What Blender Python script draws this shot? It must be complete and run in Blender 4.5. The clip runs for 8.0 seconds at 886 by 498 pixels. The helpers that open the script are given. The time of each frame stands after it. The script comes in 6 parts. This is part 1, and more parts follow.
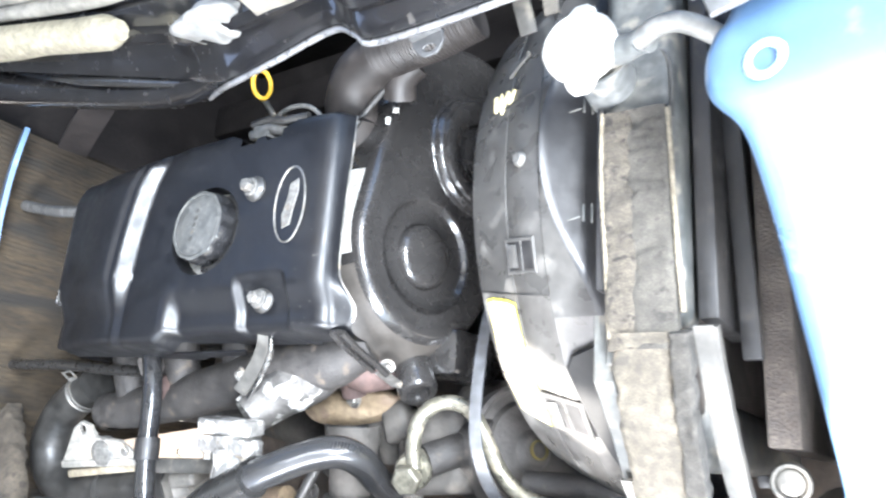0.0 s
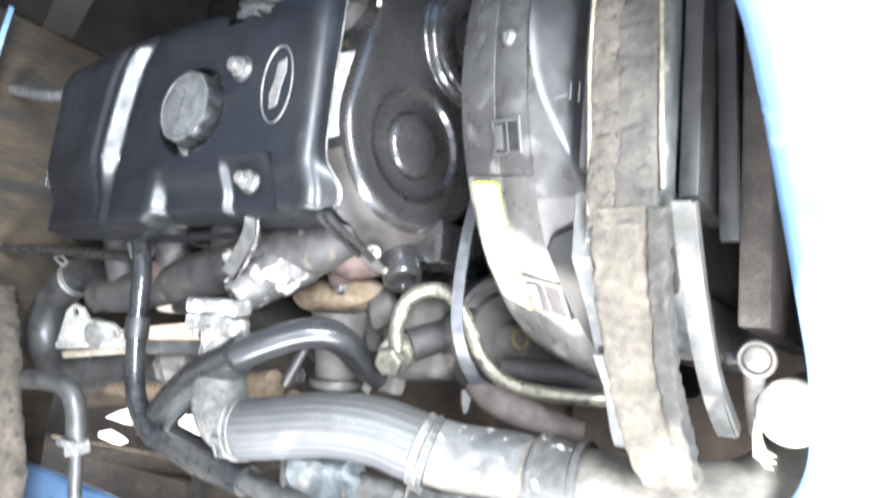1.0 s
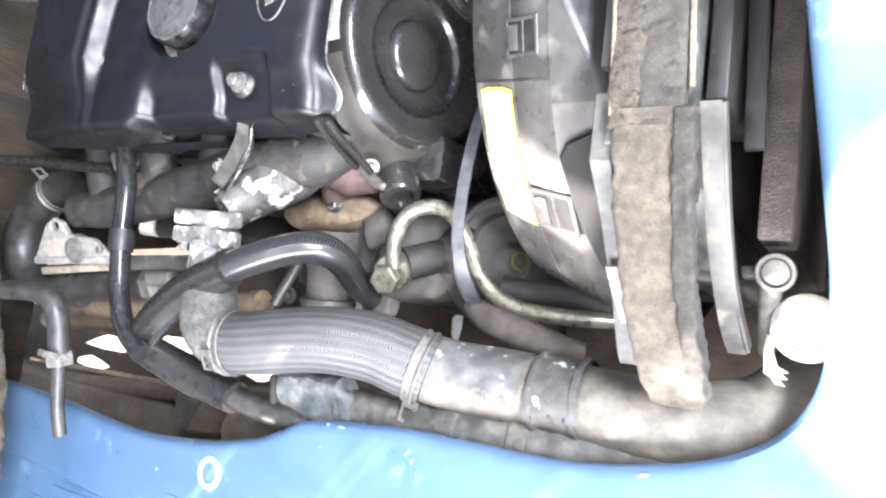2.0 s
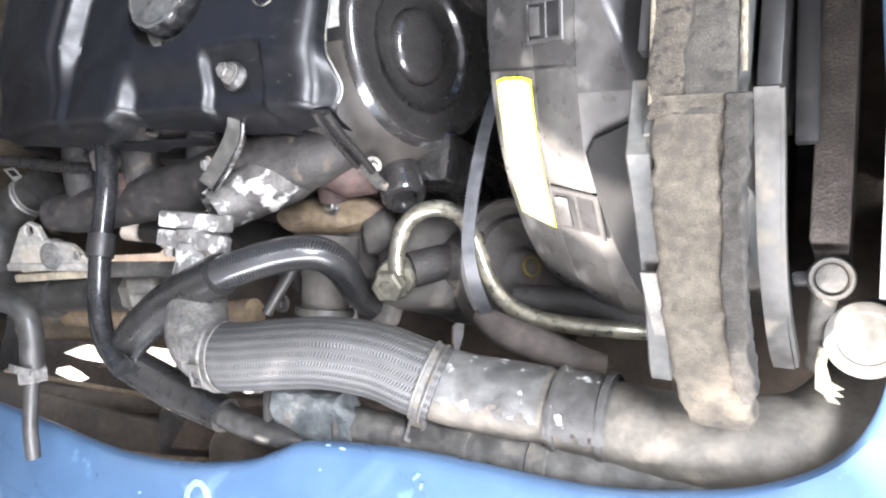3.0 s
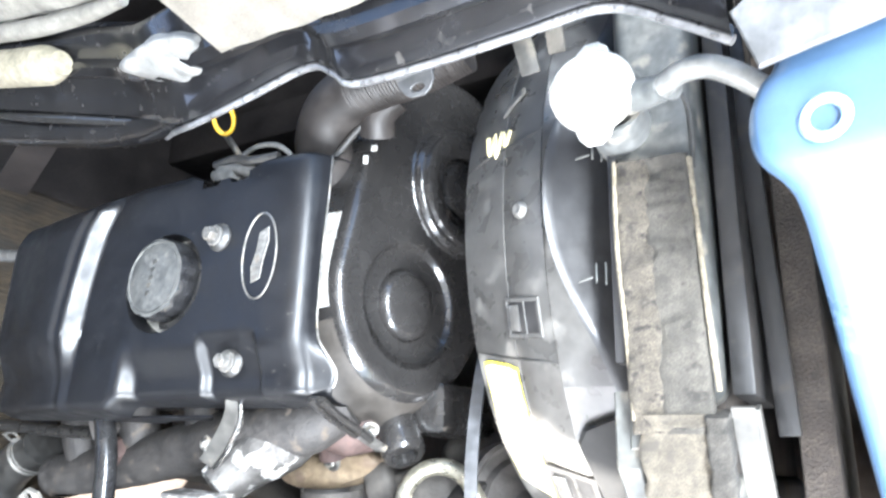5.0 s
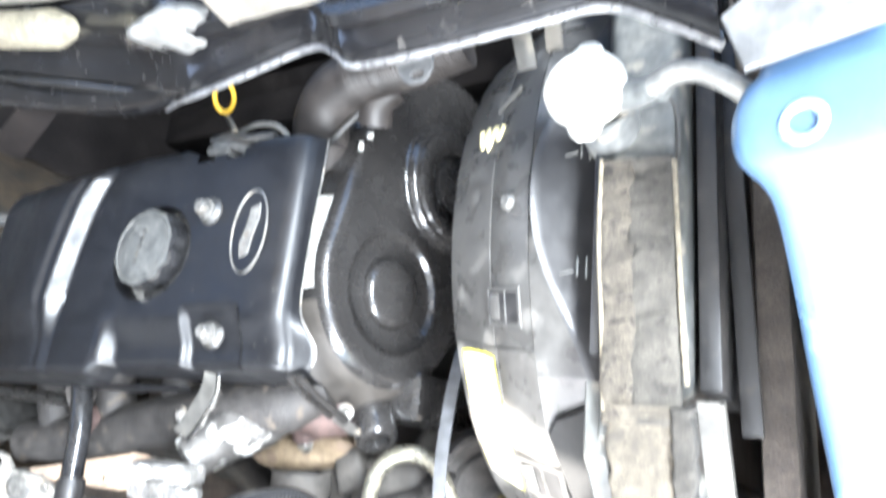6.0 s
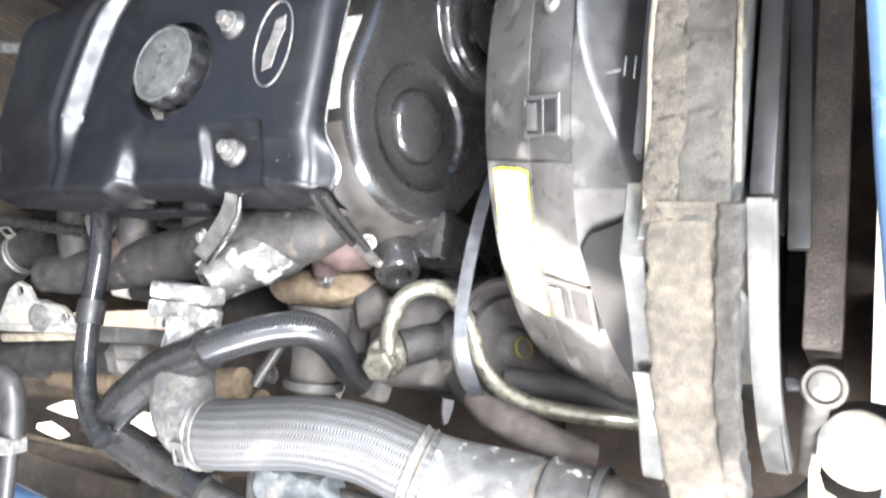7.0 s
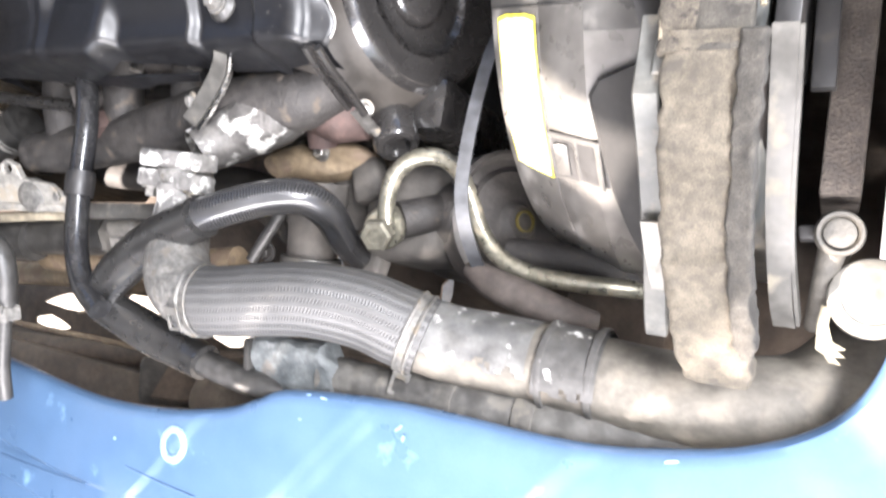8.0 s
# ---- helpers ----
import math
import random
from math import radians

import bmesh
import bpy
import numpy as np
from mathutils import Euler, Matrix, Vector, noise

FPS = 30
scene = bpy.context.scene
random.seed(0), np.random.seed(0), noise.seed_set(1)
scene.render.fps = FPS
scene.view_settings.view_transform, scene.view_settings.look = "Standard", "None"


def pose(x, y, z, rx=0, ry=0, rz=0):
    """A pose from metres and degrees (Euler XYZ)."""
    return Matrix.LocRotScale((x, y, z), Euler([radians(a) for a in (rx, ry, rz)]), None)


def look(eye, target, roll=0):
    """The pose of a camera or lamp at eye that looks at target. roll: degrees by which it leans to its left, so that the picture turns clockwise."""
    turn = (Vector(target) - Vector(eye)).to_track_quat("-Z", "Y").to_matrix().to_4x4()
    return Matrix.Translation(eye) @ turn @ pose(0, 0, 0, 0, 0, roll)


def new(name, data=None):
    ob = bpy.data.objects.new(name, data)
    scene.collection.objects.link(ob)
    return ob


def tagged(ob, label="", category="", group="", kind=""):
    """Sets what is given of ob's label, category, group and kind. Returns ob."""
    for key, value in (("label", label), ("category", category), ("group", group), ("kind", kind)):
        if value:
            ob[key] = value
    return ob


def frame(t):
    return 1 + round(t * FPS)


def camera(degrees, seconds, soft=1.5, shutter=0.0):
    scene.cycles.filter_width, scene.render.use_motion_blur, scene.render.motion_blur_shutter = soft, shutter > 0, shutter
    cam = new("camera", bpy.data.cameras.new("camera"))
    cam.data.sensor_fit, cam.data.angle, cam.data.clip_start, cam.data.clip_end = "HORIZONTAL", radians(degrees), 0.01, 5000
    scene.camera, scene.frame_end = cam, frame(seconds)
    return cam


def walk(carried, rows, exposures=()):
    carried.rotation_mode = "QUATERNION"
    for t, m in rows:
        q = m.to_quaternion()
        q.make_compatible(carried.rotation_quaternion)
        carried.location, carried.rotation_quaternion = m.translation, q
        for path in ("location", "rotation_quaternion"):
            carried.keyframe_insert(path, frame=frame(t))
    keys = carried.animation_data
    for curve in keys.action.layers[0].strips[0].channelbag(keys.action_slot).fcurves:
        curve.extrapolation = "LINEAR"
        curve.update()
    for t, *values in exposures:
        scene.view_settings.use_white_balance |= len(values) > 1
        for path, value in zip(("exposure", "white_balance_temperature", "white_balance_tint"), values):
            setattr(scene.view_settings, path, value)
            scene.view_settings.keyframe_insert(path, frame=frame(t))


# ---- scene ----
cam = camera(63.6, 8.0, 2.2, 0.5)
PATH = [
    (0, (0.5099, -0.0820, 1.2753), (-0.0297, 0.1980, 0.4814), -63.73),
    (0.5, (0.5291, -0.0766, 1.2851), (0.0099, 0.1687, 0.4664), -65.72),
    (1, (0.5173, -0.1123, 1.2636), (-0.0260, 0.0625, 0.4425), -69.66),
    (1.5, (0.5081, -0.1328, 1.2496), (-0.0354, -0.0198, 0.4179), -73.59),
    (1.7, (0.5031, -0.1407, 1.2521), (-0.0312, -0.0344, 0.4135), -73.46),
    (3, (0.4494, -0.1372, 1.2188), (-0.0514, -0.0207, 0.3611), -72.04),
    (3.5, (0.4494, -0.1226, 1.2145), (-0.0675, -0.0005, 0.3672), -73.34),
    (4, (0.4710, -0.0731, 1.2403), (-0.0661, 0.1249, 0.4204), -71.08),
    (4.5, (0.4761, -0.0491, 1.2443), (-0.0664, 0.1945, 0.4403), -68.96),
    (4.7, (0.4624, -0.0314, 1.2482), (-0.0553, 0.2258, 0.4323), -66.72),
    (5.8, (0.4715, -0.0429, 1.2600), (-0.0002, 0.3188, 0.4558), -52.97),
    (6, (0.4694, -0.0508, 1.2559), (-0.0053, 0.2555, 0.4308), -56.24),
    (6.2, (0.4591, -0.0723, 1.2525), (-0.0107, 0.2056, 0.4146), -56.95),
    (6.5, (0.4564, -0.0909, 1.2386), (-0.0328, 0.1469, 0.3994), -59.39),
    (7, (0.4479, -0.1128, 1.2235), (-0.0471, 0.0739, 0.3749), -63.83),
    (7.5, (0.4432, -0.1319, 1.2120), (-0.0512, -0.0034, 0.3523), -69.78),
    (8, (0.4411, -0.1518, 1.1982), (-0.0472, -0.0736, 0.3291), -73.32),
]
walk(cam, [(t, look(eye, target, roll)) for t, eye, target, roll in PATH], [(0.0, 3.7, 6200, 11), (0.5, 3.6, 6150, 10), (1.5, 3.42, 6350, 14), (3.0, 2.78, 6450, 16), (3.5, 2.97, 6550, 16), (4.5, 3.47, 6200, 10), (6.0, 3.75, 6250, 10), (6.5, 3.73, 6300, 12), (7.0, 3.46, 6500, 14), (7.5, 3.33, 6550, 15), (8.0, 3.08, 6750, 17)])

# ---- world and light ----
SUN_ELEV, SUN_AZ = 35.0, -130.0  # degrees; azimuth of the sun as seen from the engine, from +x towards +y
world = bpy.data.worlds.new("world")
scene.world = world
world.use_nodes = True
wn = world.node_tree.nodes
sky = wn.new("ShaderNodeTexSky")
sky.sky_type = "NISHITA"
sky.sun_disc = False
sky.sun_elevation = radians(SUN_ELEV)
sky.sun_rotation = radians(90 - SUN_AZ)
world.node_tree.links.new(sky.outputs[0], wn["Background"].inputs[0])
wn["Background"].inputs[1].default_value = 0.08
sun_dir = Vector((math.cos(radians(SUN_ELEV)) * math.cos(radians(SUN_AZ)), math.cos(radians(SUN_ELEV)) * math.sin(radians(SUN_AZ)), math.sin(radians(SUN_ELEV))))
lamp = bpy.data.lights.new("sun", "SUN")
lamp.energy, lamp.angle, lamp.color = 5.0, radians(0.53), (1.0, 0.95, 0.87)
sun = new("sun", lamp)
sun.matrix_world = look(sun_dir * 10, (0, 0, 0))


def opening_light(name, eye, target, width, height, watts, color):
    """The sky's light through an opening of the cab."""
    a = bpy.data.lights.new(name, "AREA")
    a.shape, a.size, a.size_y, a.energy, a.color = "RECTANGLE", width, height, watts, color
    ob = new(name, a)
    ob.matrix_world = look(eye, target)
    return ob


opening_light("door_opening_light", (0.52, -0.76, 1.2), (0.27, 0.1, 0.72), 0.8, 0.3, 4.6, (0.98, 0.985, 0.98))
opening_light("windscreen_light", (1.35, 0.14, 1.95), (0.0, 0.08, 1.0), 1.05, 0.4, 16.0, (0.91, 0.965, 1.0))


# ---- materials ----
def mat(name, c1, c2, rough=0.5, metal=0.0, scale=25.0, fine=250.0, bump=0.15, spots=None, coat=0.0, vary=0.1, stretch=(1, 1, 1), depth=0.002, dirt=0.22, spec=0.5):
    """A surface of two colours mixed by noise at one scale, with grain and relief at a finer one.
    spots: (colour, scale, amount 0..1, roughness) of dirt, chips or dust lying on it in patches."""
    m = bpy.data.materials.new(name)
    m.use_nodes = True
    t = m.node_tree
    n, l = t.nodes, t.links
    b = n["Principled BSDF"]
    co = n.new("ShaderNodeTexCoord")
    mp = n.new("ShaderNodeMapping")
    mp.inputs["Scale"].default_value = stretch
    l.new(co.outputs["Object"], mp.inputs[0])

    def noise_tex(s, detail=4.0):
        q = n.new("ShaderNodeTexNoise")
        q.inputs["Scale"].default_value, q.inputs["Detail"].default_value = s, detail
        l.new(mp.outputs[0], q.inputs[0])
        return q

    def ramp(src, lo, hi):
        q = n.new("ShaderNodeMapRange")
        q.inputs[1].default_value, q.inputs[2].default_value = lo, hi
        l.new(src, q.inputs[0])
        return q.outputs[0]

    big, small = noise_tex(scale), noise_tex(fine, 3.0)
    mix = n.new("ShaderNodeMix")
    mix.data_type = "RGBA"
    mix.inputs[6].default_value, mix.inputs[7].default_value = (*c1, 1), (*c2, 1)
    l.new(ramp(big.outputs[0], 0.35, 0.65), mix.inputs[0])
    color = mix.outputs[2]
    grain = n.new("ShaderNodeMix")
    grain.data_type, grain.blend_type = "RGBA", "MULTIPLY"
    grain.inputs[0].default_value = 1.0
    l.new(color, grain.inputs[6])
    g = n.new("ShaderNodeMapRange")
    g.inputs[1].default_value, g.inputs[2].default_value, g.inputs[3].default_value, g.inputs[4].default_value = 0.3, 0.7, 1 - vary, 1 + vary
    l.new(small.outputs[0], g.inputs[0])
    gc = n.new("ShaderNodeCombineColor")
    for i in range(3):
        l.new(g.outputs[0], gc.inputs[i])
    l.new(gc.outputs[0], grain.inputs[7])
    color = grain.outputs[2]
    grime = noise_tex(scale * 3.3 + 8, 7.0)
    gm = n.new("ShaderNodeMapRange")
    gm.inputs[1].default_value, gm.inputs[2].default_value, gm.inputs[3].default_value, gm.inputs[4].default_value = 0.36, 0.64, 1 - dirt, 1 + dirt
    l.new(grime.outputs[0], gm.inputs[0])
    gx = n.new("ShaderNodeVectorMath")
    gx.operation = "SCALE"
    l.new(color, gx.inputs[0])
    l.new(gm.outputs[0], gx.inputs["Scale"])
    color = gx.outputs[0]
    r = n.new("ShaderNodeMapRange")
    r.inputs[1].default_value, r.inputs[2].default_value = 0.3, 0.7
    r.inputs[3].default_value, r.inputs[4].default_value = max(0.02, rough - 0.08), min(1.0, rough + 0.1)
    l.new(grime.outputs[0], r.inputs[0])
    rough_out = r.outputs[0]
    if spots:
        sc, sscale, amount, srough = spots
        sp = noise_tex(sscale, 8.0)
        mask = ramp(sp.outputs[0], 0.68 - 0.36 * amount, 0.78 - 0.36 * amount)
        mx = n.new("ShaderNodeMix")
        mx.data_type = "RGBA"
        l.new(mask, mx.inputs[0])
        l.new(color, mx.inputs[6])
        mx.inputs[7].default_value = (*sc, 1)
        color = mx.outputs[2]
        mr = n.new("ShaderNodeMix")
        l.new(mask, mr.inputs[0])
        l.new(rough_out, mr.inputs[2])
        mr.inputs[3].default_value = srough
        rough_out = mr.outputs[0]
        if metal:
            mm = n.new("ShaderNodeMapRange")
            mm.inputs[3].default_value, mm.inputs[4].default_value = metal, metal * 0.1
            l.new(mask, mm.inputs[0])
            l.new(mm.outputs[0], b.inputs["Metallic"])
    l.new(color, b.inputs["Base Color"])
    l.new(rough_out, b.inputs["Roughness"])
    if not (spots and metal):
        b.inputs["Metallic"].default_value = metal
    b.inputs["Coat Weight"].default_value = coat
    b.inputs["Specular IOR Level"].default_value = spec
    b.inputs["Coat Roughness"].default_value = 0.08
    bp = n.new("ShaderNodeBump")
    bp.inputs["Strength"].default_value, bp.inputs["Distance"].default_value = bump, depth
    l.new(small.outputs[0], bp.inputs["Height"])
    l.new(bp.outputs[0], b.inputs["Normal"])
    return m


M_COVER = mat("black_cover_plastic", (0.0046, 0.0048, 0.0058), (0.0064, 0.0067, 0.0079), 0.39, scale=18, bump=0.012, spots=((0.05, 0.047, 0.043), 260, 0.05, 0.6), dirt=0.08, spec=0.4)
M_TIMING = mat("black_pressed_steel_paint", (0.0185, 0.0174, 0.0168), (0.0225, 0.0212, 0.0204), 0.25, scale=20, bump=0.002, coat=0.6, dirt=0.02)
# dusty paint, lightened for the door's light on the flared flank
M_FLANK_PALE = mat("door_paled_dusty_steel", (0.034, 0.03, 0.0262), (0.052, 0.046, 0.04), 0.5, scale=16, bump=0.02, spots=((0.05, 0.044, 0.038), 40, 0.2, 0.6), dirt=0.1, spec=0.4)
M_SHROUD = mat("dusty_black_plastic", (0.036, 0.0345, 0.0325), (0.06, 0.0575, 0.054), 0.3, scale=14, fine=180, bump=0.04, spots=((0.11, 0.105, 0.097), 30, 0.28, 0.5), stretch=(1, 1, 0.5), dirt=0.1)
# dusty plastic, its base and spots lifted to carry the sun's glare
M_SHROUD_LOW = mat("sun_paled_dusty_plastic", (0.058, 0.0548, 0.0507), (0.095, 0.09, 0.0835), 0.32, scale=24, fine=180, bump=0.04, spots=((0.17, 0.162, 0.151), 34, 0.3, 0.5), stretch=(1, 1, 0.5), dirt=0.1)
M_SHROUD_IN = mat("black_plastic_flare", (0.02, 0.02, 0.021), (0.032, 0.031, 0.031), 0.4, scale=12, bump=0.05, dirt=0.1)
M_RUBBER = mat("black_rubber", (0.014, 0.0135, 0.013), (0.022, 0.021, 0.02), 0.3, scale=40, bump=0.1)
M_HOSE_GLOSS = mat("smooth_black_hose", (0.012, 0.012, 0.013), (0.018, 0.018, 0.018), 0.19, scale=30, bump=0.02)
M_SLEEVE = mat("satin_grey_sleeve", (0.013, 0.0128, 0.0126), (0.02, 0.0196, 0.019), 0.3, scale=30, bump=0.02, coat=0.3, dirt=0.04)
M_RUBBER_GREY = mat("dusty_grey_rubber", (0.02, 0.0195, 0.0185), (0.036, 0.0345, 0.0325), 0.42, scale=30, bump=0.12)
M_RUBBER_DUST = mat("dust_coated_rubber", (0.05, 0.048, 0.044), (0.08, 0.075, 0.067), 0.7, scale=30, bump=0.2, spots=((0.13, 0.118, 0.1), 60, 0.35, 0.9))
M_STEEL = mat("dull_steel", (0.2, 0.193, 0.18), (0.3, 0.289, 0.27), 0.4, metal=0.85, scale=50, bump=0.1, spots=((0.2, 0.17, 0.13), 60, 0.3, 0.7))
M_CLAMP = mat("dull_spring_steel", (0.1, 0.097, 0.09), (0.16, 0.155, 0.145), 0.5, metal=0.5, scale=60, bump=0.15, spots=((0.1, 0.085, 0.065), 80, 0.35, 0.8))
M_BRASSY = mat("dusty_yellowed_bolt", (0.12, 0.112, 0.088), (0.17, 0.16, 0.128), 0.45, metal=0.45, scale=60, bump=0.1, spots=((0.15, 0.13, 0.1), 80, 0.3, 0.7))
M_ZINC = mat("yellowed_zinc_pipe", (0.2, 0.19, 0.15), (0.28, 0.265, 0.215), 0.32, metal=0.75, scale=50, bump=0.08, spots=((0.22, 0.19, 0.14), 70, 0.25, 0.6))
M_ALU = mat("cast_aluminium", (0.09, 0.0875, 0.082), (0.14, 0.135, 0.126), 0.55, metal=0.3, scale=40, fine=300, bump=0.4, spots=((0.09, 0.08, 0.068), 110, 0.3, 0.8), vary=0.25)
M_FLAKED = mat("flaked_silver_paint_casting", (0.1, 0.097, 0.092), (0.17, 0.163, 0.155), 0.55, metal=0.2, scale=35, fine=400, bump=0.35, spots=((0.5, 0.49, 0.465), 75, 0.5, 0.55))
M_PALECAST = mat("pale_cast_alloy", (0.17, 0.162, 0.147), (0.24, 0.23, 0.208), 0.55, metal=0.15, scale=40, fine=400, bump=0.3, spots=((0.22, 0.19, 0.15), 40, 0.35, 0.8))
M_DUSTCAST = mat("dusty_brown_casting", (0.06, 0.055, 0.048), (0.095, 0.088, 0.077), 0.6, scale=40, fine=400, bump=0.3)
M_BOSS = mat("dusty_olive_casting", (0.034, 0.031, 0.0265), (0.052, 0.048, 0.041), 0.6, scale=40, fine=400, bump=0.3)
M_TANCAST = mat("sandy_gasket_plate", (0.17, 0.145, 0.105), (0.24, 0.21, 0.155), 0.8, scale=35, fine=300, bump=0.3)
M_CAST = mat("dark_cast_iron", (0.021, 0.0192, 0.018), (0.038, 0.0345, 0.032), 0.66, metal=0.15, scale=30, fine=350, bump=0.5, spots=((0.075, 0.06, 0.046), 60, 0.2, 0.85))
M_RUST = mat("rusty_casting", (0.05, 0.03, 0.026), (0.085, 0.055, 0.048), 0.75, scale=30, bump=0.4)
M_SHIELD = mat("tan_heat_shield", (0.15, 0.11, 0.07), (0.23, 0.175, 0.115), 0.6, metal=0.25, scale=25, bump=0.25, spots=((0.14, 0.1, 0.07), 40, 0.4, 0.8))
# these two are lightened to put the lens haze into the deep areas' colour
M_DARK = mat("haze_lifted_dark_metal", (0.05, 0.0455, 0.042), (0.086, 0.078, 0.072), 0.6, scale=20, bump=0.3)
M_BLOCK = mat("haze_lifted_grimy_block", (0.05, 0.045, 0.04), (0.09, 0.082, 0.073), 0.75, scale=14, fine=160, bump=0.5)
M_BLUE = mat("blue_body_paint", (0.057, 0.108, 0.188), (0.067, 0.121, 0.205), 0.34, scale=8, fine=500, bump=0.02, spots=((0.14, 0.25, 0.38), 25, 0.14, 0.6), coat=0.4, vary=0.03, dirt=0.04)
M_BLUE_WORN = mat("rubbed_pale_blue_paint", (0.13, 0.22, 0.35), (0.24, 0.34, 0.46), 0.5, scale=90, bump=0.1)
M_BLUE_LIP = mat("scuffed_blue_paint", (0.14, 0.225, 0.35), (0.2, 0.29, 0.41), 0.5, scale=60, bump=0.05)
M_FOAM = mat("dusty_foam_seal", (0.053, 0.0455, 0.0345), (0.077, 0.0665, 0.051), 0.95, scale=45, fine=1300, bump=0.9, spots=((0.042, 0.037, 0.03), 70, 0.24, 0.95), vary=0.3, depth=0.0008)
M_FOAM_TOP = mat("grey_dusty_foam", (0.038, 0.0345, 0.0285), (0.053, 0.048, 0.04), 0.95, scale=40, fine=1300, bump=0.9, spots=((0.024, 0.0215, 0.0185), 130, 0.3, 0.95), vary=0.35, depth=0.0008)
M_FOAM_TAN = mat("tan_pitted_foam", (0.042, 0.036, 0.028), (0.068, 0.058, 0.0445), 0.95, scale=70, fine=1100, bump=1.0, spots=((0.02, 0.0175, 0.015), 150, 0.34, 0.95), vary=0.4, depth=0.001)
M_FOAM_BROWN = mat("frayed_brown_foam", (0.046, 0.037, 0.027), (0.075, 0.061, 0.045), 0.95, scale=45, fine=1100, bump=1.0, spots=((0.02, 0.017, 0.013), 80, 0.3, 0.95), vary=0.35, depth=0.001)
M_FOAM_DARK = mat("dark_grey_fluff", (0.022, 0.02, 0.0168), (0.039, 0.0352, 0.03), 0.95, scale=90, fine=1200, bump=1.0, vary=0.4, depth=0.001)
M_FOAM_LIP = mat("pale_foam_edge", (0.13, 0.112, 0.08), (0.18, 0.155, 0.115), 0.95, scale=60, fine=420, bump=0.6, vary=0.2)
M_TANK = mat("dusty_radiator_tank", (0.045, 0.048, 0.047), (0.085, 0.083, 0.075), 0.55, scale=30, bump=0.1, spots=((0.16, 0.145, 0.12), 40, 0.3, 0.8))
M_NECK = mat("pale_grey_plastic", (0.075, 0.079, 0.079), (0.115, 0.117, 0.114), 0.45, scale=40, bump=0.06, spots=((0.17, 0.155, 0.13), 50, 0.3, 0.8))
M_BRACKET = mat("dusty_grey_bracket", (0.042, 0.0405, 0.037), (0.064, 0.061, 0.055), 0.5, metal=0.2, scale=25, bump=0.1, spots=((0.12, 0.108, 0.086), 40, 0.3, 0.8))
M_CONDENSER = mat("brown_dust_condenser", (0.028, 0.0225, 0.0185), (0.05, 0.041, 0.034), 0.9, scale=50, fine=600, bump=0.6, vary=0.3)
M_BLACK = mat("black_paint", (0.0095, 0.0092, 0.0094), (0.016, 0.015, 0.0148), 0.5, scale=25, bump=0.08, spots=((0.035, 0.031, 0.027), 70, 0.25, 0.8))
M_FRAME = mat("glossy_black_frame_paint", (0.006, 0.006, 0.0068), (0.011, 0.0108, 0.0115), 0.2, scale=12, bump=0.02, spots=((0.04, 0.037, 0.034), 90, 0.1, 0.5), coat=0.3, dirt=0.1)
M_EDGE_GLINT = mat("edge_highlight_metal", (0.16, 0.16, 0.165), (0.28, 0.28, 0.285), 0.32, metal=0.6, scale=50, bump=0.06)
M_RAG = mat("greyed_white_rag", (0.1, 0.1, 0.096), (0.145, 0.143, 0.137), 0.95, scale=20, fine=500, bump=0.4)
M_CHASSIS_FAR = mat("black_oily_chassis", (0.014, 0.012, 0.011), (0.028, 0.024, 0.021), 0.8, scale=9, fine=150, bump=0.4)
# near-black colour holds the deep shade at the far side of the bay
M_SHADE_BLACK = mat("shade_black_steel", (0.006, 0.005, 0.0048), (0.012, 0.0102, 0.0095), 0.8, scale=9, fine=150, bump=0.4, spec=0.12)
M_MATTE = mat("matte_black_arch_shade", (0.014, 0.0135, 0.013), (0.02, 0.019, 0.018), 0.95, scale=20, bump=0.1)
M_CHROME = mat("bright_plated_metal", (0.72, 0.71, 0.68), (0.8, 0.79, 0.77), 0.22, metal=1.0, scale=40, bump=0.04)
M_CAPMETAL = mat("worn_radiator_cap", (0.5, 0.49, 0.45), (0.6, 0.59, 0.55), 0.4, metal=0.3, scale=60, bump=0.05)
M_YELLOW = mat("yellow_plastic", (0.5, 0.29, 0.015), (0.55, 0.33, 0.02), 0.4, scale=40, bump=0.03)
M_YPAINT = mat("yellow_paint_mark", (0.75, 0.62, 0.3), (0.8, 0.7, 0.4), 0.6, scale=60, bump=0.2)
M_STICKER = mat("pale_sticker", (0.33, 0.322, 0.3), (0.42, 0.412, 0.39), 0.5, scale=40, bump=0.03, spots=((0.25, 0.23, 0.2), 90, 0.25, 0.6))
M_LABEL = mat("yellow_edged_label", (0.76, 0.75, 0.68), (0.8, 0.79, 0.72), 0.45, scale=30, bump=0.02, dirt=0.1)
M_LABEL_EDGE = mat("label_yellow_border", (0.78, 0.7, 0.05), (0.8, 0.74, 0.1), 0.45, scale=30, bump=0.02)
# stained tan board; base and stains deepened to hold the seat's shade
M_INSUL = mat("shade_dimmed_tan_board", (0.0185, 0.0127, 0.0067), (0.029, 0.0203, 0.0108), 0.95, scale=16, fine=130, bump=0.5, spots=((0.0095, 0.0078, 0.006), 11, 0.4, 0.95), vary=0.35, stretch=(0.5, 2.0, 0.5))
M_CLOTH = mat("off_white_cloth", (0.13, 0.124, 0.109), (0.165, 0.157, 0.139), 0.95, scale=20, fine=500, bump=0.4)
M_SEATCLOTH = mat("beige_seat_underside", (0.1, 0.09, 0.076), (0.13, 0.118, 0.1), 0.95, scale=10, fine=600, bump=0.4)
M_CREAM = mat("cream_foam_pad", (0.16, 0.145, 0.105), (0.2, 0.18, 0.135), 0.95, scale=35, fine=300, bump=0.6)
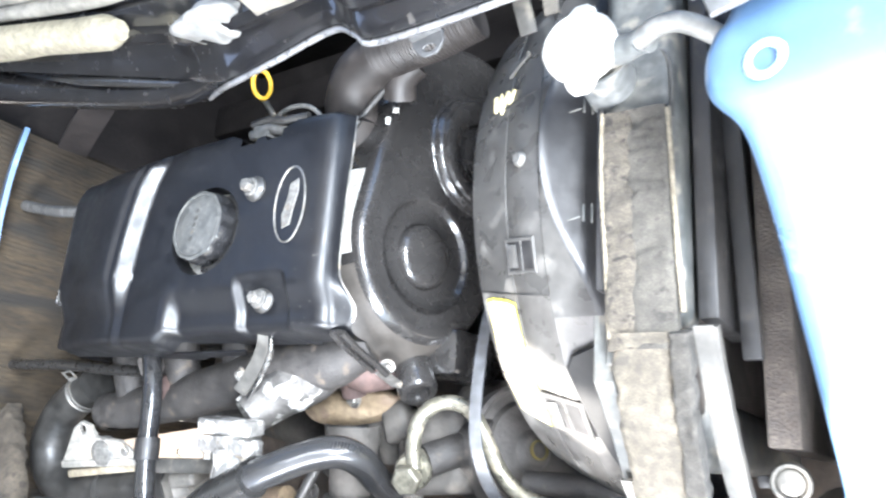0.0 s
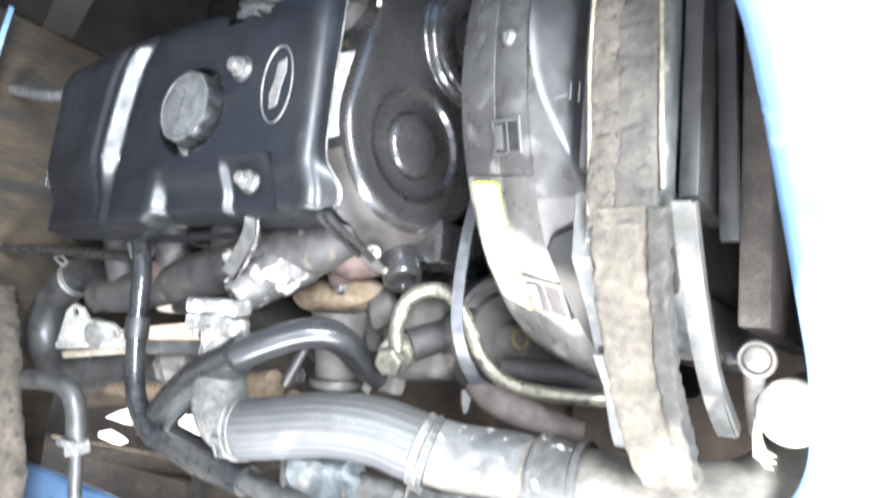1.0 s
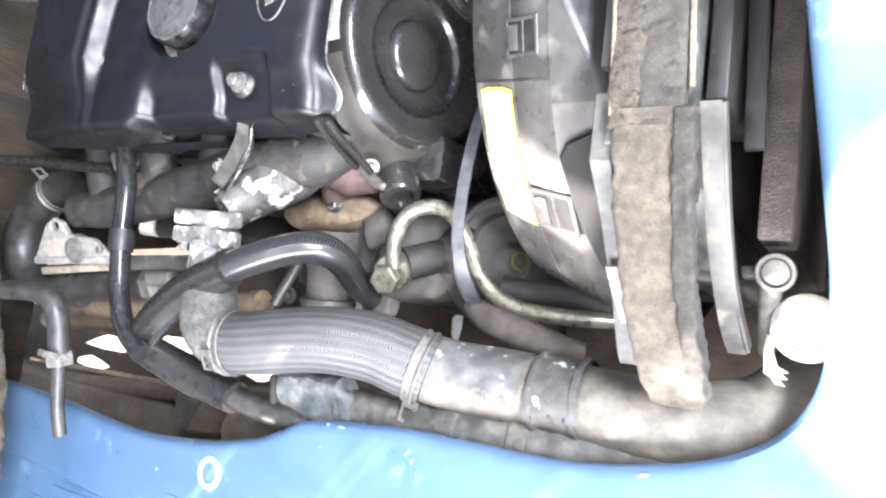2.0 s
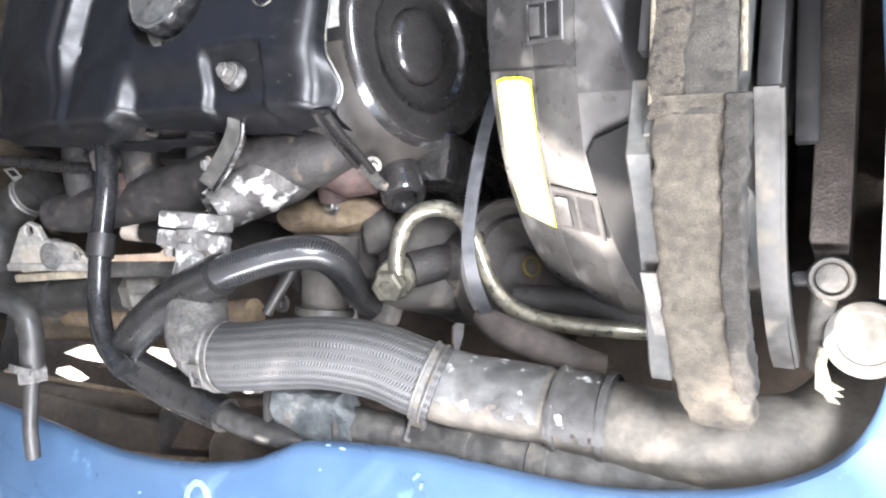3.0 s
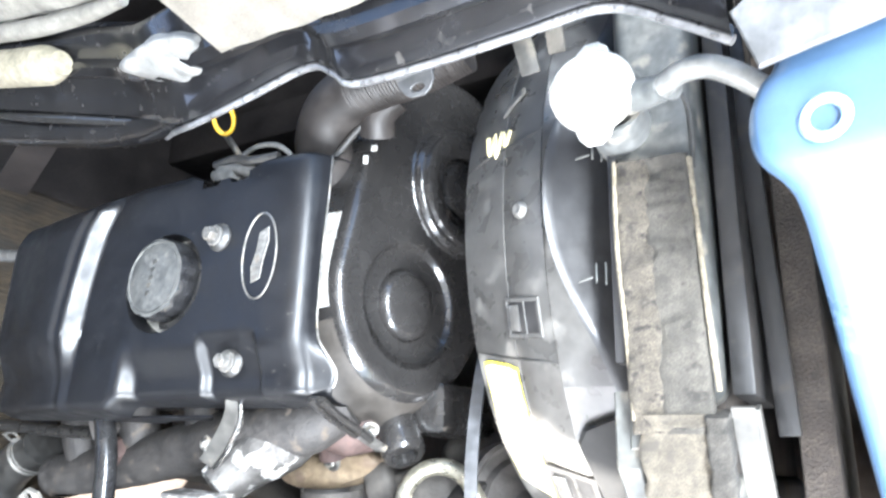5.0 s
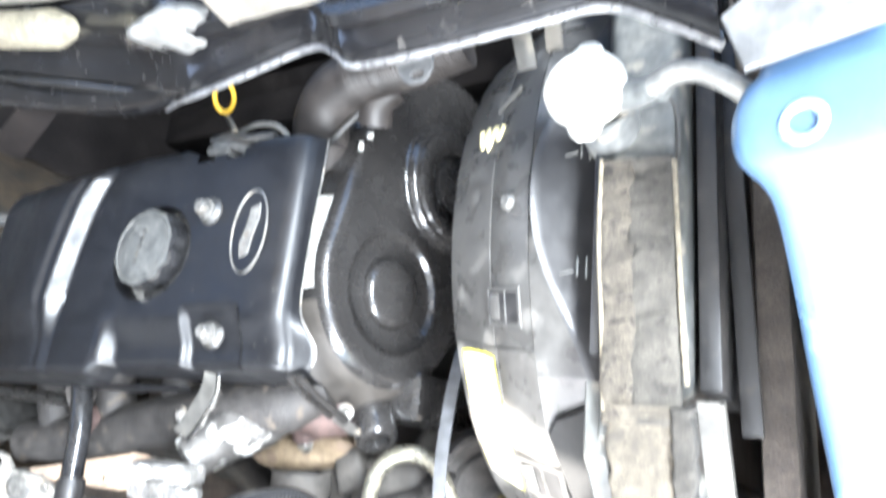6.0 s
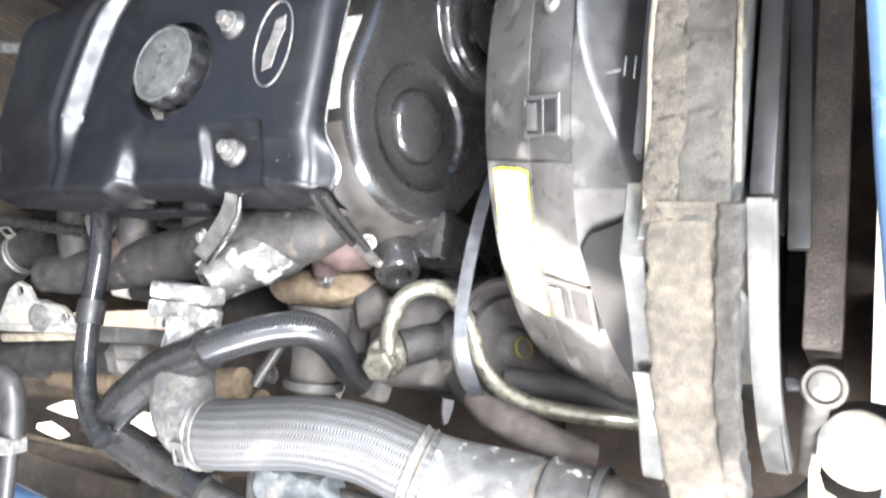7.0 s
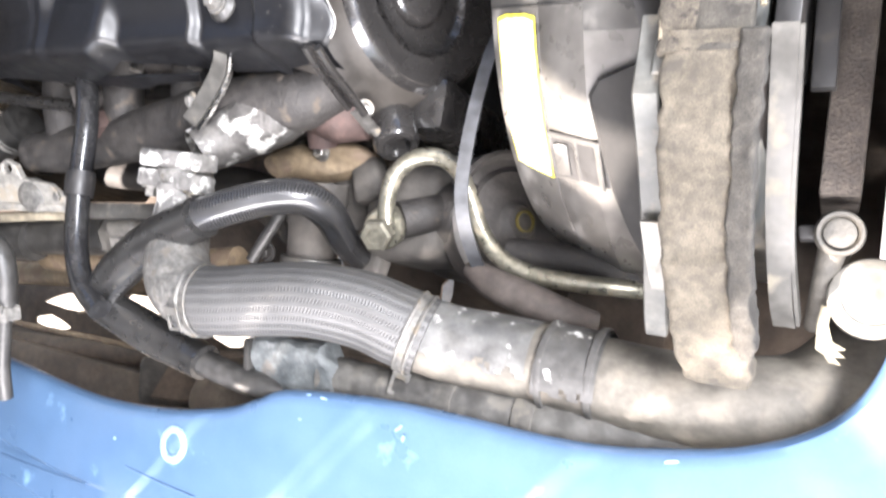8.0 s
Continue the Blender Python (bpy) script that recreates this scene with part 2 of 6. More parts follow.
M_GREYPAINT = mat("scuffed_grey_paint", (0.07, 0.0715, 0.0735), (0.105, 0.107, 0.109), 0.5, scale=25, bump=0.1, spots=((0.11, 0.11, 0.11), 40, 0.3, 0.7))
M_GROUND = mat("pale_concrete_ground", (0.42, 0.38, 0.33), (0.55, 0.51, 0.45), 0.95, scale=3, fine=60, bump=0.5)
# muddy brown, lightened as well for the haze over the low parts
M_CHASSIS = mat("muddy_chassis_paint", (0.075, 0.055, 0.041), (0.13, 0.1, 0.076), 0.8, scale=9, fine=150, bump=0.4)
M_LINING = mat("grey_cab_lining", (0.42, 0.412, 0.404), (0.48, 0.472, 0.464), 0.9, scale=6, fine=300, bump=0.2, dirt=0.1)
M_REFLECTOR = mat("grey_reflector_board", (0.2, 0.197, 0.192), (0.25, 0.246, 0.24), 0.8, scale=6, fine=300, bump=0.2)
M_HEADLINER = mat("off_white_headliner", (0.7, 0.695, 0.685), (0.77, 0.765, 0.755), 0.9, scale=6, fine=300, bump=0.2, dirt=0.08)
M_LINING_DARK = mat("dark_cab_trim", (0.01, 0.0098, 0.0096), (0.016, 0.0157, 0.0154), 0.8, scale=6, fine=300, bump=0.2)
M_BELT = mat("grey_ribbed_belt", (0.032, 0.033, 0.036), (0.052, 0.054, 0.058), 0.4, scale=30, bump=0.1)
M_CABLE = mat("grey_wire_loom", (0.045, 0.044, 0.041), (0.085, 0.082, 0.076), 0.6, scale=80, bump=0.2)


def braid(name, c1, c2, rough, rows, pitch, slant):
    """Woven hose cover: rows of slanted stitches along the hose, from the tube's own length and girth."""
    m = bpy.data.materials.new(name)
    m.use_nodes = True
    n, l = m.node_tree.nodes, m.node_tree.links
    b = n["Principled BSDF"]
    uv = n.new("ShaderNodeTexCoord")
    sep = n.new("ShaderNodeSeparateXYZ")
    l.new(uv.outputs["UV"], sep.inputs[0])

    def math_node(op, a, bb=None):
        q = n.new("ShaderNodeMath")
        q.operation = op
        for i, v in enumerate((a, bb)):
            if v is None:
                continue
            if isinstance(v, (int, float)):
                q.inputs[i].default_value = v
            else:
                l.new(v, q.inputs[i])
        return q.outputs[0]

    v = math_node("MULTIPLY", sep.outputs[1], rows)
    across = math_node("PINGPONG", v, 0.5)
    # smooth ribs between twisted seams of slanted stitches
    seam = math_node("MINIMUM", math_node("MULTIPLY", math_node("MAXIMUM", math_node("SUBTRACT", 0.36, across), 0.0), 4.4), 1.0)
    along = math_node("ADD", math_node("DIVIDE", sep.outputs[0], pitch), math_node("MULTIPLY", v, slant))
    st = math_node("MULTIPLY", math_node("PINGPONG", along, 0.5), 2.0)
    h = math_node("SUBTRACT", 1.0, math_node("MULTIPLY", seam, math_node("SUBTRACT", 1.0, math_node("MULTIPLY", st, 0.95))))
    no = n.new("ShaderNodeTexNoise")
    no.inputs["Scale"].default_value = 40
    l.new(uv.outputs["Object"], no.inputs[0])
    hh = n.new("ShaderNodeMapRange")
    hh.inputs[1].default_value, hh.inputs[2].default_value = 0.1, 0.9
    l.new(h, hh.inputs[0])
    mx = n.new("ShaderNodeMix")
    mx.data_type = "RGBA"
    mx.inputs[6].default_value, mx.inputs[7].default_value = (*c1, 1), (*c2, 1)
    l.new(math_node("MULTIPLY", hh.outputs[0], math_node("ADD", no.outputs[0], 0.4)), mx.inputs[0])
    l.new(mx.outputs[2], b.inputs["Base Color"])
    b.inputs["Roughness"].default_value = rough
    bp = n.new("ShaderNodeBump")
    bp.inputs["Strength"].default_value, bp.inputs["Distance"].default_value = 0.6, 0.0008
    l.new(h, bp.inputs["Height"])
    l.new(bp.outputs[0], b.inputs["Normal"])
    return m


M_BRAID = braid("grey_braided_hose", (0.024, 0.0238, 0.0236), (0.068, 0.0672, 0.066), 0.46, 24, 0.0023, 1.1)
M_BRAID_FINE = braid("black_braided_sleeve", (0.011, 0.011, 0.0113), (0.03, 0.03, 0.0308), 0.23, 5, 0.0022, 0.35)


# ---- shape helpers ----
def thing(name, base, label, category, group="", kind=""):
    ob = new(name)
    ob.location = base
    ob.empty_display_size = 0.02
    return tagged(ob, label, category, group, kind)


def root_place(ob):
    p = Vector(ob.location)
    while ob.parent:
        ob = ob.parent
        p = p + Vector(ob.location)
    return p


def finish(bm, smooth_deg=38):
    bmesh.ops.remove_doubles(bm, verts=bm.verts, dist=1e-5)
    bmesh.ops.recalc_face_normals(bm, faces=bm.faces)
    for fc in bm.faces:
        fc.smooth = True
    for e in bm.edges:
        if len(e.link_faces) == 2:
            e.smooth = e.calc_face_angle(0) < radians(smooth_deg)


def part(name, bm, material, parent=None, label="", smooth_deg=38):
    """Links a bmesh, in world metres, as one mesh under a thing or part."""
    finish(bm, smooth_deg)
    me = bpy.data.meshes.new(name)
    if parent is not None:
        bmesh.ops.translate(bm, verts=bm.verts, vec=-root_place(parent))
    bm.to_mesh(me)
    bm.free()
    me.materials.append(material)
    ob = new(name, me)
    if parent is not None:
        ob.parent = parent
    if label:
        ob["label"] = label
    return ob


def single(name, bm, material, label, category, kind="", smooth_deg=38):
    """A thing of one mesh, its origin at the middle of its underside."""
    lo = Vector([min(v.co[i] for v in bm.verts) for i in range(3)])
    hi = Vector([max(v.co[i] for v in bm.verts) for i in range(3)])
    base = Vector(((lo.x + hi.x) / 2, (lo.y + hi.y) / 2, lo.z))
    bmesh.ops.translate(bm, verts=bm.verts, vec=-base)
    ob = part(name, bm, material, None, "", smooth_deg)
    ob.location = base
    return tagged(ob, label, category, "", kind)


def spline(points, n=8):
    p = [Vector(q) for q in points]
    p = [2 * p[0] - p[1]] + p + [2 * p[-1] - p[-2]]
    out = []
    for i in range(1, len(p) - 2):
        for k in range(n):
            t = k / n
            a, b, c, d = p[i - 1], p[i], p[i + 1], p[i + 2]
            out.append(0.5 * (2 * b + (c - a) * t + (2 * a - 5 * b + 4 * c - d) * t * t + (3 * b - a - 3 * c + d) * t ** 3))
    out.append(p[-2].copy())
    return out


def tube(points, radius, seg=20, n=8, caps=True, bm=None, ribs=None, squash=1.0):
    """A round hose through the points. radius: one number or one a point. ribs: (pitch, depth) of ring corrugations."""
    bm = bm or bmesh.new()
    uvl = bm.loops.layers.uv.verify()
    path = spline(points, n) if n > 1 else [Vector(q) for q in points]
    rad = [radius] * len(points) if isinstance(radius, (int, float)) else list(radius)
    if ribs:
        length = sum((b - a).length for a, b in zip(path, path[1:]))
        path = spline(points, max(n, int(length / ribs[0] * 4 / (len(points) - 1))))
    m = len(path)
    rr = [rad[min(int(i / (m - 1) * (len(points) - 1)), len(points) - 2)] for i in range(m)]
    for i in range(m):
        f = i / (m - 1) * (len(points) - 1)
        k = min(int(f), len(points) - 2)
        rr[i] = rad[k] + (rad[k + 1] - rad[k]) * (f - k)
    up = Vector((0.13, 0.21, 0.97))
    rings, s, lens = [], 0.0, []
    for i, q in enumerate(path):
        t = (path[min(i + 1, m - 1)] - path[max(i - 1, 0)]).normalized()
        a = (up - t * up.dot(t)).normalized()
        b = t.cross(a)
        up = a
        if i:
            s += (q - path[i - 1]).length
        r = rr[i] + (ribs[1] * math.cos(2 * math.pi * s / ribs[0]) if ribs else 0)
        rings.append([bm.verts.new(q + r * (a * math.cos(2 * math.pi * k / seg) * squash + b * math.sin(2 * math.pi * k / seg))) for k in range(seg)])
        lens.append(s)
    for i in range(m - 1):
        for k in range(seg):
            k2 = (k + 1) % seg
            fc = bm.faces.new((rings[i][k], rings[i][k2], rings[i + 1][k2], rings[i + 1][k]))
            for lp, (ln, v) in zip(fc.loops, ((lens[i], k / seg), (lens[i], (k + 1) / seg), (lens[i + 1], (k + 1) / seg), (lens[i + 1], k / seg))):
                lp[uvl].uv = (ln, v)
    if caps:
        for ring in (rings[0], rings[-1]):
            c = bm.verts.new(sum((v.co for v in ring), Vector()) / seg)
            for k in range(seg):
                bm.faces.new((ring[k], ring[(k + 1) % seg], c))
    return bm


def axis_frame(origin, axis, spin=(0, 0, 1)):
    """A frame whose z runs along axis."""
    z = Vector(axis).normalized()
    x = Vector(spin)
    x = (x - z * x.dot(z))
    if x.length < 1e-4:
        x = Vector((1, 0, 0)) - z * z.x
    x.normalize()
    y = z.cross(x)
    m = Matrix((x, y, z)).transposed().to_4x4()
    return Matrix.Translation(origin) @ m


def lathe(profile, origin, axis, seg=40, bm=None, a0=0.0, a1=360.0, spin=(0, 0, 1)):
    """Turns (radius, height) pairs about an axis; a part turn where a0 to a1 is less than 360 degrees."""
    bm = bm or bmesh.new()
    m = axis_frame(origin, axis, spin)
    full = abs(a1 - a0) >= 359.9
    cols = seg if full else seg + 1
    rings = []
    for r, h in profile:
        if r < 1e-6:
            rings.append([bm.verts.new(m @ Vector((0, 0, h)))])
        else:
            rings.append([bm.verts.new(m @ Vector((r * math.cos(a), r * math.sin(a), h))) for a in (radians(a0 + (a1 - a0) * k / seg) for k in range(cols))])
    for p, q in zip(rings, rings[1:]):
        for k in range(seg):
            k2 = (k + 1) % cols
            if len(p) == 1 and len(q) == 1:
                continue
            if len(p) == 1:
                bm.faces.new((p[0], q[k], q[k2]))
            elif len(q) == 1:
                bm.faces.new((p[k], p[k2], q[0]))
            else:
                bm.faces.new((p[k], p[k2], q[k2], q[k]))
    return bm


def box(size, m, bevel=0.002, seg=2, bm=None):
    """A bevelled block of that size about the middle of frame m."""
    b = bmesh.new()
    bmesh.ops.create_cube(b, size=1.0, matrix=Matrix.Diagonal((*size, 1)))
    if bevel:
        bmesh.ops.bevel(b, geom=b.edges[:], offset=bevel, segments=seg, affect="EDGES", profile=0.5)
    bmesh.ops.transform(b, matrix=m, verts=b.verts)
    return b if bm is None else join(bm, b)


def join(bm, other):
    me = bpy.data.meshes.new("tmp")
    other.to_mesh(me)
    other.free()
    bm.from_mesh(me)
    bpy.data.meshes.remove(me)
    return bm


def plate(outline, thick, m, bevel=0.001, holes=()):
    """A flat piece with an outline in the x-y plane of frame m, thickened along z, with round or other holes."""
    bm = bmesh.new()
    edges = []
    for loop in (outline, *holes):
        vs = [bm.verts.new((x, y, 0)) for x, y in loop]
        edges += [bm.edges.new((vs[i], vs[(i + 1) % len(vs)])) for i in range(len(vs))]
    bmesh.ops.triangle_fill(bm, use_beauty=True, use_dissolve=False, edges=edges)
    top = bmesh.ops.extrude_face_region(bm, geom=bm.faces[:])
    bmesh.ops.translate(bm, verts=[v for v in top["geom"] if isinstance(v, bmesh.types.BMVert)], vec=(0, 0, thick))
    bmesh.ops.recalc_face_normals(bm, faces=bm.faces)
    if bevel:
        sharp = [e for e in bm.edges if len(e.link_faces) == 2 and e.calc_face_angle(0) > 0.9 and abs(e.verts[0].co.z - e.verts[1].co.z) < 1e-6]
        bmesh.ops.bevel(bm, geom=sharp, offset=bevel, segments=1, affect="EDGES")
    bmesh.ops.transform(bm, matrix=m, verts=bm.verts)
    return bm


def circle(cx, cy, r, n=20, ry=None):
    return [(cx + r * math.cos(2 * math.pi * k / n), cy + (ry or r) * math.sin(2 * math.pi * k / n)) for k in range(n)]


def ribbon(points, width, thick, side, n=8):
    """A bent strip through the points, its width along side."""
    bm = bmesh.new()
    path = spline(points, n)
    w = Vector(side).normalized() * width / 2
    rings = []
    for i, q in enumerate(path):
        t = (path[min(i + 1, len(path) - 1)] - path[max(i - 1, 0)]).normalized()
        nn = t.cross(w).normalized() * thick / 2
        rings.append([bm.verts.new(q + a) for a in (w + nn, w - nn, -w - nn, -w + nn)])
    for a, b in zip(rings, rings[1:]):
        for k in range(4):
            bm.faces.new((a[k], a[(k + 1) % 4], b[(k + 1) % 4], b[k]))
    bm.faces.new(rings[0])
    bm.faces.new(rings[-1])
    return bm


def smooth(a, b, x):
    t = min(1.0, max(0.0, (x - a) / (b - a)))
    return t * t * (3 - 2 * t)


def hex_bolt(name, origin, axis, r, h, material, parent, washer=True):
    """A hexagon head with a washer face and a stud end."""
    bm = bmesh.new()
    if washer:
        lathe([(0, 0), (r * 1.45, 0), (r * 1.45, h * 0.22), (r * 1.3, h * 0.3), (0, h * 0.3)], origin, axis, 24, bm)
    b = lathe([(0, 0), (r, 0), (r, h * 0.85), (r * 0.86, h), (r * 0.5, h), (r * 0.45, h * 0.9), (0, h * 0.9)], Vector(origin) + Vector(axis).normalized() * h * 0.28, axis, 6)
    join(bm, b)
    return part(name, bm, material, parent, smooth_deg=20)


# ---- setting ----
def slab(name, lo, hi, material, label, category, bevel=0.004):
    lo, hi = Vector(lo), Vector(hi)
    return single(name, box(hi - lo, Matrix.Translation((lo + hi) / 2), bevel), material, label, category, "structure")


bm = bmesh.new()
bmesh.ops.create_grid(bm, x_segments=40, y_segments=40, size=600.0)
for v in bm.verts:
    v.co.z = 0.0
single("ground", bm, M_GROUND, "pale sunlit concrete ground under the truck", "ground", "structure")

# cab shell round and behind the camera
slab("ceiling", (-0.62, -0.53, 2.0), (0.7, 1.15, 2.05), M_HEADLINER, "off-white cab roof lining overhead", "ceiling")
slab("wall_rear", (-0.66, -0.5, 0.98), (-0.62, 1.15, 1.38), M_LINING_DARK, "dark trimmed rear wall of the cab", "wall")
slab("wall_rear_top", (-0.66, -0.5, 1.82), (-0.62, 1.15, 1.98), M_LINING_DARK, "dark trim above the cab's rear window", "wall")
slab("wall_rear_side", (-0.66, -0.5, 1.383), (-0.62, 0.02, 1.817), M_LINING_DARK, "dark trim beside the cab's rear window", "wall")
slab("wall_rear_corner", (-0.66, 0.98, 1.383), (-0.62, 1.15, 1.817), M_LINING_DARK, "dark corner trim beside the cab's rear window", "wall")
slab("wall_bed", (-2.2, -0.5, 0.98), (-0.67, 1.15, 1.05), M_CHASSIS_FAR, "dark underside of the cargo bed behind the cab", "wall")
# unseen pale panel added so that the near parts reflect a highlight
slab("wall_rear_panel", (-0.618, -0.47, 1.0), (-0.605, -0.12, 1.4), M_REFLECTOR, "unseen grey reflector panel on the rear wall", "wall")
slab("wall_far", (-0.62, 1.15, 0.6), (1.25, 1.19, 1.2), M_BLUE, "blue door panel on the far side of the cab", "wall")
slab("wall_front", (1.2, -0.5, 0.5), (1.25, 1.15, 1.15), M_LINING, "grey dashboard wall under the windscreen", "wall")

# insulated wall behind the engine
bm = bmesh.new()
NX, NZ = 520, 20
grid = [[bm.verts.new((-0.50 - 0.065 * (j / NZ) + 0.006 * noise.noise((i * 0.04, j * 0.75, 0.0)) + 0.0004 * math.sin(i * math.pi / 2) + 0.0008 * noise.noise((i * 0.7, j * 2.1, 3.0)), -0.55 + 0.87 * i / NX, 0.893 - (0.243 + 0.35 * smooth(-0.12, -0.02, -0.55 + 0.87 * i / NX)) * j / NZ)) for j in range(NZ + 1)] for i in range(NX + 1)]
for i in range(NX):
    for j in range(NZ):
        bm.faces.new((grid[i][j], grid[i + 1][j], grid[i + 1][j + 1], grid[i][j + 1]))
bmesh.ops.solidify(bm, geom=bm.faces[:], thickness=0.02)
single("wall_insulation", bm, M_INSUL, "stained tan insulation board behind the engine, dimmed for seat shade", "insulation", "structure")

# ledge and bulkhead are coloured black for the shadow under the seat frame
slab("wall_rear_lower", (-0.66, -0.5, 0.897), (-0.505, 0.75, 0.977), M_SHADE_BLACK, "ledge above the insulation board, blackened for deep shade", "wall")
slab("wall_bulkhead", (-0.56, 0.325, 0.3), (-0.52, 0.615, 0.893), M_SHADE_BLACK, "bulkhead beside the insulation board, blackened for deep shade", "wall")

# blue cab floor with the rounded engine opening
EDGE = [(-0.60, -0.262, 0.758), (-0.45, -0.266, 0.76), (-0.302, -0.272, 0.76), (-0.159, -0.282, 0.76), (-0.06, -0.276, 0.76), (0.012, -0.261, 0.76), (0.045, -0.247, 0.76),
        (0.078, -0.234, 0.76), (0.176, -0.224, 0.76), (0.302, -0.223, 0.76), (0.369, -0.213, 0.76), (0.412, -0.2, 0.76), (0.445, -0.179, 0.762), (0.464, -0.146, 0.768),
        (0.468, -0.095, 0.795), (0.463, -0.039, 0.83), (0.456, 0.02, 0.862), (0.452, 0.06, 0.895), (0.447, 0.088, 0.925), (0.434, 0.104, 0.935), (0.432, 0.122, 0.936),
        (0.437, 0.137, 0.936), (0.446, 0.15, 0.937), (0.456, 0.2, 0.94), (0.462, 0.3, 0.945), (0.462, 0.42, 0.945)]
bm = bmesh.new()
path = spline(EDGE, 6)
rings = []
PROFILE = [(0.003, -0.015), (0.001, -0.012), (0.0, -0.008), (0.0015, -0.003), (0.005, 0.0), (0.012, 0.0008), (0.03, 0.0), (0.05, 0.0), (0.075, 0.0), (0.08, -0.5), (0.11, -0.5), (0.115, -1.0), (0.15, -1.0), (0.2, -1.0), (0.26, -1.0)]
for i, q in enumerate(path):
    t = path[min(i + 1, len(path) - 1)] - path[max(i - 1, 0)]
    t.z = 0
    t.normalize()
    turn = smooth(0.33, 0.468, q.x) if q.y < -0.1 else 1.0
    out = Vector((math.sin(turn * math.pi / 2), -math.cos(turn * math.pi / 2), 0))
    step = 0.012 * smooth(0.02, -0.2, q.x) if q.y < -0.15 else 0.0
    rise = 0.25 * smooth(-0.15, 0.1, q.y)
    rings.append([bm.verts.new(q + out * o + Vector((0, 0, (h if h > -0.1 else h * step) + rise * max(0, o - 0.005)))) for o, h in PROFILE])
for a, b in zip(rings, rings[1:]):
    for k in range(len(PROFILE) - 1):
        bm.faces.new((a[k], b[k], b[k + 1], a[k + 1]))
floor = part("floor", bm, M_BLUE, None)
tagged(floor, "blue painted cab floor with a rounded engine opening", "floor", "", "structure")
part("drain_ring", lathe([(0.0092, 0.0004), (0.0098, 0.0018), (0.0125, 0.0024), (0.0152, 0.0014), (0.0158, 0.0)], (-0.033, -0.301, 0.7601), (0, 0, 1), 28), M_BLUE_LIP, floor, "worn pale rim of a drain hole")
for x, y, w, d, a in ((-0.106, -0.312, 0.004, 0.003, 10), (0.182, -0.241, 0.008, 0.003, 40), (0.187, -0.247, 0.005, 0.003, 70), (0.095, -0.253, 0.003, 0.002, 0), (0.1, -0.2335, 0.005, 0.0018, 5), (0.114, -0.2335, 0.007, 0.0018, -4), (0.366, -0.2205, 0.009, 0.002, 15)):
    part("paint_chip", plate([(-w / 2, -d / 3), (0, -d / 2), (w / 2, -d / 5), (w / 3, d / 2), (-w / 3, d / 3)], 0.0005, pose(x, y, 0.7608, 0, 0, a), 0), M_BLUE_LIP, floor, "pale chip in the paint")
for line in ([(-0.27, -0.364, 0.7592), (-0.203, -0.363, 0.7594), (-0.134, -0.36, 0.7596)], [(-0.087, -0.332, 0.7598), (-0.036, -0.335, 0.76), (0.002, -0.336, 0.76)]):
    part("crease", tube(line, 0.0011, 8), M_BLUE, floor, "pressed crease")
part("bolt_ring", lathe([(0.006, 0.0), (0.007, 0.0015), (0.0095, 0.0015), (0.011, 0.0)], (0.463, 0.112, 0.943), (-0.25, 0, 1), 28), M_BLUE_WORN, floor, "worn pale bolt pad")

# dark inner side of the nose, in front of the condenser
slab("wall_nose", (0.484, -0.11, 0.42), (0.492, 0.05, 0.765), M_CHASSIS_FAR, "dark inner panel of the nose before the condenser", "wall")
slab("wall_nose_upper", (0.484, 0.053, 0.42), (0.492, 0.42, 0.87), M_CHASSIS_FAR, "dark upper inner panel of the nose", "wall")

# side of the cab behind the door opening
slab("wall_side", (-0.35, -0.53, 1.34), (1.2, -0.48, 2.0), M_LINING, "pale cab side above the door opening", "wall")
slab("wall_pillar", (-0.66, -0.53, 0.80), (-0.353, -0.48, 2.0), M_LINING_DARK, "dark cab side behind the door opening", "wall")
# unseen blockers added outside: they shade the engine and pass two shafts of sun
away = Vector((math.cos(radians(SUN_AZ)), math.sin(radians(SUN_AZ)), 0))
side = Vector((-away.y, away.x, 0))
SUN_BLOCKS = [(-0.34, 0.17, 0.0, 2.6, "tall unseen sun blocker outside the truck"), (0.172, 0.265, 0.0, 1.68, "low unseen sun blocker outside the truck"),
        (0.266, 0.277, 1.53, 1.68, "short unseen sun blocker beside the gap"), (0.278, 0.388, 1.53, 2.6, "unseen sun blocker over the gap"),
        (0.325, 0.62, 0.0, 1.528, "low unseen sun blocker beside the gap"), (0.391, 0.62, 1.53, 1.72, "unseen sun blocker on top of the low one"),
        (0.172, 0.276, 1.812, 2.4, "unseen sun blocker across the upper gap")]
for s0, s1, z0, z1, words in SUN_BLOCKS:
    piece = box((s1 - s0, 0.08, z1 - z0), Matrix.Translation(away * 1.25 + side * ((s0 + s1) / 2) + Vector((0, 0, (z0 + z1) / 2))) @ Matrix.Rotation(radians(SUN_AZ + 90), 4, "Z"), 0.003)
    single("sun_block", piece, M_GROUND, words, "wall", "structure")
slab("wall_skirt", (-1.2, -0.49, 0.46), (0.6, -0.47, 0.745), M_CHASSIS, "dark side skirt below the cab floor", "wall")

# chassis under the engine
def rail(y, z, name, label, material=M_CHASSIS):
    bm = box((2.6, 0.06, 0.11), Matrix.Translation((0.2, y, z)), 0.006)
    return single(name, bm, material, label, "chassis rail", "structure")


rail(-0.335, 0.47, "chassis_rail", "muddy black chassis rail below the sill")
rail(0.48, 0.47, "chassis_rail", "chassis rail on the far side, blackened for deep shade", M_SHADE_BLACK)
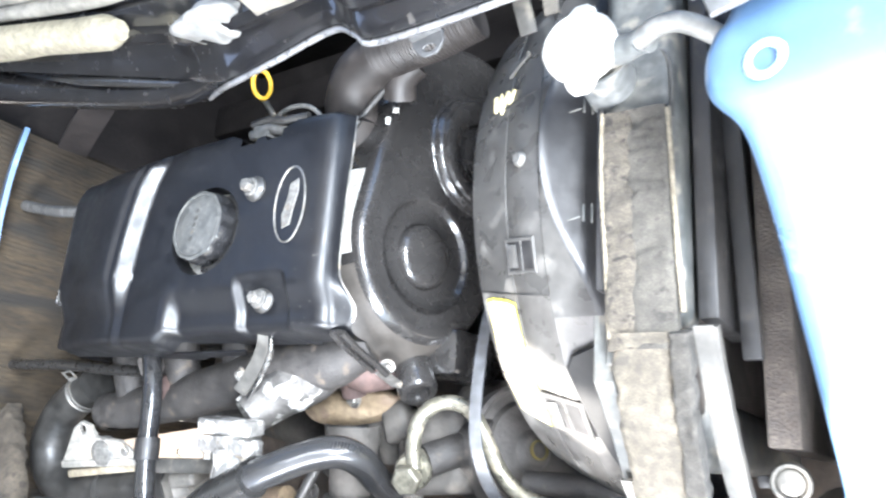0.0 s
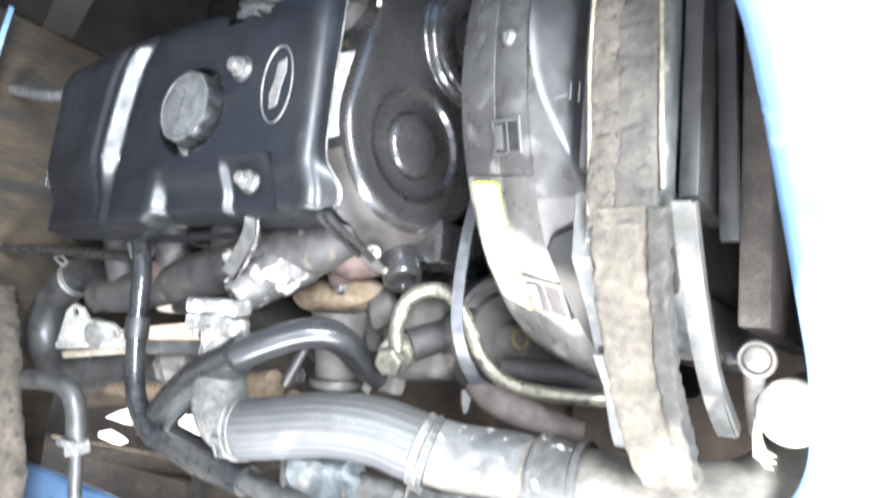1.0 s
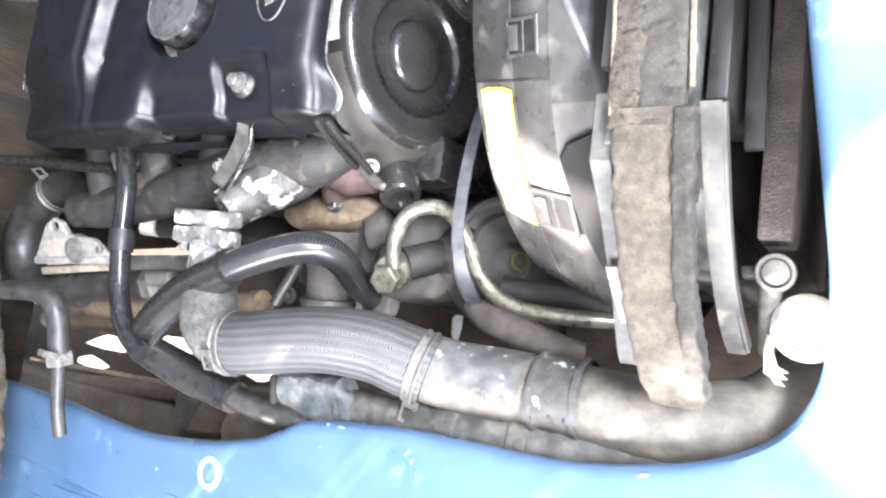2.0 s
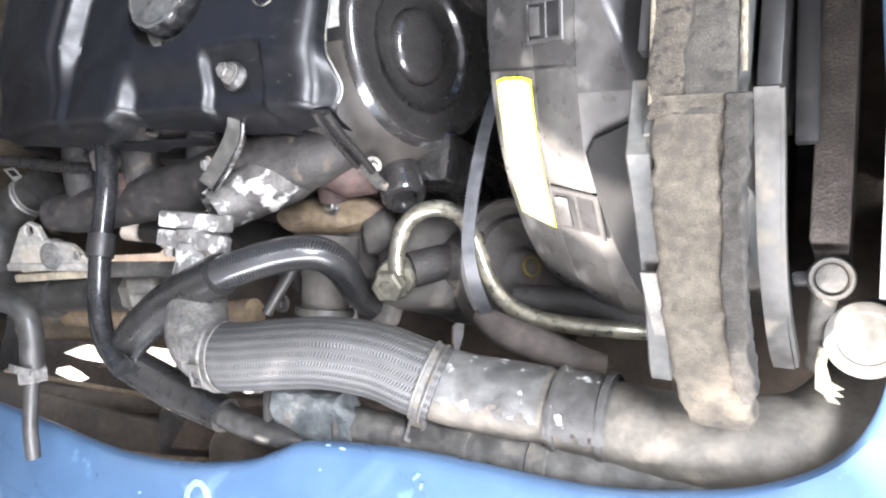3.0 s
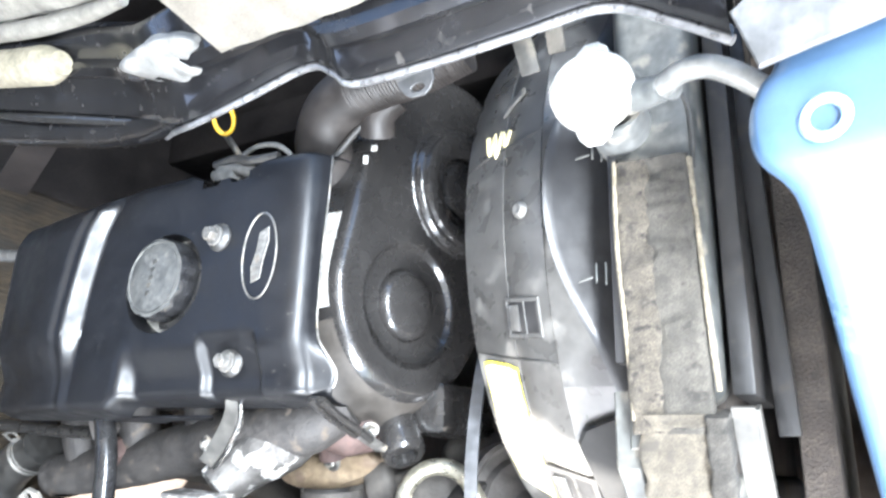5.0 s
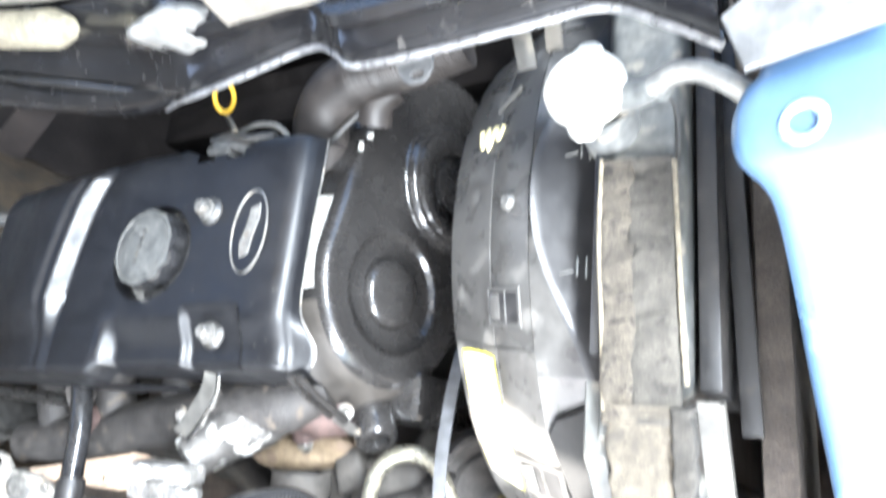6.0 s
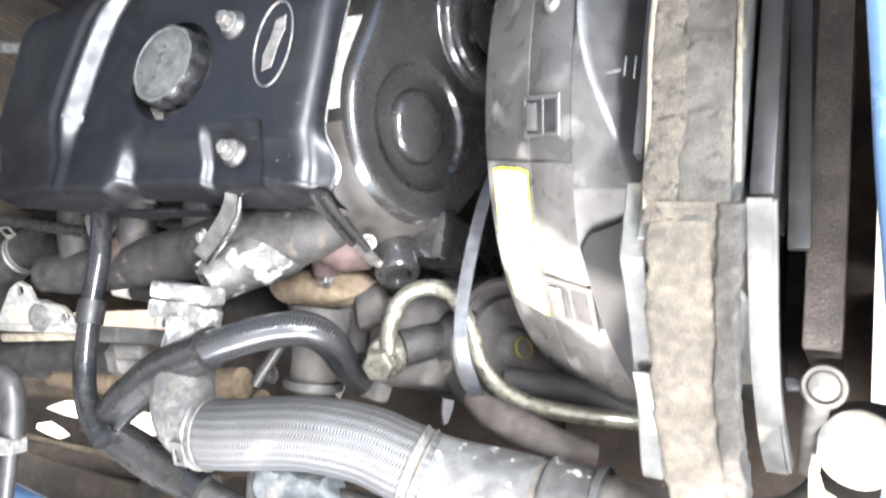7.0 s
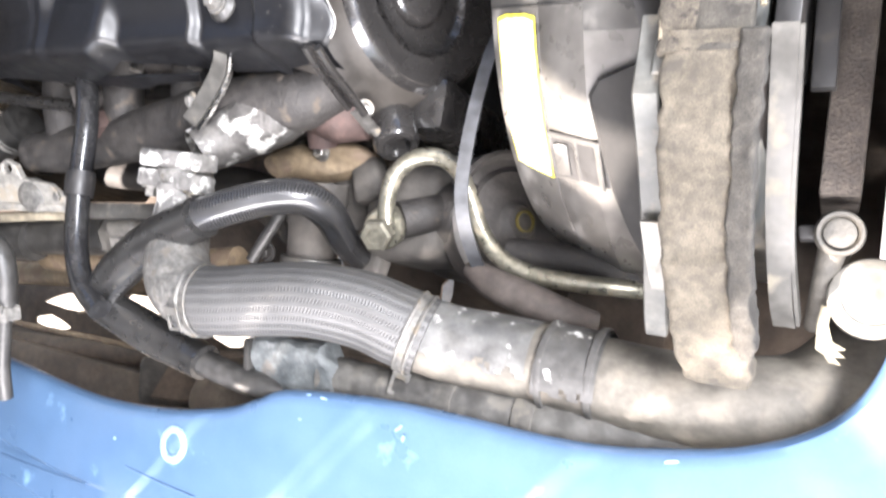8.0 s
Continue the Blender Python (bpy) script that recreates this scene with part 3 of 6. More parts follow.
single("crossmember", box((0.11, 0.86, 0.08), Matrix.Translation((0.24, 0.07, 0.42)), 0.008), M_CHASSIS, "muddy black crossmember under the engine", "crossmember", "structure")
slab("wall_undertray", (-0.52, 0.24, 0.43), (0.2, 0.615, 0.44), M_SHADE_BLACK, "tray low on the far side, blackened for deep shade", "undertray")
slab("wall_inner", (-0.6, 0.62, 0.3), (0.6, 0.64, 0.95), M_SHADE_BLACK, "inner wall of the engine bay, blackened for deep shade", "wall")


# ---- engine ----
def engine_block():
    t = thing("engine_block", (-0.12, 0.1, 0.3), "grimy cast engine block below the black covers", "engine")
    part("block", box((0.40, 0.20, 0.36), Matrix.Translation((-0.12, 0.13, 0.54)), 0.02, 3), M_BLOCK, t)
    part("cylinder_head", box((0.35, 0.15, 0.1), Matrix.Translation((-0.125, 0.11, 0.75)), 0.012, 3), M_CAST, t)
    part("oil_pan", box((0.34, 0.17, 0.12), Matrix.Translation((-0.14, 0.13, 0.33)), 0.03, 3), M_DARK, t)
    for i in range(4):
        x = -0.24 + 0.08 * i
        part("bolt", lathe([(0, 0), (0.007, 0), (0.007, 0.006), (0, 0.008)], (x, 0.03, 0.77), (0, -1, 0), 6), M_STEEL, t)
    part("dust_band", tube([(-0.3, 0.03, 0.70), (-0.1, 0.025, 0.70), (0.06, 0.03, 0.70)], 0.008, 8), M_CAST, t)
    return t


engine_block()

COVER_Z = 0.85
CAP = Vector((-0.068, 0.121, 0.0))
HOLE = Vector((-0.064, 0.117, 0.0))


def cover_height(x, y):
    z = COVER_Z
    # raised rear section with a rounded double step facing forward
    step_x = -0.17 + 0.024 * (max(0.0, y - 0.06) / 0.14) ** 2
    ramp_at = min(1.0, max(0.0, (step_x - x) / 0.0098))
    z += (0.0155 * (0.85 * ramp_at + 0.15 * ramp_at * ramp_at * (3 - 2 * ramp_at)) + 0.004 * smooth(step_x - 0.016, step_x - 0.024, x)) * smooth(0.222, 0.195, y) * (0.25 + 0.75 * smooth(0.03, 0.08, y))
    z -= 0.011 * smooth(-0.196, -0.3, x)
    # front rolls down towards the crease
    z -= 1.5 * max(0.0, x - 0.03) ** 2 * smooth(0.03, 0.05, x)
    # near edge is lower in front of the fold
    z -= 0.011 * smooth(-0.104, -0.092, x) * smooth(0.062, 0.03, y)
    z += 0.004 * smooth(-0.088, -0.112, x) * smooth(0.075, 0.045, y) * smooth(-0.2, -0.15, x)
    # pocket round the near bolt, open to the edge
    z -= 0.009 * smooth(-0.014, -0.006, x) * smooth(0.056, 0.046, x) * smooth(0.068, 0.056, y)
    # far rear corner falls away
    z -= 0.02 * smooth(0.17, 0.23, y) * smooth(-0.1, -0.22, x)
    return z


def front_bow(y):
    """How far the front edge stands out past the crease: a full corner at the near end."""
    return 0.015 * math.exp(-((y - 0.034) / 0.022) ** 2) + 0.003 * smooth(0.12, 0.2, y)


def engine_cover():
    t = thing("engine_cover", (-0.1, 0.115, 0.80), "glossy black engine cover with an oval emblem, over the engine", "engine cover")
    bm = bmesh.new()
    # columns along x: rear skirt, top, front crease, front face
    xs = [(-0.305, -0.045), (-0.303, -0.02), (-0.3, -0.006), (-0.296, -0.001)] + [(-0.292 + 0.386 * i / 230, 0.0) for i in range(231)]
    xs = [q for q in xs if q[0] < 0.08] + [(0.082, -0.0002), (0.0845, -0.0007), (0.087, -0.0016), (0.089, -0.0028), (0.0908, -0.0043), (0.0922, -0.006), (0.0934, -0.008), (0.0942, -0.01)]
    xs += [(0.0945, -0.0115), (0.0948, -0.0135), (0.0951, -0.0155), (0.0956, -0.0172), (0.0956, -0.0185)]
    ys = [(0.012, -0.04), (0.013, -0.034), (0.0145, -0.02), (0.0165, -0.008), (0.0185, -0.003), (0.0215, -0.0007), (0.025, 0.0)]
    ys += [(0.025 + 0.175 * j / 44, 0.0) for j in range(1, 45)] + [(0.208, -0.0003), (0.213, -0.0014), (0.216, -0.0035), (0.218, -0.007), (0.22, -0.02), (0.221, -0.04)]
    grid = []
    for x, dx in xs:
        col = []
        for y, dy in ys:
            yy = y
            # uneven lower edge of the near skirt
            drop = dy * (1.0 + 0.35 * math.sin(x * 30 + 1.0) * (dy < -0.015))
            if dy < -0.015 and -0.02 < x < 0.04:
                drop *= 0.8
            bow = front_bow(y) * min(1.0, max(0.0, -0.008 - dx) / 0.0095) if x > 0.09 else 0.0
            col.append(bm.verts.new((x + bow, yy - 0.01 * smooth(-0.1, -0.12, x) * (y < 0.03), cover_height(x, y) + min(dx, 0) + drop)))
        grid.append(col)
    for i in range(len(xs) - 1):
        for j in range(len(ys) - 1):
            bm.faces.new((grid[i][j], grid[i + 1][j], grid[i + 1][j + 1], grid[i][j + 1]))
    # filler hole and harness cut-out
    for cx, cy, rx, ry in ((HOLE.x, HOLE.y, 0.049, 0.045), (0.0, 0.226, 0.055, 0.021)):
        gone = [v for v in bm.verts if ((v.co.x - cx) / rx) ** 2 + ((v.co.y - cy) / ry) ** 2 < 1.0]
        bmesh.ops.delete(bm, geom=gone, context="VERTS")
        rim = []
        for e in bm.edges:
            if len(e.link_faces) == 1 and all(((v.co.x - cx) / rx) ** 2 + ((v.co.y - cy) / ry) ** 2 < 1.55 and v.co.z > 0.82 for v in e.verts):
                rim.append(e)
        for v in {v for e in rim for v in e.verts}:
            dx, dy = (v.co.x - cx) / rx, (v.co.y - cy) / ry
            k = math.hypot(dx, dy)
            v.co.x, v.co.y = cx + dx / k * rx, cy + dy / k * ry
        ext = bmesh.ops.extrude_edge_only(bm, edges=rim)
        low = [v for v in ext["geom"] if isinstance(v, bmesh.types.BMVert)]
        for v in low:
            v.co.z -= 0.006
            v.co.x += (cx - v.co.x) * 0.04
            v.co.y += (cy - v.co.y) * 0.04
        ext2 = bmesh.ops.extrude_edge_only(bm, edges=[e for e in ext["geom"] if isinstance(e, bmesh.types.BMEdge)])
        for v in ext2["geom"]:
            if isinstance(v, bmesh.types.BMVert):
                v.co.z -= 0.012
    part("panel", bm, M_COVER, t, smooth_deg=50)
    # front edge bead
    part("edge_trim", tube([(0.0962 + front_bow(y), y, cover_height(0.0956, y) - 0.0176) for y in (0.216, 0.18, 0.15, 0.12, 0.095, 0.075, 0.06, 0.048, 0.038, 0.03, 0.024)], 0.0009, 8, 4), M_STEEL, t, "thin bright edge")
    # emblem: an oval ring with a plain slanted bar
    e = bmesh.new()
    ring = [(0.051 + 0.0172 * math.cos(a), 0.1285 + 0.0362 * math.sin(a), COVER_Z + 0.0005 - 0.0012 * math.cos(a)) for a in (2 * math.pi * k / 40 for k in range(41))]
    tube(ring, 0.001, 8, 1, False, e)
    emblem = part("emblem", e, M_STEEL, t, "plain oval emblem with a worn bright rim")
    bar = plate([(-0.006, -0.023), (0.003, -0.02), (0.005, -0.004), (0.009, 0.012), (0.0075, 0.024), (-0.002, 0.02), (-0.004, 0.004), (-0.008, -0.01)], 0.0015, pose(0.051, 0.1285, COVER_Z - 0.0004, 0, 4, 0), 0.0006)
    part("emblem_bar", bar, M_ALU, emblem)
    bed = plate(circle(0, 0, 0.0165, 32, 0.035), 0.0012, pose(0.051, 0.1285, COVER_Z - 0.0012, 0, 4, 0), 0.0004)
    part("emblem_bed", bed, M_COVER, emblem)
    for x, y in ((0.003, 0.150), (0.018, 0.045)):
        z = cover_height(x, y)
        g = part("grommet", lathe([(0, 0), (0.0125, 0), (0.0125, 0.002), (0.0105, 0.0045), (0.0095, 0.006), (0, 0.006)], (x, y, z), (0, 0, 1), 28), M_RUBBER_GREY, t, "grey rubber bolt grommet")
        hex_bolt("bolt", (x, y, z + 0.006), (0, 0, 1), 0.0062, 0.008, M_ALU, g)
        part("stud", lathe([(0, 0), (0.003, 0), (0.003, 0.0075), (0.0025, 0.0085), (0, 0.0085)], (x, y, z + 0.008), (0, 0, 1), 12), M_ALU, g)
    # rear side clip
    part("side_clip", box((0.005, 0.034, 0.02), Matrix.Translation((-0.3075, 0.073, 0.838)), 0.0015), M_BLACK, t)
    part("clip_edge", box((0.0016, 0.028, 0.002), Matrix.Translation((-0.3085, 0.073, 0.8495)), 0.0004), M_CHROME, t, "worn bright clip edge")
    part("corner_tab", box((0.03, 0.03, 0.012), Matrix.Translation((-0.315, 0.025, 0.822)), 0.003), M_COVER, t)
    # side lip under the near edge
    part("side_lip", plate([(-0.2, 0), (-0.18, -0.012), (-0.14, -0.02), (-0.115, -0.022), (-0.095, -0.014), (-0.04, -0.012), (-0.03, 0.0)], 0.002, Matrix.Translation((0, 0.006, 0.806)) @ pose(0, 0, 0, 80, 0, 0), 0.0005), M_COVER, t)
    return t


engine_cover()


def oil_cap():
    t = thing("oil_filler_cap", (CAP.x, CAP.y, 0.80), "worn grey-black oil filler cap in the engine cover", "oil cap")
    part("neck", lathe([(0.03, 0), (0.03, 0.03), (0.026, 0.03)], (CAP.x, CAP.y, 0.80), (0, 0, 1), 32), M_DARK, t)
    bm = bmesh.new()
    seg, rings = 96, []
    for r, h, lob in ((0.033, 0.828, 1), (0.0375, 0.83, 1), (0.038, 0.842, 1), (0.0375, 0.853, 0.9), (0.0355, 0.857, 0.4), (0.0325, 0.858, 0), (0.031, 0.8572, 0), (0.029, 0.858, 0), (0.015, 0.8585, 0)):
        rings.append([bm.verts.new((CAP.x + (r - 0.0024 * lob * (0.5 + 0.5 * math.cos(10 * a)) ** 3) * math.cos(a), CAP.y + (r - 0.0024 * lob * (0.5 + 0.5 * math.cos(10 * a)) ** 3) * math.sin(a), h)) for a in (2 * math.pi * k / seg for k in range(seg))])
    top = bmesh.new()
    disc = [[top.verts.new(v.co) for v in ring] for ring in rings[4:]]
    for mesh, lines in ((bm, rings[:5]), (top, disc)):
        for a, b in zip(lines, lines[1:]):
            for k in range(seg):
                mesh.faces.new((a[k], a[(k + 1) % seg], b[(k + 1) % seg], b[k]))
    top.faces.new(disc[-1])
    bmesh.ops.delete(bm, geom=[v for v in bm.verts if not v.link_faces], context="VERTS")
    part("rim", bm, M_HOSE_GLOSS, t, "glossy black fluted rim")
    part("cap", top, mat("worn_grey_cap_plastic", (0.04, 0.041, 0.04), (0.07, 0.07, 0.067), 0.5, scale=60, bump=0.15, spots=((0.11, 0.108, 0.1), 80, 0.24, 0.6)), t)
    shelf = plate(circle(HOLE.x, HOLE.y, 0.0485, 40, 0.0445), 0.004, Matrix.Translation((0, 0, 0.829)), 0.0005, [circle(CAP.x, CAP.y, 0.031, 28)])
    part("rocker_cover", shelf, M_PALECAST, t, "pale grey rocker cover seen in the hole")
    part("hose_stub", tube([(-0.033, 0.152, 0.828), (-0.022, 0.142, 0.836), (-0.018, 0.128, 0.832)], 0.0095, 14), M_RUBBER, t)
    # black arc painted as the cap's shadow in the hole
    part("cap_shadow", lathe([(0.038, 0), (0.043, 0), (0.043, 0.004), (0.038, 0.006)], (CAP.x, CAP.y, 0.8335), (0, 0, 1), 36, None, -100, 60), M_RUBBER, t, "black arc for the shadow beside the filler cap")
    # raised lettering too worn to read: plain bars
    for k in range(5):
        part("mark", box((0.005, 0.0035, 0.0008), pose(CAP.x - 0.004 + 0.0012 * k, CAP.y - 0.014 + 0.007 * k, 0.8587, 0, 0, 15), 0.0003), M_BRACKET, t)
    return t


oil_cap()

TILT12 = (math.cos(radians(12)), 0, math.sin(radians(12)))


def timing_cover():
    c = Vector((0.115, 0.110, 0.728))
    n = Vector(TILT12)
    u = Vector((0, 1, 0))
    v = n.cross(u) * -1
    if v.z < 0:
        v = -v
    t = thing("timing_cover", (0.1, 0.12, 0.5), "glossy black timing cover with round pulley domes", "timing cover")

    def at(a, b, h):
        return c + u * a + v * b + n * h

    # belt case: one rounded edge runs round both pulleys, its flank steep above and flared towards the sill
    c0, r0, c1, r1 = Vector((0.006, -0.012)), 0.085, Vector((0.13, -0.068)), 0.113
    axis = c1 - c0
    lean = math.asin((r1 - r0) / axis.length)
    base = math.atan2(axis.y, axis.x)
    upper = base + math.pi / 2 + lean

    def flared(turn):
        k = max(0.0, min(1.0, (abs(turn) - radians(22)) / radians(42)))
        return k * k * (3 - 2 * k)

    rim = []
    for k in range(48):
        a = upper + (math.pi - 2 * lean) * k / 47
        rim.append((c0, r0, a, flared(a - upper)))
    for k in range(48):
        a = upper - (math.pi + 2 * lean) * (1 - k / 47)
        rim.append((c1, r1, a, flared(a - upper)))
    STEEP = [(0.0185, -0.075), (0.0145, -0.05), (0.0132, -0.04), (0.0118, -0.03), (0.0106, -0.0185), (0.0096, -0.0125), (0.0085, -0.0085), (0.007, -0.0049), (0.005, -0.0022), (0.0026, -0.0006), (0.0, 0.0)]
    FLARE = [(0.034, -0.075), (0.034, -0.05), (0.0315, -0.04), (0.0245, -0.03), (0.0165, -0.0185), (0.0124, -0.0125), (0.0097, -0.0085), (0.0073, -0.005), (0.005, -0.0022), (0.0026, -0.0006), (0.0, 0.0)]
    INNER = [(-0.0025, 0.0001), (-0.006, -0.0004), (-0.012, -0.0014), (-0.018, -0.0018), (-0.024, -0.0018)]
    bm = bmesh.new()
    rows = []
    for (g0, h), (g1, _) in zip(STEEP + INNER, FLARE + INNER):
        rows.append([bm.verts.new(at(q.x + (r + g0 + (g1 - g0) * w) * math.cos(a), q.y + (r + g0 + (g1 - g0) * w) * math.sin(a), h)) for q, r, a, w in rim])
    m = len(rim)
    flank = bmesh.new()
    skirt = [[flank.verts.new(w.co) for w in row] for row in rows[:7]]
    for i in range(len(rows) - 1):
        for k in range(m):
            e = (k + 1) % m
            if i < 6 and rim[k][3] + rim[e][3] > 0.3:
                flank.faces.new((skirt[i][k], skirt[i][e], skirt[i + 1][e], skirt[i + 1][k]))
            else:
                bm.faces.new((rows[i][k], rows[i][e], rows[i + 1][e], rows[i + 1][k]))
    bmesh.ops.delete(flank, geom=[w for w in flank.verts if not w.link_faces], context="VERTS")
    # flat face with a round hole for the dish
    hub = Vector((-0.001, -0.0085))
    hole = [bm.verts.new(at(hub.x + 0.059 * math.cos(2 * math.pi * k / 72), hub.y + 0.059 * math.sin(2 * math.pi * k / 72), -0.0018)) for k in range(72)]
    loop = [bm.edges.new((hole[k], hole[(k + 1) % 72])) for k in range(72)]
    bound = [bm.edges.get((rows[-1][k], rows[-1][(k + 1) % m])) for k in range(m)]
    bmesh.ops.triangle_fill(bm, use_beauty=True, use_dissolve=False, edges=loop + bound)
    bmesh.ops.delete(bm, geom=[w for w in bm.verts if not w.link_faces], context="VERTS")
    bmesh.ops.recalc_face_normals(bm, faces=bm.faces[:])
    part("body", bm, M_TIMING, t, smooth_deg=60)
    part("flank", flank, M_FLANK_PALE, t, "dusty black case flank, paled for door light", smooth_deg=60)
    # dished near pulley with a small dome
    part("pulley_dish", lathe([(0.0595, -0.0018), (0.058, -0.002), (0.0565, -0.003), (0.055, -0.0052), (0.0537, -0.0076), (0.0517, -0.0091), (0.048, -0.0099), (0.041, -0.01), (0.036, -0.0101), (0.0345, -0.0096), (0.0335, -0.0102), (0.0328, -0.0125)], at(hub.x, hub.y, 0.0), TILT12, 72), M_TIMING, t, "smooth black dish with a rounded wall")
    part("pulley_dome", lathe([(0.033, -0.0125), (0.0322, -0.0075), (0.031, -0.0045), (0.0288, -0.0024), (0.025, -0.001), (0.019, -0.0002), (0.01, 0.0003), (0, 0.0004)], at(hub.x, hub.y, 0.0), TILT12, 64), M_TIMING, t)
    # stepped far dome
    part("stepped_dome", lathe([(0.078, -0.03), (0.076, -0.012), (0.0725, -0.006), (0.0705, 0.001), (0.0685, 0.0036), (0.066, 0.0046), (0.0648, 0.009), (0.0625, 0.0108), (0.0606, 0.0116), (0.0594, 0.0156), (0.056, 0.0175), (0.046, 0.0165), (0.036, 0.012), (0.0335, 0.007), (0.031, 0.0065), (0.029, 0.012), (0.02, 0.0145), (0, 0.015)], at(0.126, -0.07, -0.004), TILT12, 64), M_TIMING, t)
    # lower flange strips at the seam
    part("seam_flange", ribbon([(0.098, 0.016, 0.823), (0.096, 0.007, 0.80), (0.094, 0.0, 0.775), (0.092, -0.006, 0.755)], 0.008, 0.003, (1, 0, 0)), M_TIMING, t)
    part("seam_bead", tube([(0.105, 0.014, 0.823), (0.104, 0.004, 0.80), (0.103, -0.004, 0.775), (0.102, -0.012, 0.753)], 0.0034, 10), M_TIMING, t)
    part("seam_bead", tube([(0.094, 0.015, 0.824), (0.092, 0.006, 0.803), (0.09, -0.002, 0.778), (0.089, -0.009, 0.757)], 0.003, 10), M_TIMING, t)
    part("tab", plate([(-0.006, 0), (0.006, 0), (0.006, -0.03), (0.0, -0.036), (-0.006, -0.03)], 0.002, axis_frame((0.093, -0.008, 0.752), (0.3, -0.9, 0.3), (1, 0, 0)), 0.0005), M_STEEL, t)
    hex_bolt("bolt", (0.09, -0.003, 0.738), (0.6, -0.5, 0.6), 0.0055, 0.006, M_STEEL, t)
    part("lower_web", box((0.05, 0.05, 0.15), Matrix.Translation((0.108, 0.02, 0.61)), 0.01), M_TIMING, t)
    part("lower_boss", lathe([(0.02, 0), (0.02, 0.03), (0.017, 0.034), (0.012, 0.034), (0.011, 0.028), (0, 0.028)], (0.085, 0.003, 0.69), (0.5, -0.8, 0.3), 24), M_TIMING, t)
    # torn sticker with unreadable print, lying on the steep flank
    def on_flank(d, h, lift):
        a = upper + max(0.0, -d) / r0
        g = r0 + 0.0096 + (-0.0125 - h) * 0.17 + lift
        p = c0 + Vector((math.cos(a), math.sin(a))) * g + Vector((math.sin(upper), -math.cos(upper))) * max(0.0, d)
        return at(p.x, p.y, h)

    bm = bmesh.new()
    sheet = []
    for k in range(25):
        d = -0.04 + 0.083 * k / 24
        back = -0.033 + 0.012 * max(0.0, 1 - abs(d - 0.004) / 0.015) + 0.0015 * noise.noise((d * 160, 0, 0))
        front = -0.0088 - 0.0025 * k / 24
        sheet.append([bm.verts.new(on_flank(d, front + (back - front) * f / 4, 0.0009)) for f in range(5)])
    for a, b in zip(sheet, sheet[1:]):
        for f in range(4):
            bm.faces.new((a[f], a[f + 1], b[f + 1], b[f]))
    bmesh.ops.recalc_face_normals(bm, faces=bm.faces[:])
    st = part("sticker", bm, M_STICKER, t, "pale torn sticker with faded print")
    for k in range(4):
        d = -0.03 + 0.004 * k
        part("print_bar", tube([on_flank(d, -0.018, 0.0011), on_flank(d, -0.028, 0.0011)], 0.0006, 6), M_DARK, st)
    part("paint_dab", box((0.008, 0.0045, 0.0012), axis_frame((0.113, 0.221, 0.7985), (0.5, 0, 0.86), (0, 1, 0)), 0.0005), M_STICKER, t, "dab of white paint")
    part("paint_dab", box((0.0055, 0.0055, 0.0012), axis_frame((0.119, 0.232, 0.795), (0.5, 0, 0.86), (0, 1, 0)), 0.0005), M_STICKER, t, "dab of white paint")
    return t


timing_cover()


# ---- cooling ----
SC = Vector((0.0, 0.147, 0.585))  # fan centre, y and z


def shroud_band(a, x):
    """Radius of the shroud band at angle a (degrees from up towards the near side)."""
    u = min(1.0, (x - 0.22) / 0.085)
    return 0.226 + (x - 0.22) * 0.23 + 0.018 * (1 - (1 - u) ** 2)


def on_shroud(a, x, lift=0.0):
    r = shroud_band(a, x) + lift
    return Vector((x + 0.035 * smooth(75, 115, a), SC.y - r * math.sin(radians(a)), SC.z + r * math.cos(radians(a))))


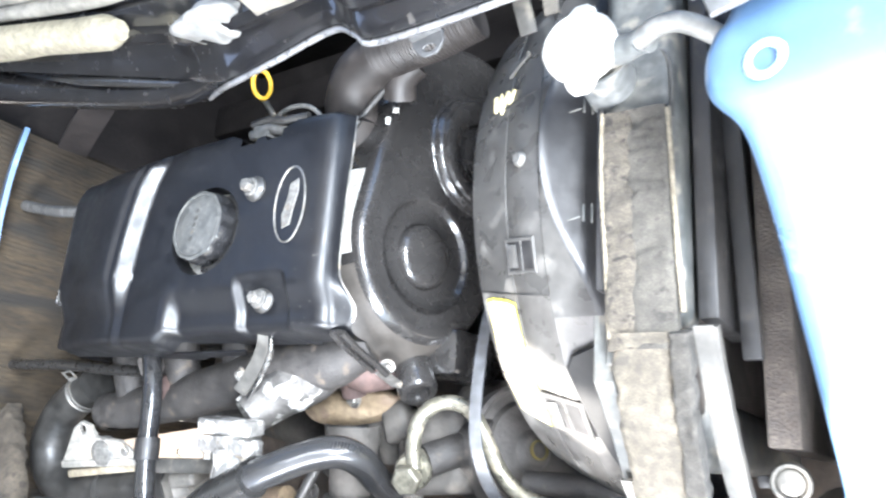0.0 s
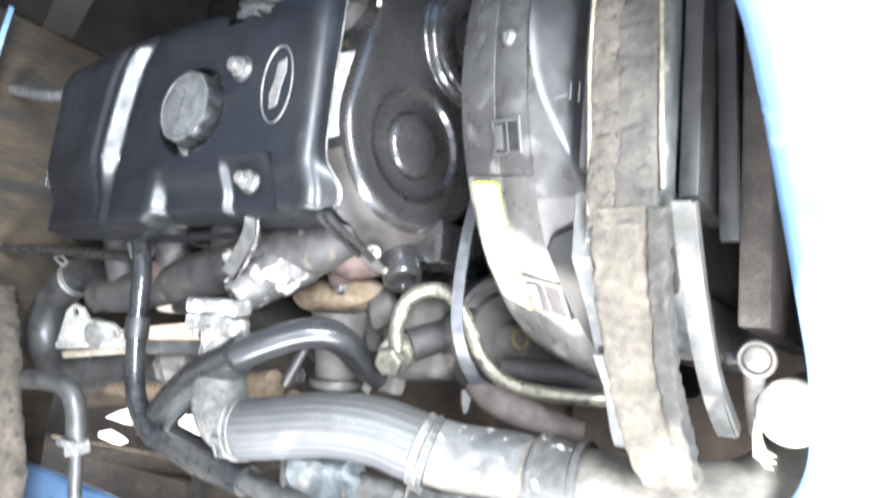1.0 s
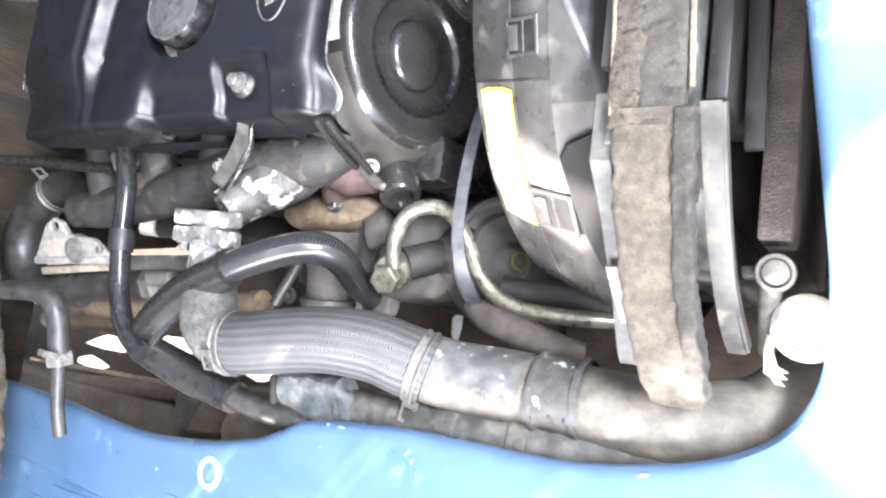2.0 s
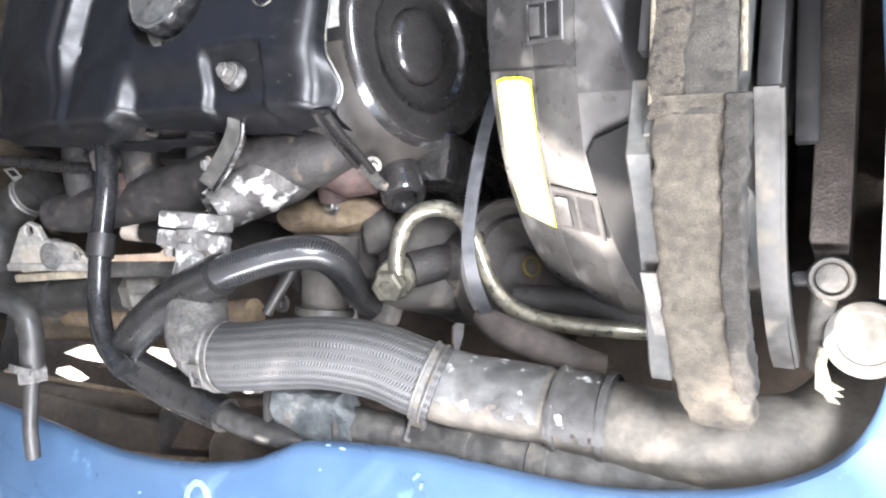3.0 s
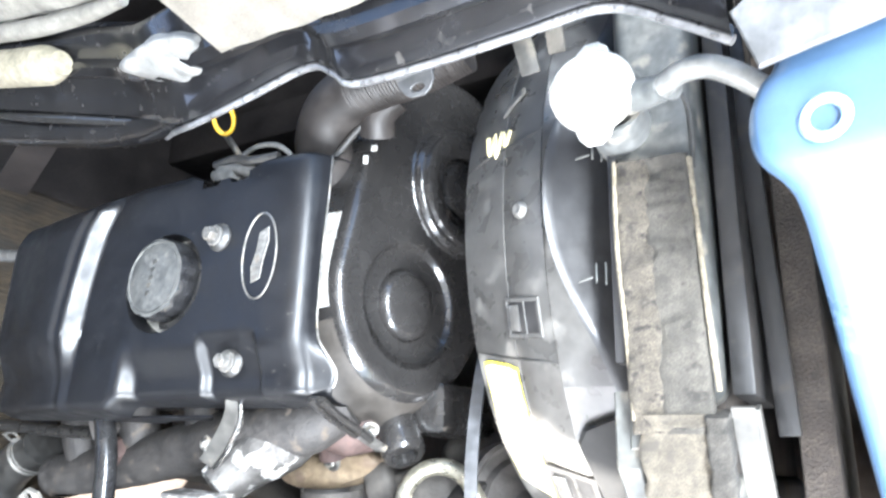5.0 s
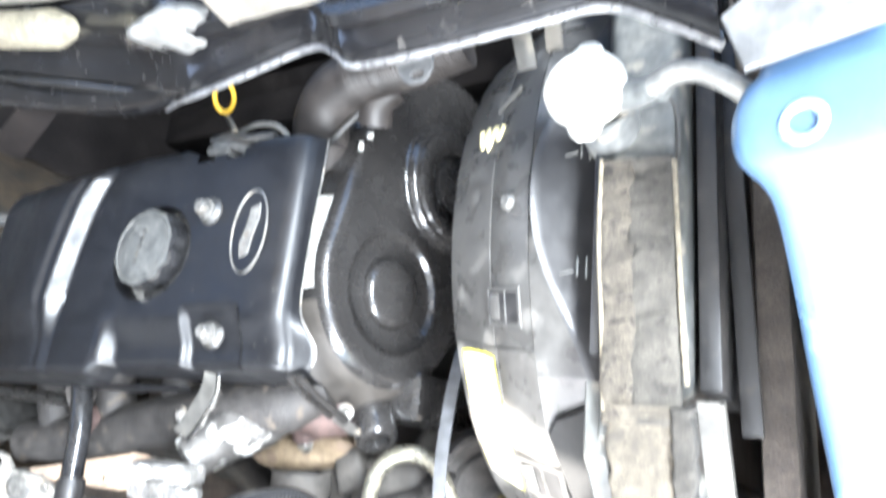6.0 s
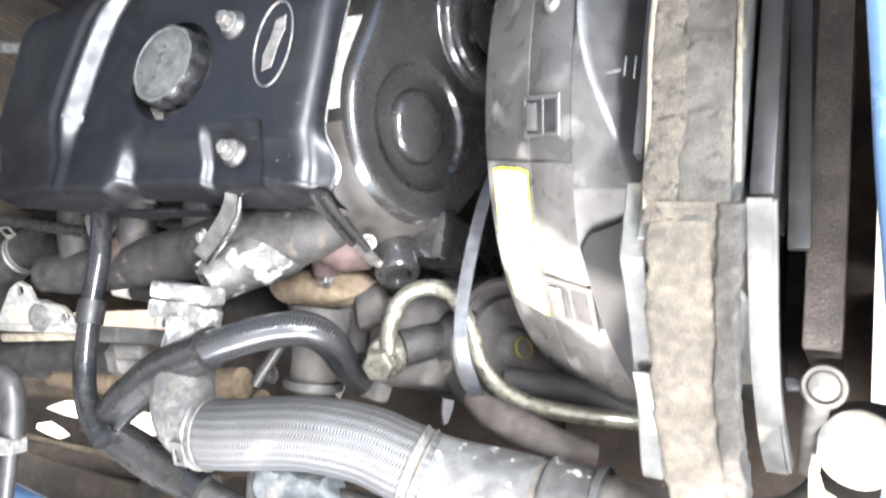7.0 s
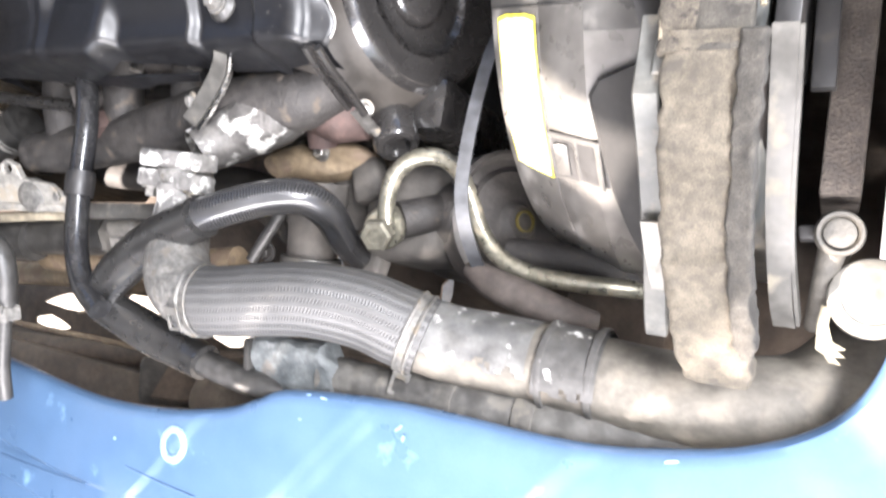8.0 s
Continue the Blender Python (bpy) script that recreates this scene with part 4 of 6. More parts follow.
def fan_shroud():
    t = thing("fan_shroud", (0.28, 0.147, 0.35), "dusty black plastic fan shroud beside the radiator", "fan shroud")
    bm = bmesh.new()
    NA = 90
    xs = [(0.226, -0.008), (0.222, -0.003), (0.22, 0.0), (0.224, 0.0006), (0.25, 0), (0.262, 0), (0.2625, -0.0008), (0.2635, 0), (0.28, 0.0), (0.296, 0.001)]
    for nm, a0, a1, lift, material, label in (("band", -70, 25.4, 0.0006, M_SHROUD, ""), ("lower_band", 25.6, 120, 0.0, M_SHROUD_LOW, "dusty lower moulding, paled for sun glare")):
        bm = bmesh.new()
        rows = [[bm.verts.new(on_shroud(a0 + (a1 - a0) * k / NA, x, h + lift)) for k in range(NA + 1)] for x, h in xs]
        for p, q in zip(rows, rows[1:]):
            for k in range(NA):
                bm.faces.new((p[k], p[k + 1], q[k + 1], q[k]))
        part(nm, bm, material, t, label)
    # flare from the round band to the upright radiator frame; its crease bows towards the engine at the top
    bm, face = bmesh.new(), bmesh.new()
    rows, cols = [], []
    for k in range(NA + 1):
        a = -70 + 190 * k / NA
        bow = math.exp(-(abs(a - 2) / 21.0) ** 2.4)
        x0 = 0.335 - 0.037 * bow
        p0 = on_shroud(a, 0.296, 0.001)
        p1 = Vector((x0, SC.y - (0.262 + 0.004 * bow) * math.sin(radians(a)), SC.z + (0.262 + 0.004 * bow) * math.cos(radians(a))))
        p1.x += 0.01 * smooth(75, 115, a)
        p2 = Vector((x0 + 0.006, p1.y, p1.z - 0.0045 * bow - 0.001))
        p3 = Vector((0.347, p1.y + 0.004 * math.sin(radians(a)), p1.z - 0.048 * bow - 0.002))
        rows.append([bm.verts.new(v) for v in (p0, p0.lerp(p1, 0.5), p1)])
        cols.append([face.verts.new(v) for v in (p1, p1.lerp(p2, 0.4) + Vector((0, 0, 0.0012 * bow)), p2, p2.lerp(p3, 0.5) - Vector((0, 0, 0.004 * bow)), p3)])
    low = bmesh.new()
    cut = 47
    low_rows = [[low.verts.new(v.co) for v in row] for row in rows[cut:]]
    for mesh, lines in ((bm, rows[:cut + 1]), (low, low_rows), (face, cols)):
        for a, b in zip(lines, lines[1:]):
            for k in range(len(a) - 1):
                mesh.faces.new((a[k], b[k], b[k + 1], a[k + 1]))
    bmesh.ops.delete(bm, geom=[v for v in bm.verts if not v.link_faces], context="VERTS")
    part("lower_flare", low, M_SHROUD_LOW, t, "dusty lower flare, paled for sun glare", smooth_deg=60)
    # clean plastic, coloured darker than the band for the shade in the hollow
    part("flare_face", face, M_SHROUD_IN, t, "clean black moulded face, darkened for its hollow", smooth_deg=60)
    part("flare", bm, M_SHROUD, t, smooth_deg=60)
    # black sheet on the near side of the flare, standing in for the arch's shade
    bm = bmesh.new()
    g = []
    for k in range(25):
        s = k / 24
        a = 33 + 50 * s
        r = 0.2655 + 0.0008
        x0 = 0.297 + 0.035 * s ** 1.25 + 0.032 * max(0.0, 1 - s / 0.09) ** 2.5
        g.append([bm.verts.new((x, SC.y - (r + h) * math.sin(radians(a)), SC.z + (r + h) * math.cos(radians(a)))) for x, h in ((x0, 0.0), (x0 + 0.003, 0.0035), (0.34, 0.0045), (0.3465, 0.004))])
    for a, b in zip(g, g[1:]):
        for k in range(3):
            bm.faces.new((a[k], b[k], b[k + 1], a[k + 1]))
    part("arch_shade", bm, M_MATTE, t, "black sheet for the shade of the arch")
    # long split lines moulded round the band
    for a in (25.5, -9.0):
        part("seam", tube([on_shroud(a, x, 0.0006) for x in (0.221, 0.245, 0.262, 0.28, 0.296)], 0.0009, 6), M_RUBBER_GREY, t)
    # snap latches: an open box with two ribs, and a window
    for a, x in ((19.0, 0.274), (48.0, 0.283)):
        c = on_shroud(a, x, 0.0)
        nrm = Vector((-0.35, -math.sin(radians(a)), math.cos(radians(a)))).normalized()
        fr = axis_frame(c, nrm, (1, 0, 0)) @ Matrix.Scale(0.8 if a < 30 else 1.1, 4)
        la = part("latch", plate([(-0.019, -0.017), (0.019, -0.017), (0.019, 0.017), (-0.019, 0.017)], 0.0022, fr, 0.0008, [[(-0.016, -0.013), (0.0, -0.013), (0.0, 0.013), (-0.016, 0.013)], [(0.003, -0.013), (0.015, -0.013), (0.015, 0.013), (0.003, 0.013)]]), M_SHROUD, t, "moulded snap latch")
        part("latch_floor", box((0.032, 0.028, 0.001), fr @ Matrix.Translation((0, 0, 0.0012)), 0), M_BLACK, la)
        part("latch_tongue", box((0.009, 0.022, 0.004), fr @ pose(-0.009, 0, 0.002, 0, 14, 0), 0.0008), M_SHROUD, la)
    # moulded arrows and bars on the flare
    for y in (0.164, 0.083):
        mk = part("moulded_mark", box((0.0012, 0.012, 0.0012), Matrix.Translation((0.331, y, 0.8465)), 0.0003), M_TANK, t)
        part("moulded_bar", box((0.0012, 0.014, 0.0012), Matrix.Translation((0.336, y, 0.8435)), 0.0003), M_TANK, mk)
        part("moulded_bar", box((0.009, 0.0012, 0.0012), pose(0.325, y - 0.004, 0.8485, 0, 20, 20), 0.0003), M_TANK, mk)
    # label with a yellow border, on the near curve of the band
    for nm, a0, a1, x0, x1, lift, material in (("label_border", 26.6, 53, 0.2265, 0.2605, 0.0011, M_LABEL_EDGE), ("label", 27.2, 52.6, 0.2282, 0.2588, 0.0017, M_LABEL)):
        bm = bmesh.new()
        g = [[bm.verts.new(on_shroud(a0 + (a1 - a0) * k / 24 + (0.5 if k in (0,) and j in (0, 4) else 0), x0 + (x1 - x0) * j / 4, lift)) for j in range(5)] for k in range(25)]
        for k in range(24):
            for j in range(4):
                bm.faces.new((g[k][j], g[k + 1][j], g[k + 1][j + 1], g[k][j + 1]))
        part(nm, bm, material, t, "pale label with a yellow border" if nm == "label" else "")
    c = on_shroud(3.0, 0.279, 0.001)
    part("screw", lathe([(0, 0), (0.006, 0), (0.006, 0.0015), (0.0045, 0.004), (0.0035, 0.0045), (0, 0.0035)], c, (-0.4, 0, 0.9), 16), M_ALU, t)
    # yellow paint scribble
    sc = part("paint_mark", tube([on_shroud(-13.5, 0.243, 0.0012), on_shroud(-9.5, 0.247, 0.0012), on_shroud(-13, 0.25, 0.0012), on_shroud(-8.5, 0.254, 0.0012), on_shroud(-12.5, 0.258, 0.0012), on_shroud(-9.5, 0.263, 0.0012), on_shroud(-12, 0.266, 0.0012)], 0.0022, 8, 5, squash=0.5), M_YPAINT, t, "scribble of yellow paint")
    part("pale_tab", plate([(-0.014, -0.004), (0.0, 0.0), (0.016, 0.002), (0.016, 0.009), (-0.002, 0.008), (-0.014, 0.002)], 0.003, axis_frame(on_shroud(-17, 0.268, 0.001), (-0.35, 0.25, 0.9), (0.9, 0.4, 0)) @ Matrix.Scale(0.8, 4), 0.0008), M_BRACKET, t, "pale broken tab")
    # fan blades and hub inside
    hub = part("fan_hub", lathe([(0.05, -0.03), (0.06, -0.02), (0.06, 0.015), (0.05, 0.02), (0, 0.02)], (0.25, SC.y, SC.z), (-1, 0, 0), 32), M_DARK, t)
    for k in range(7):
        m = Matrix.Translation((0.255, SC.y, SC.z)) @ Matrix.Rotation(2 * math.pi * k / 7 + 0.3, 4, "X") @ pose(0, 0, 0.125, 0, 0, 28)
        part("fan_blade", box((0.006, 0.075, 0.14), m, 0.002), M_RUBBER, t)
    return t


fan_shroud()


def radiator():
    t = thing("radiator", (0.375, 0.15, 0.3), "dusty radiator with a crumbling foam seal along its top", "radiator")
    part("core", box((0.036, 0.56, 0.46), Matrix.Translation((0.374, 0.235, 0.575)), 0.003), M_CONDENSER, t)
    # top tank with its rounded near end and the pale sealing strips
    part("top_tank", box((0.05, 0.5, 0.05), Matrix.Translation((0.3715, 0.255, 0.826)), 0.012, 4), M_TANK, t)
    # foam on the top, lumpy
    def foam(name, rows, material, label, amp, seed, thick):
        bm = bmesh.new()
        g = []
        for i, (c, u, w, nn) in enumerate(rows):
            ring = []
            for k in range(56):
                a = 2 * math.pi * k / 56
                ca, sa = math.cos(a), math.sin(a)
                sx = math.copysign(abs(ca) ** 0.35, ca) * w
                sz = math.copysign(abs(sa) ** 0.35, sa) * thick
                p = c + u * sx + nn * sz
                d = -0.007 * max(0.0, noise.noise(p * 70 + Vector((seed * 3, 1, 0))) - 0.22) + noise.noise(p * 75 + Vector((seed, 0, 0))) * amp * 0.7 + noise.noise(p * 210 + Vector((0, seed, 0))) * amp * 0.6
                d += 0.8 * amp * noise.noise(Vector((p.x * 25, p.y * 150 + p.z * 60, seed * 1.7)))
                ring.append(bm.verts.new(p + (u * ca + nn * sa) * d))
            g.append(ring)
        for a, b in zip(g, g[1:]):
            for k in range(56):
                bm.faces.new((a[k], a[(k + 1) % 56], b[(k + 1) % 56], b[k]))
        bm.faces.new(g[0])
        bm.faces.new(g[-1])
        return part(name, bm, material, t, label)
    X, Z = Vector((1, 0, 0)), Vector((0, 0, 1))
    rows = [(Vector((0.369 + 0.004 * i / 120, 0.148 - 0.16 * i / 120, 0.849)), X, 0.0215, Z) for i in range(121)]
    foam("top_foam", [(c + X * 0.0075, u, 0.0138, n) for c, u, w, n in rows], M_FOAM_TOP, "grey dusty foam strip", 0.0008, 3, 0.006)
    foam("foam_edge", [(c + X * (-0.0125 + 0.0005 * math.sin(i * 0.11) + 0.0004 * math.sin(i * 0.29)), u, 0.0102, n) for i, (c, u, w, n) in enumerate(rows)], M_FOAM_TAN, "tan pitted foam edge", 0.0012, 7, 0.0061)
    part("foam_lip", tube([(0.3465, 0.15, 0.853), (0.3465, 0.1, 0.8535), (0.349, 0.05, 0.853), (0.352, -0.005, 0.853)], [0.0014, 0.0018, 0.0015, 0.0018], 8, 12), M_FOAM_LIP, t, "tan edge beside the foam")
    part("foam_lip", tube([(0.391, 0.145, 0.853), (0.393, 0.1, 0.8535), (0.395, 0.05, 0.854), (0.397, 0.01, 0.852)], [0.0017, 0.0015, 0.0018, 0.0016], 8, 12), M_FOAM_LIP, t, "pale frayed foam edge")
    # foam wrapped over the near end and down the side
    ctrl = [(0.3745, 0.0, 0.848), (0.374, -0.03, 0.84), (0.374, -0.06, 0.83), (0.376, -0.1, 0.812), (0.381, -0.14, 0.79), (0.3865, -0.166, 0.766)]
    path = spline(ctrl, 26)
    rows = []
    for i, q in enumerate(path):
        d = (path[min(i + 1, len(path) - 1)] - path[max(i - 1, 0)]).normalized()
        rows.append((q, X, 0.0222 + 0.0016 * noise.noise((i * 0.09, 2.0, 0.0)) - 0.003 * (i / len(path)), X.cross(d).normalized() * -1))
    foam("side_foam", rows, M_FOAM, "sandy crumbling foam wrapped over the end", 0.0013, 11, 0.009)
    rows = [(q + Vector((0.0215 - 0.003 * i / len(path), 0, 0)) - (q - path[max(i - 1, 0)]).normalized().cross(X) * -0.004, X, 0.0062 * min(1.0, (0.9 * len(path) - i) / 12) + 0.0008 * noise.noise((i * 0.15, 7.0, 0.0)), (X.cross((path[min(i + 1, len(path) - 1)] - path[max(i - 1, 0)]).normalized())) * -1) for i, q in enumerate(path) if i < len(path) * 0.86]
    foam("foam_fringe", rows, M_FOAM_DARK, "dark fluffy foam fringe", 0.0014, 23, 0.008)
    part("end_tank", box((0.046, 0.05, 0.42), Matrix.Translation((0.374, -0.055, 0.58)), 0.01, 3), M_TANK, t)
    # frame strips beside the foam
    part("frame_strip", box((0.006, 0.16, 0.012), Matrix.Translation((0.3435, 0.108, 0.842)), 0.0015), M_SHROUD_IN, t)
    # plate kept dark for its shadow channel; pale pieces below are its sunlit spots
    pl = part("side_plate", plate([(0.0, 0.012), (0.0, -0.03), (-0.03, -0.06), (-0.068, -0.105), (-0.09, -0.14), (-0.1, -0.15), (-0.1, -0.135), (-0.06, -0.085), (-0.045, -0.02), (-0.04, 0.012)], 0.014, axis_frame((0.338, 0.0, 0.845), (1, 0, 0), (0, 0, 1)) @ Matrix.Diagonal((1, -1, 1, 1)), 0.001), M_TANK, t, "dusty end plate, dark for the shadow channel")
    part("plate_foot", ribbon([(0.3455, -0.088, 0.8), (0.347, -0.108, 0.78), (0.349, -0.125, 0.762), (0.352, -0.142, 0.742)], 0.011, 0.002, (1, 0, 0)), M_PALECAST, t, "pale strip for the sunlit end of the plate")
    part("plate_tab", box((0.012, 0.016, 0.003), pose(0.3445, -0.034, 0.832, 30, 0, 0), 0.001), M_PALECAST, t, "pale tab for a sunlit spot on the plate")
    # pale grey mounting bracket, bent at its foot
    bmk = ribbon([(0.4075, 0.002, 0.85), (0.4085, -0.03, 0.835), (0.409, -0.07, 0.806), (0.411, -0.1, 0.782), (0.413, -0.122, 0.758), (0.415, -0.133, 0.742)], 0.0118, 0.003, (1, 0, 0))
    br = part("bracket", bmk, M_BRACKET, t, "pale grey mounting bracket")
    part("bracket_lip", ribbon([(0.4145, 0.002, 0.847), (0.4155, -0.03, 0.832), (0.416, -0.07, 0.803), (0.418, -0.1, 0.779), (0.422, -0.13, 0.743)], 0.002, 0.008, (1, 0, 0)), M_BRACKET, br)
    # filler neck and two-eared cap
    nk = part("filler_neck", lathe([(0.019, -0.03), (0.019, 0.012), (0.0185, 0.018), (0.0185, 0.022), (0.022, 0.024)], (0.353, 0.174, 0.866), (0.1, 0, 1), 36), M_NECK, t, "pale grey filler neck")
    part("neck_spout", tube([(0.365, 0.175, 0.885), (0.385, 0.17, 0.895), (0.395, 0.165, 0.9)], 0.006, 14), M_NECK, t)
    part("spout_boss", tube([(0.355, 0.175, 0.878), (0.372, 0.171, 0.89), (0.39, 0.166, 0.902)], [0.0125, 0.0095, 0.0075], 18), M_NECK, t, "dusty overflow spout")
    cap = part("cap", lathe([(0, -0.006), (0.023, -0.006), (0.0245, -0.002), (0.0245, 0.004), (0.022, 0.0065), (0.016, 0.007), (0.013, 0.0055), (0.006, 0.006), (0, 0.0075)], (0.349, 0.176, 0.897), (0.1, 0, 1), 48), M_CAPMETAL, t, "bright worn radiator cap")
    for s in (1, -1):
        part("cap_ear", plate([(-0.013, 0.017), (-0.009, 0.028), (-0.004, 0.0325), (0.004, 0.0325), (0.009, 0.028), (0.013, 0.017)], 0.005, Matrix.Translation((0.349, 0.176, 0.893)) @ Matrix.Rotation(0 if s > 0 else math.pi, 4, "Z"), 0.0015), M_CAPMETAL, cap)
    head = [(0.347, -0.02), (0.393, -0.02), (0.393, 0.178)] + [(0.385 + 0.008 * math.cos(a), 0.182 + 0.012 * math.sin(a)) for a in (0.2, 0.6, 1.0, 1.4)] + [(0.36, 0.195), (0.347, 0.19)]
    part("tank_plate", plate(head, 0.004, Matrix.Translation((0, 0, 0.843)), 0.001), M_TANK, t, "dusty dark tank plate with a rounded corner")
    part("plate_bead", tube([(0.392, 0.14, 0.848), (0.393, 0.165, 0.849), (0.391, 0.183, 0.849), (0.383, 0.193, 0.849), (0.37, 0.196, 0.849), (0.358, 0.196, 0.849)], 0.0018, 8, 8), M_BRACKET, t, "pale raised bead")
    return t


radiator()

single("overflow_hose", tube([(0.388, 0.166, 0.902), (0.4, 0.169, 0.908), (0.413, 0.168, 0.91), (0.426, 0.162, 0.907), (0.438, 0.154, 0.899), (0.45, 0.144, 0.885)], 0.0062, 18), mat("milky_hose", (0.13, 0.13, 0.125), (0.18, 0.18, 0.172), 0.4, bump=0.05), "milky plastic overflow hose beside the radiator cap", "hose")


def condenser():
    t = thing("condenser", (0.43, 0.05, 0.3), "dusty brown air-conditioning condenser in front of the radiator", "condenser")
    part("core", box((0.02, 0.4, 0.44), Matrix.Translation((0.436, 0.137, 0.557)), 0.002), M_CONDENSER, t)
    st = part("slotted_strip", box((0.012, 0.27, 0.008), pose(0.4185, 0.125, 0.79, 0, 0, 2), 0.001), M_BLACK, t, "dusty black edge strip")
    part("back_wall", box((0.012, 0.34, 0.09), Matrix.Translation((0.406, 0.18, 0.785)), 0.001), M_BLACK, t)
    return t


condenser()


def drier():
    t = thing("receiver_drier", (0.445, -0.11, 0.5), "pale capped receiver drier with a round boss, beside the condenser", "receiver drier")
    part("boss", lathe([(0.0, 0.0), (0.0112, 0.0), (0.0122, 0.004), (0.0122, 0.011), (0.0112, 0.013), (0.0096, 0.013), (0.0087, 0.0108), (0.0082, 0.0092), (0.0078, 0.0112), (0.005, 0.0118), (0, 0.012)], (0.437, -0.082, 0.766), (0.1, -0.1, 1), 36), M_BOSS, t, "round cast boss")
    part("boss_arm", tube([(0.436, -0.087, 0.77), (0.4325, -0.105, 0.75), (0.429, -0.13, 0.715)], [0.0075, 0.0062, 0.0055], 16), M_BOSS, t)
    part("boss_lug", box((0.012, 0.008, 0.012), pose(0.424, -0.083, 0.768, 0, 0, 8), 0.002), M_BLACK, t)
    part("bottle", lathe([(0.0213, 0), (0.0213, 0.24), (0.0209, 0.243)], (0.456, -0.1135, 0.51), (0, 0, 1), 40), M_BLACK, t)
    part("cap", lathe([(0.0216, 0), (0.0216, 0.004), (0.0207, 0.0065), (0.0188, 0.0075), (0.0149, 0.0078), (0.0144, 0.007), (0, 0.007)], (0.456, -0.1135, 0.753), (0, 0, 1), 40), mat("chalky_white_cap", (0.1, 0.096, 0.086), (0.14, 0.134, 0.12), 0.6, bump=0.1, spots=((0.35, 0.31, 0.25), 40, 0.3, 0.8)), t, "chalky white round cap")
    tag = plate([(-0.002, 0.016), (0.004, 0.014), (0.003, 0.004), (0.006, -0.006), (0.014, -0.01), (0.009, -0.0115), (0.014, -0.015), (0.008, -0.0155), (0.012, -0.02), (0.005, -0.0195), (0.002, -0.015), (-0.003, -0.012), (-0.0035, 0.004)], 0.001, pose(0.4345, -0.1335, 0.7475, 4, -4, 0) @ Matrix.Scale(0.88, 4), 0)
    part("torn_tag", tag, M_CREAM, t, "torn pale tag")
    return t


drier()


# ---- charge air pipe ----
def clamp(name, c, axis, r, parent, tail=None, flat=False):
    b = part(name, lathe([(r, -0.005), (r + 0.0012, -0.005), (r + 0.0016, -0.0042), (r + 0.0012, -0.0026), (r + 0.0002, -0.0018), (r + 0.0002, 0.0018), (r + 0.0012, 0.0026), (r + 0.0016, 0.0042), (r + 0.0012, 0.005), (r, 0.005)], c, axis, 36), M_CLAMP, parent, "spring steel hose clamp")
    if tail:
        p, d = Vector(c), Vector(tail).normalized()
        fr = axis_frame(p + d * (r + 0.008), Vector(axis).cross(d), d)
        if flat:
            fr = axis_frame(p + d * (r + 0.0025), d, Vector(axis).cross(d))
        part("clamp_ear", plate([(-0.008, -0.007), (0.012, -0.007), (0.012, 0.007), (-0.008, 0.007)], 0.0015, fr, 0.0003, [[(-0.001, -0.004), (0.009, -0.004), (0.009, 0.004), (-0.001, 0.004)]]), M_CLAMP, b)
    return b


M_FLECKED = mat("flaked_rubber_sleeve", (0.04, 0.039, 0.037), (0.065, 0.063, 0.06), 0.5, scale=30, bump=0.15, spots=((0.72, 0.71, 0.68), 70, 0.14, 0.5))
HOSE = [(-0.006, -0.178, 0.793), (0.03, -0.1735, 0.7885), (0.065, -0.167, 0.781), (0.098, -0.1625, 0.772), (0.134, -0.164, 0.757), (0.16, -0.171, 0.746), (0.1795, -0.1766, 0.7372)]


def charge_hose():
    t = thing("charge_hose", (0.07, -0.17, 0.7), "grey braided charge-air hose held by steel clamps", "hose")
    part("hose", tube(HOSE, [0.0272, 0.0278, 0.028, 0.0284, 0.0292, 0.0298, 0.0298], 56, 14), M_BRAID, t)
    clamp("clamp", (0.006, -0.1766, 0.7918), (0.95, 0.12, -0.12), 0.0278, t, (0.0, -0.45, 0.9), True)
    clamp("clamp", (0.172, -0.1745, 0.7405), (0.9, -0.26, -0.36), 0.0302, t, (-0.2, -0.85, -0.05))
    return t


charge_hose()


def worn_below(bm, line, depth):
    """Wears away the near underside of a skin on a pipe whose middle lies at y = line."""
    gone = [v for v in bm.verts if v.co.y < line - depth + 0.007 * noise.noise(v.co * 90) + 0.004 * noise.noise(v.co * 260)]
    bmesh.ops.delete(bm, geom=gone, context="VERTS")
    return bm


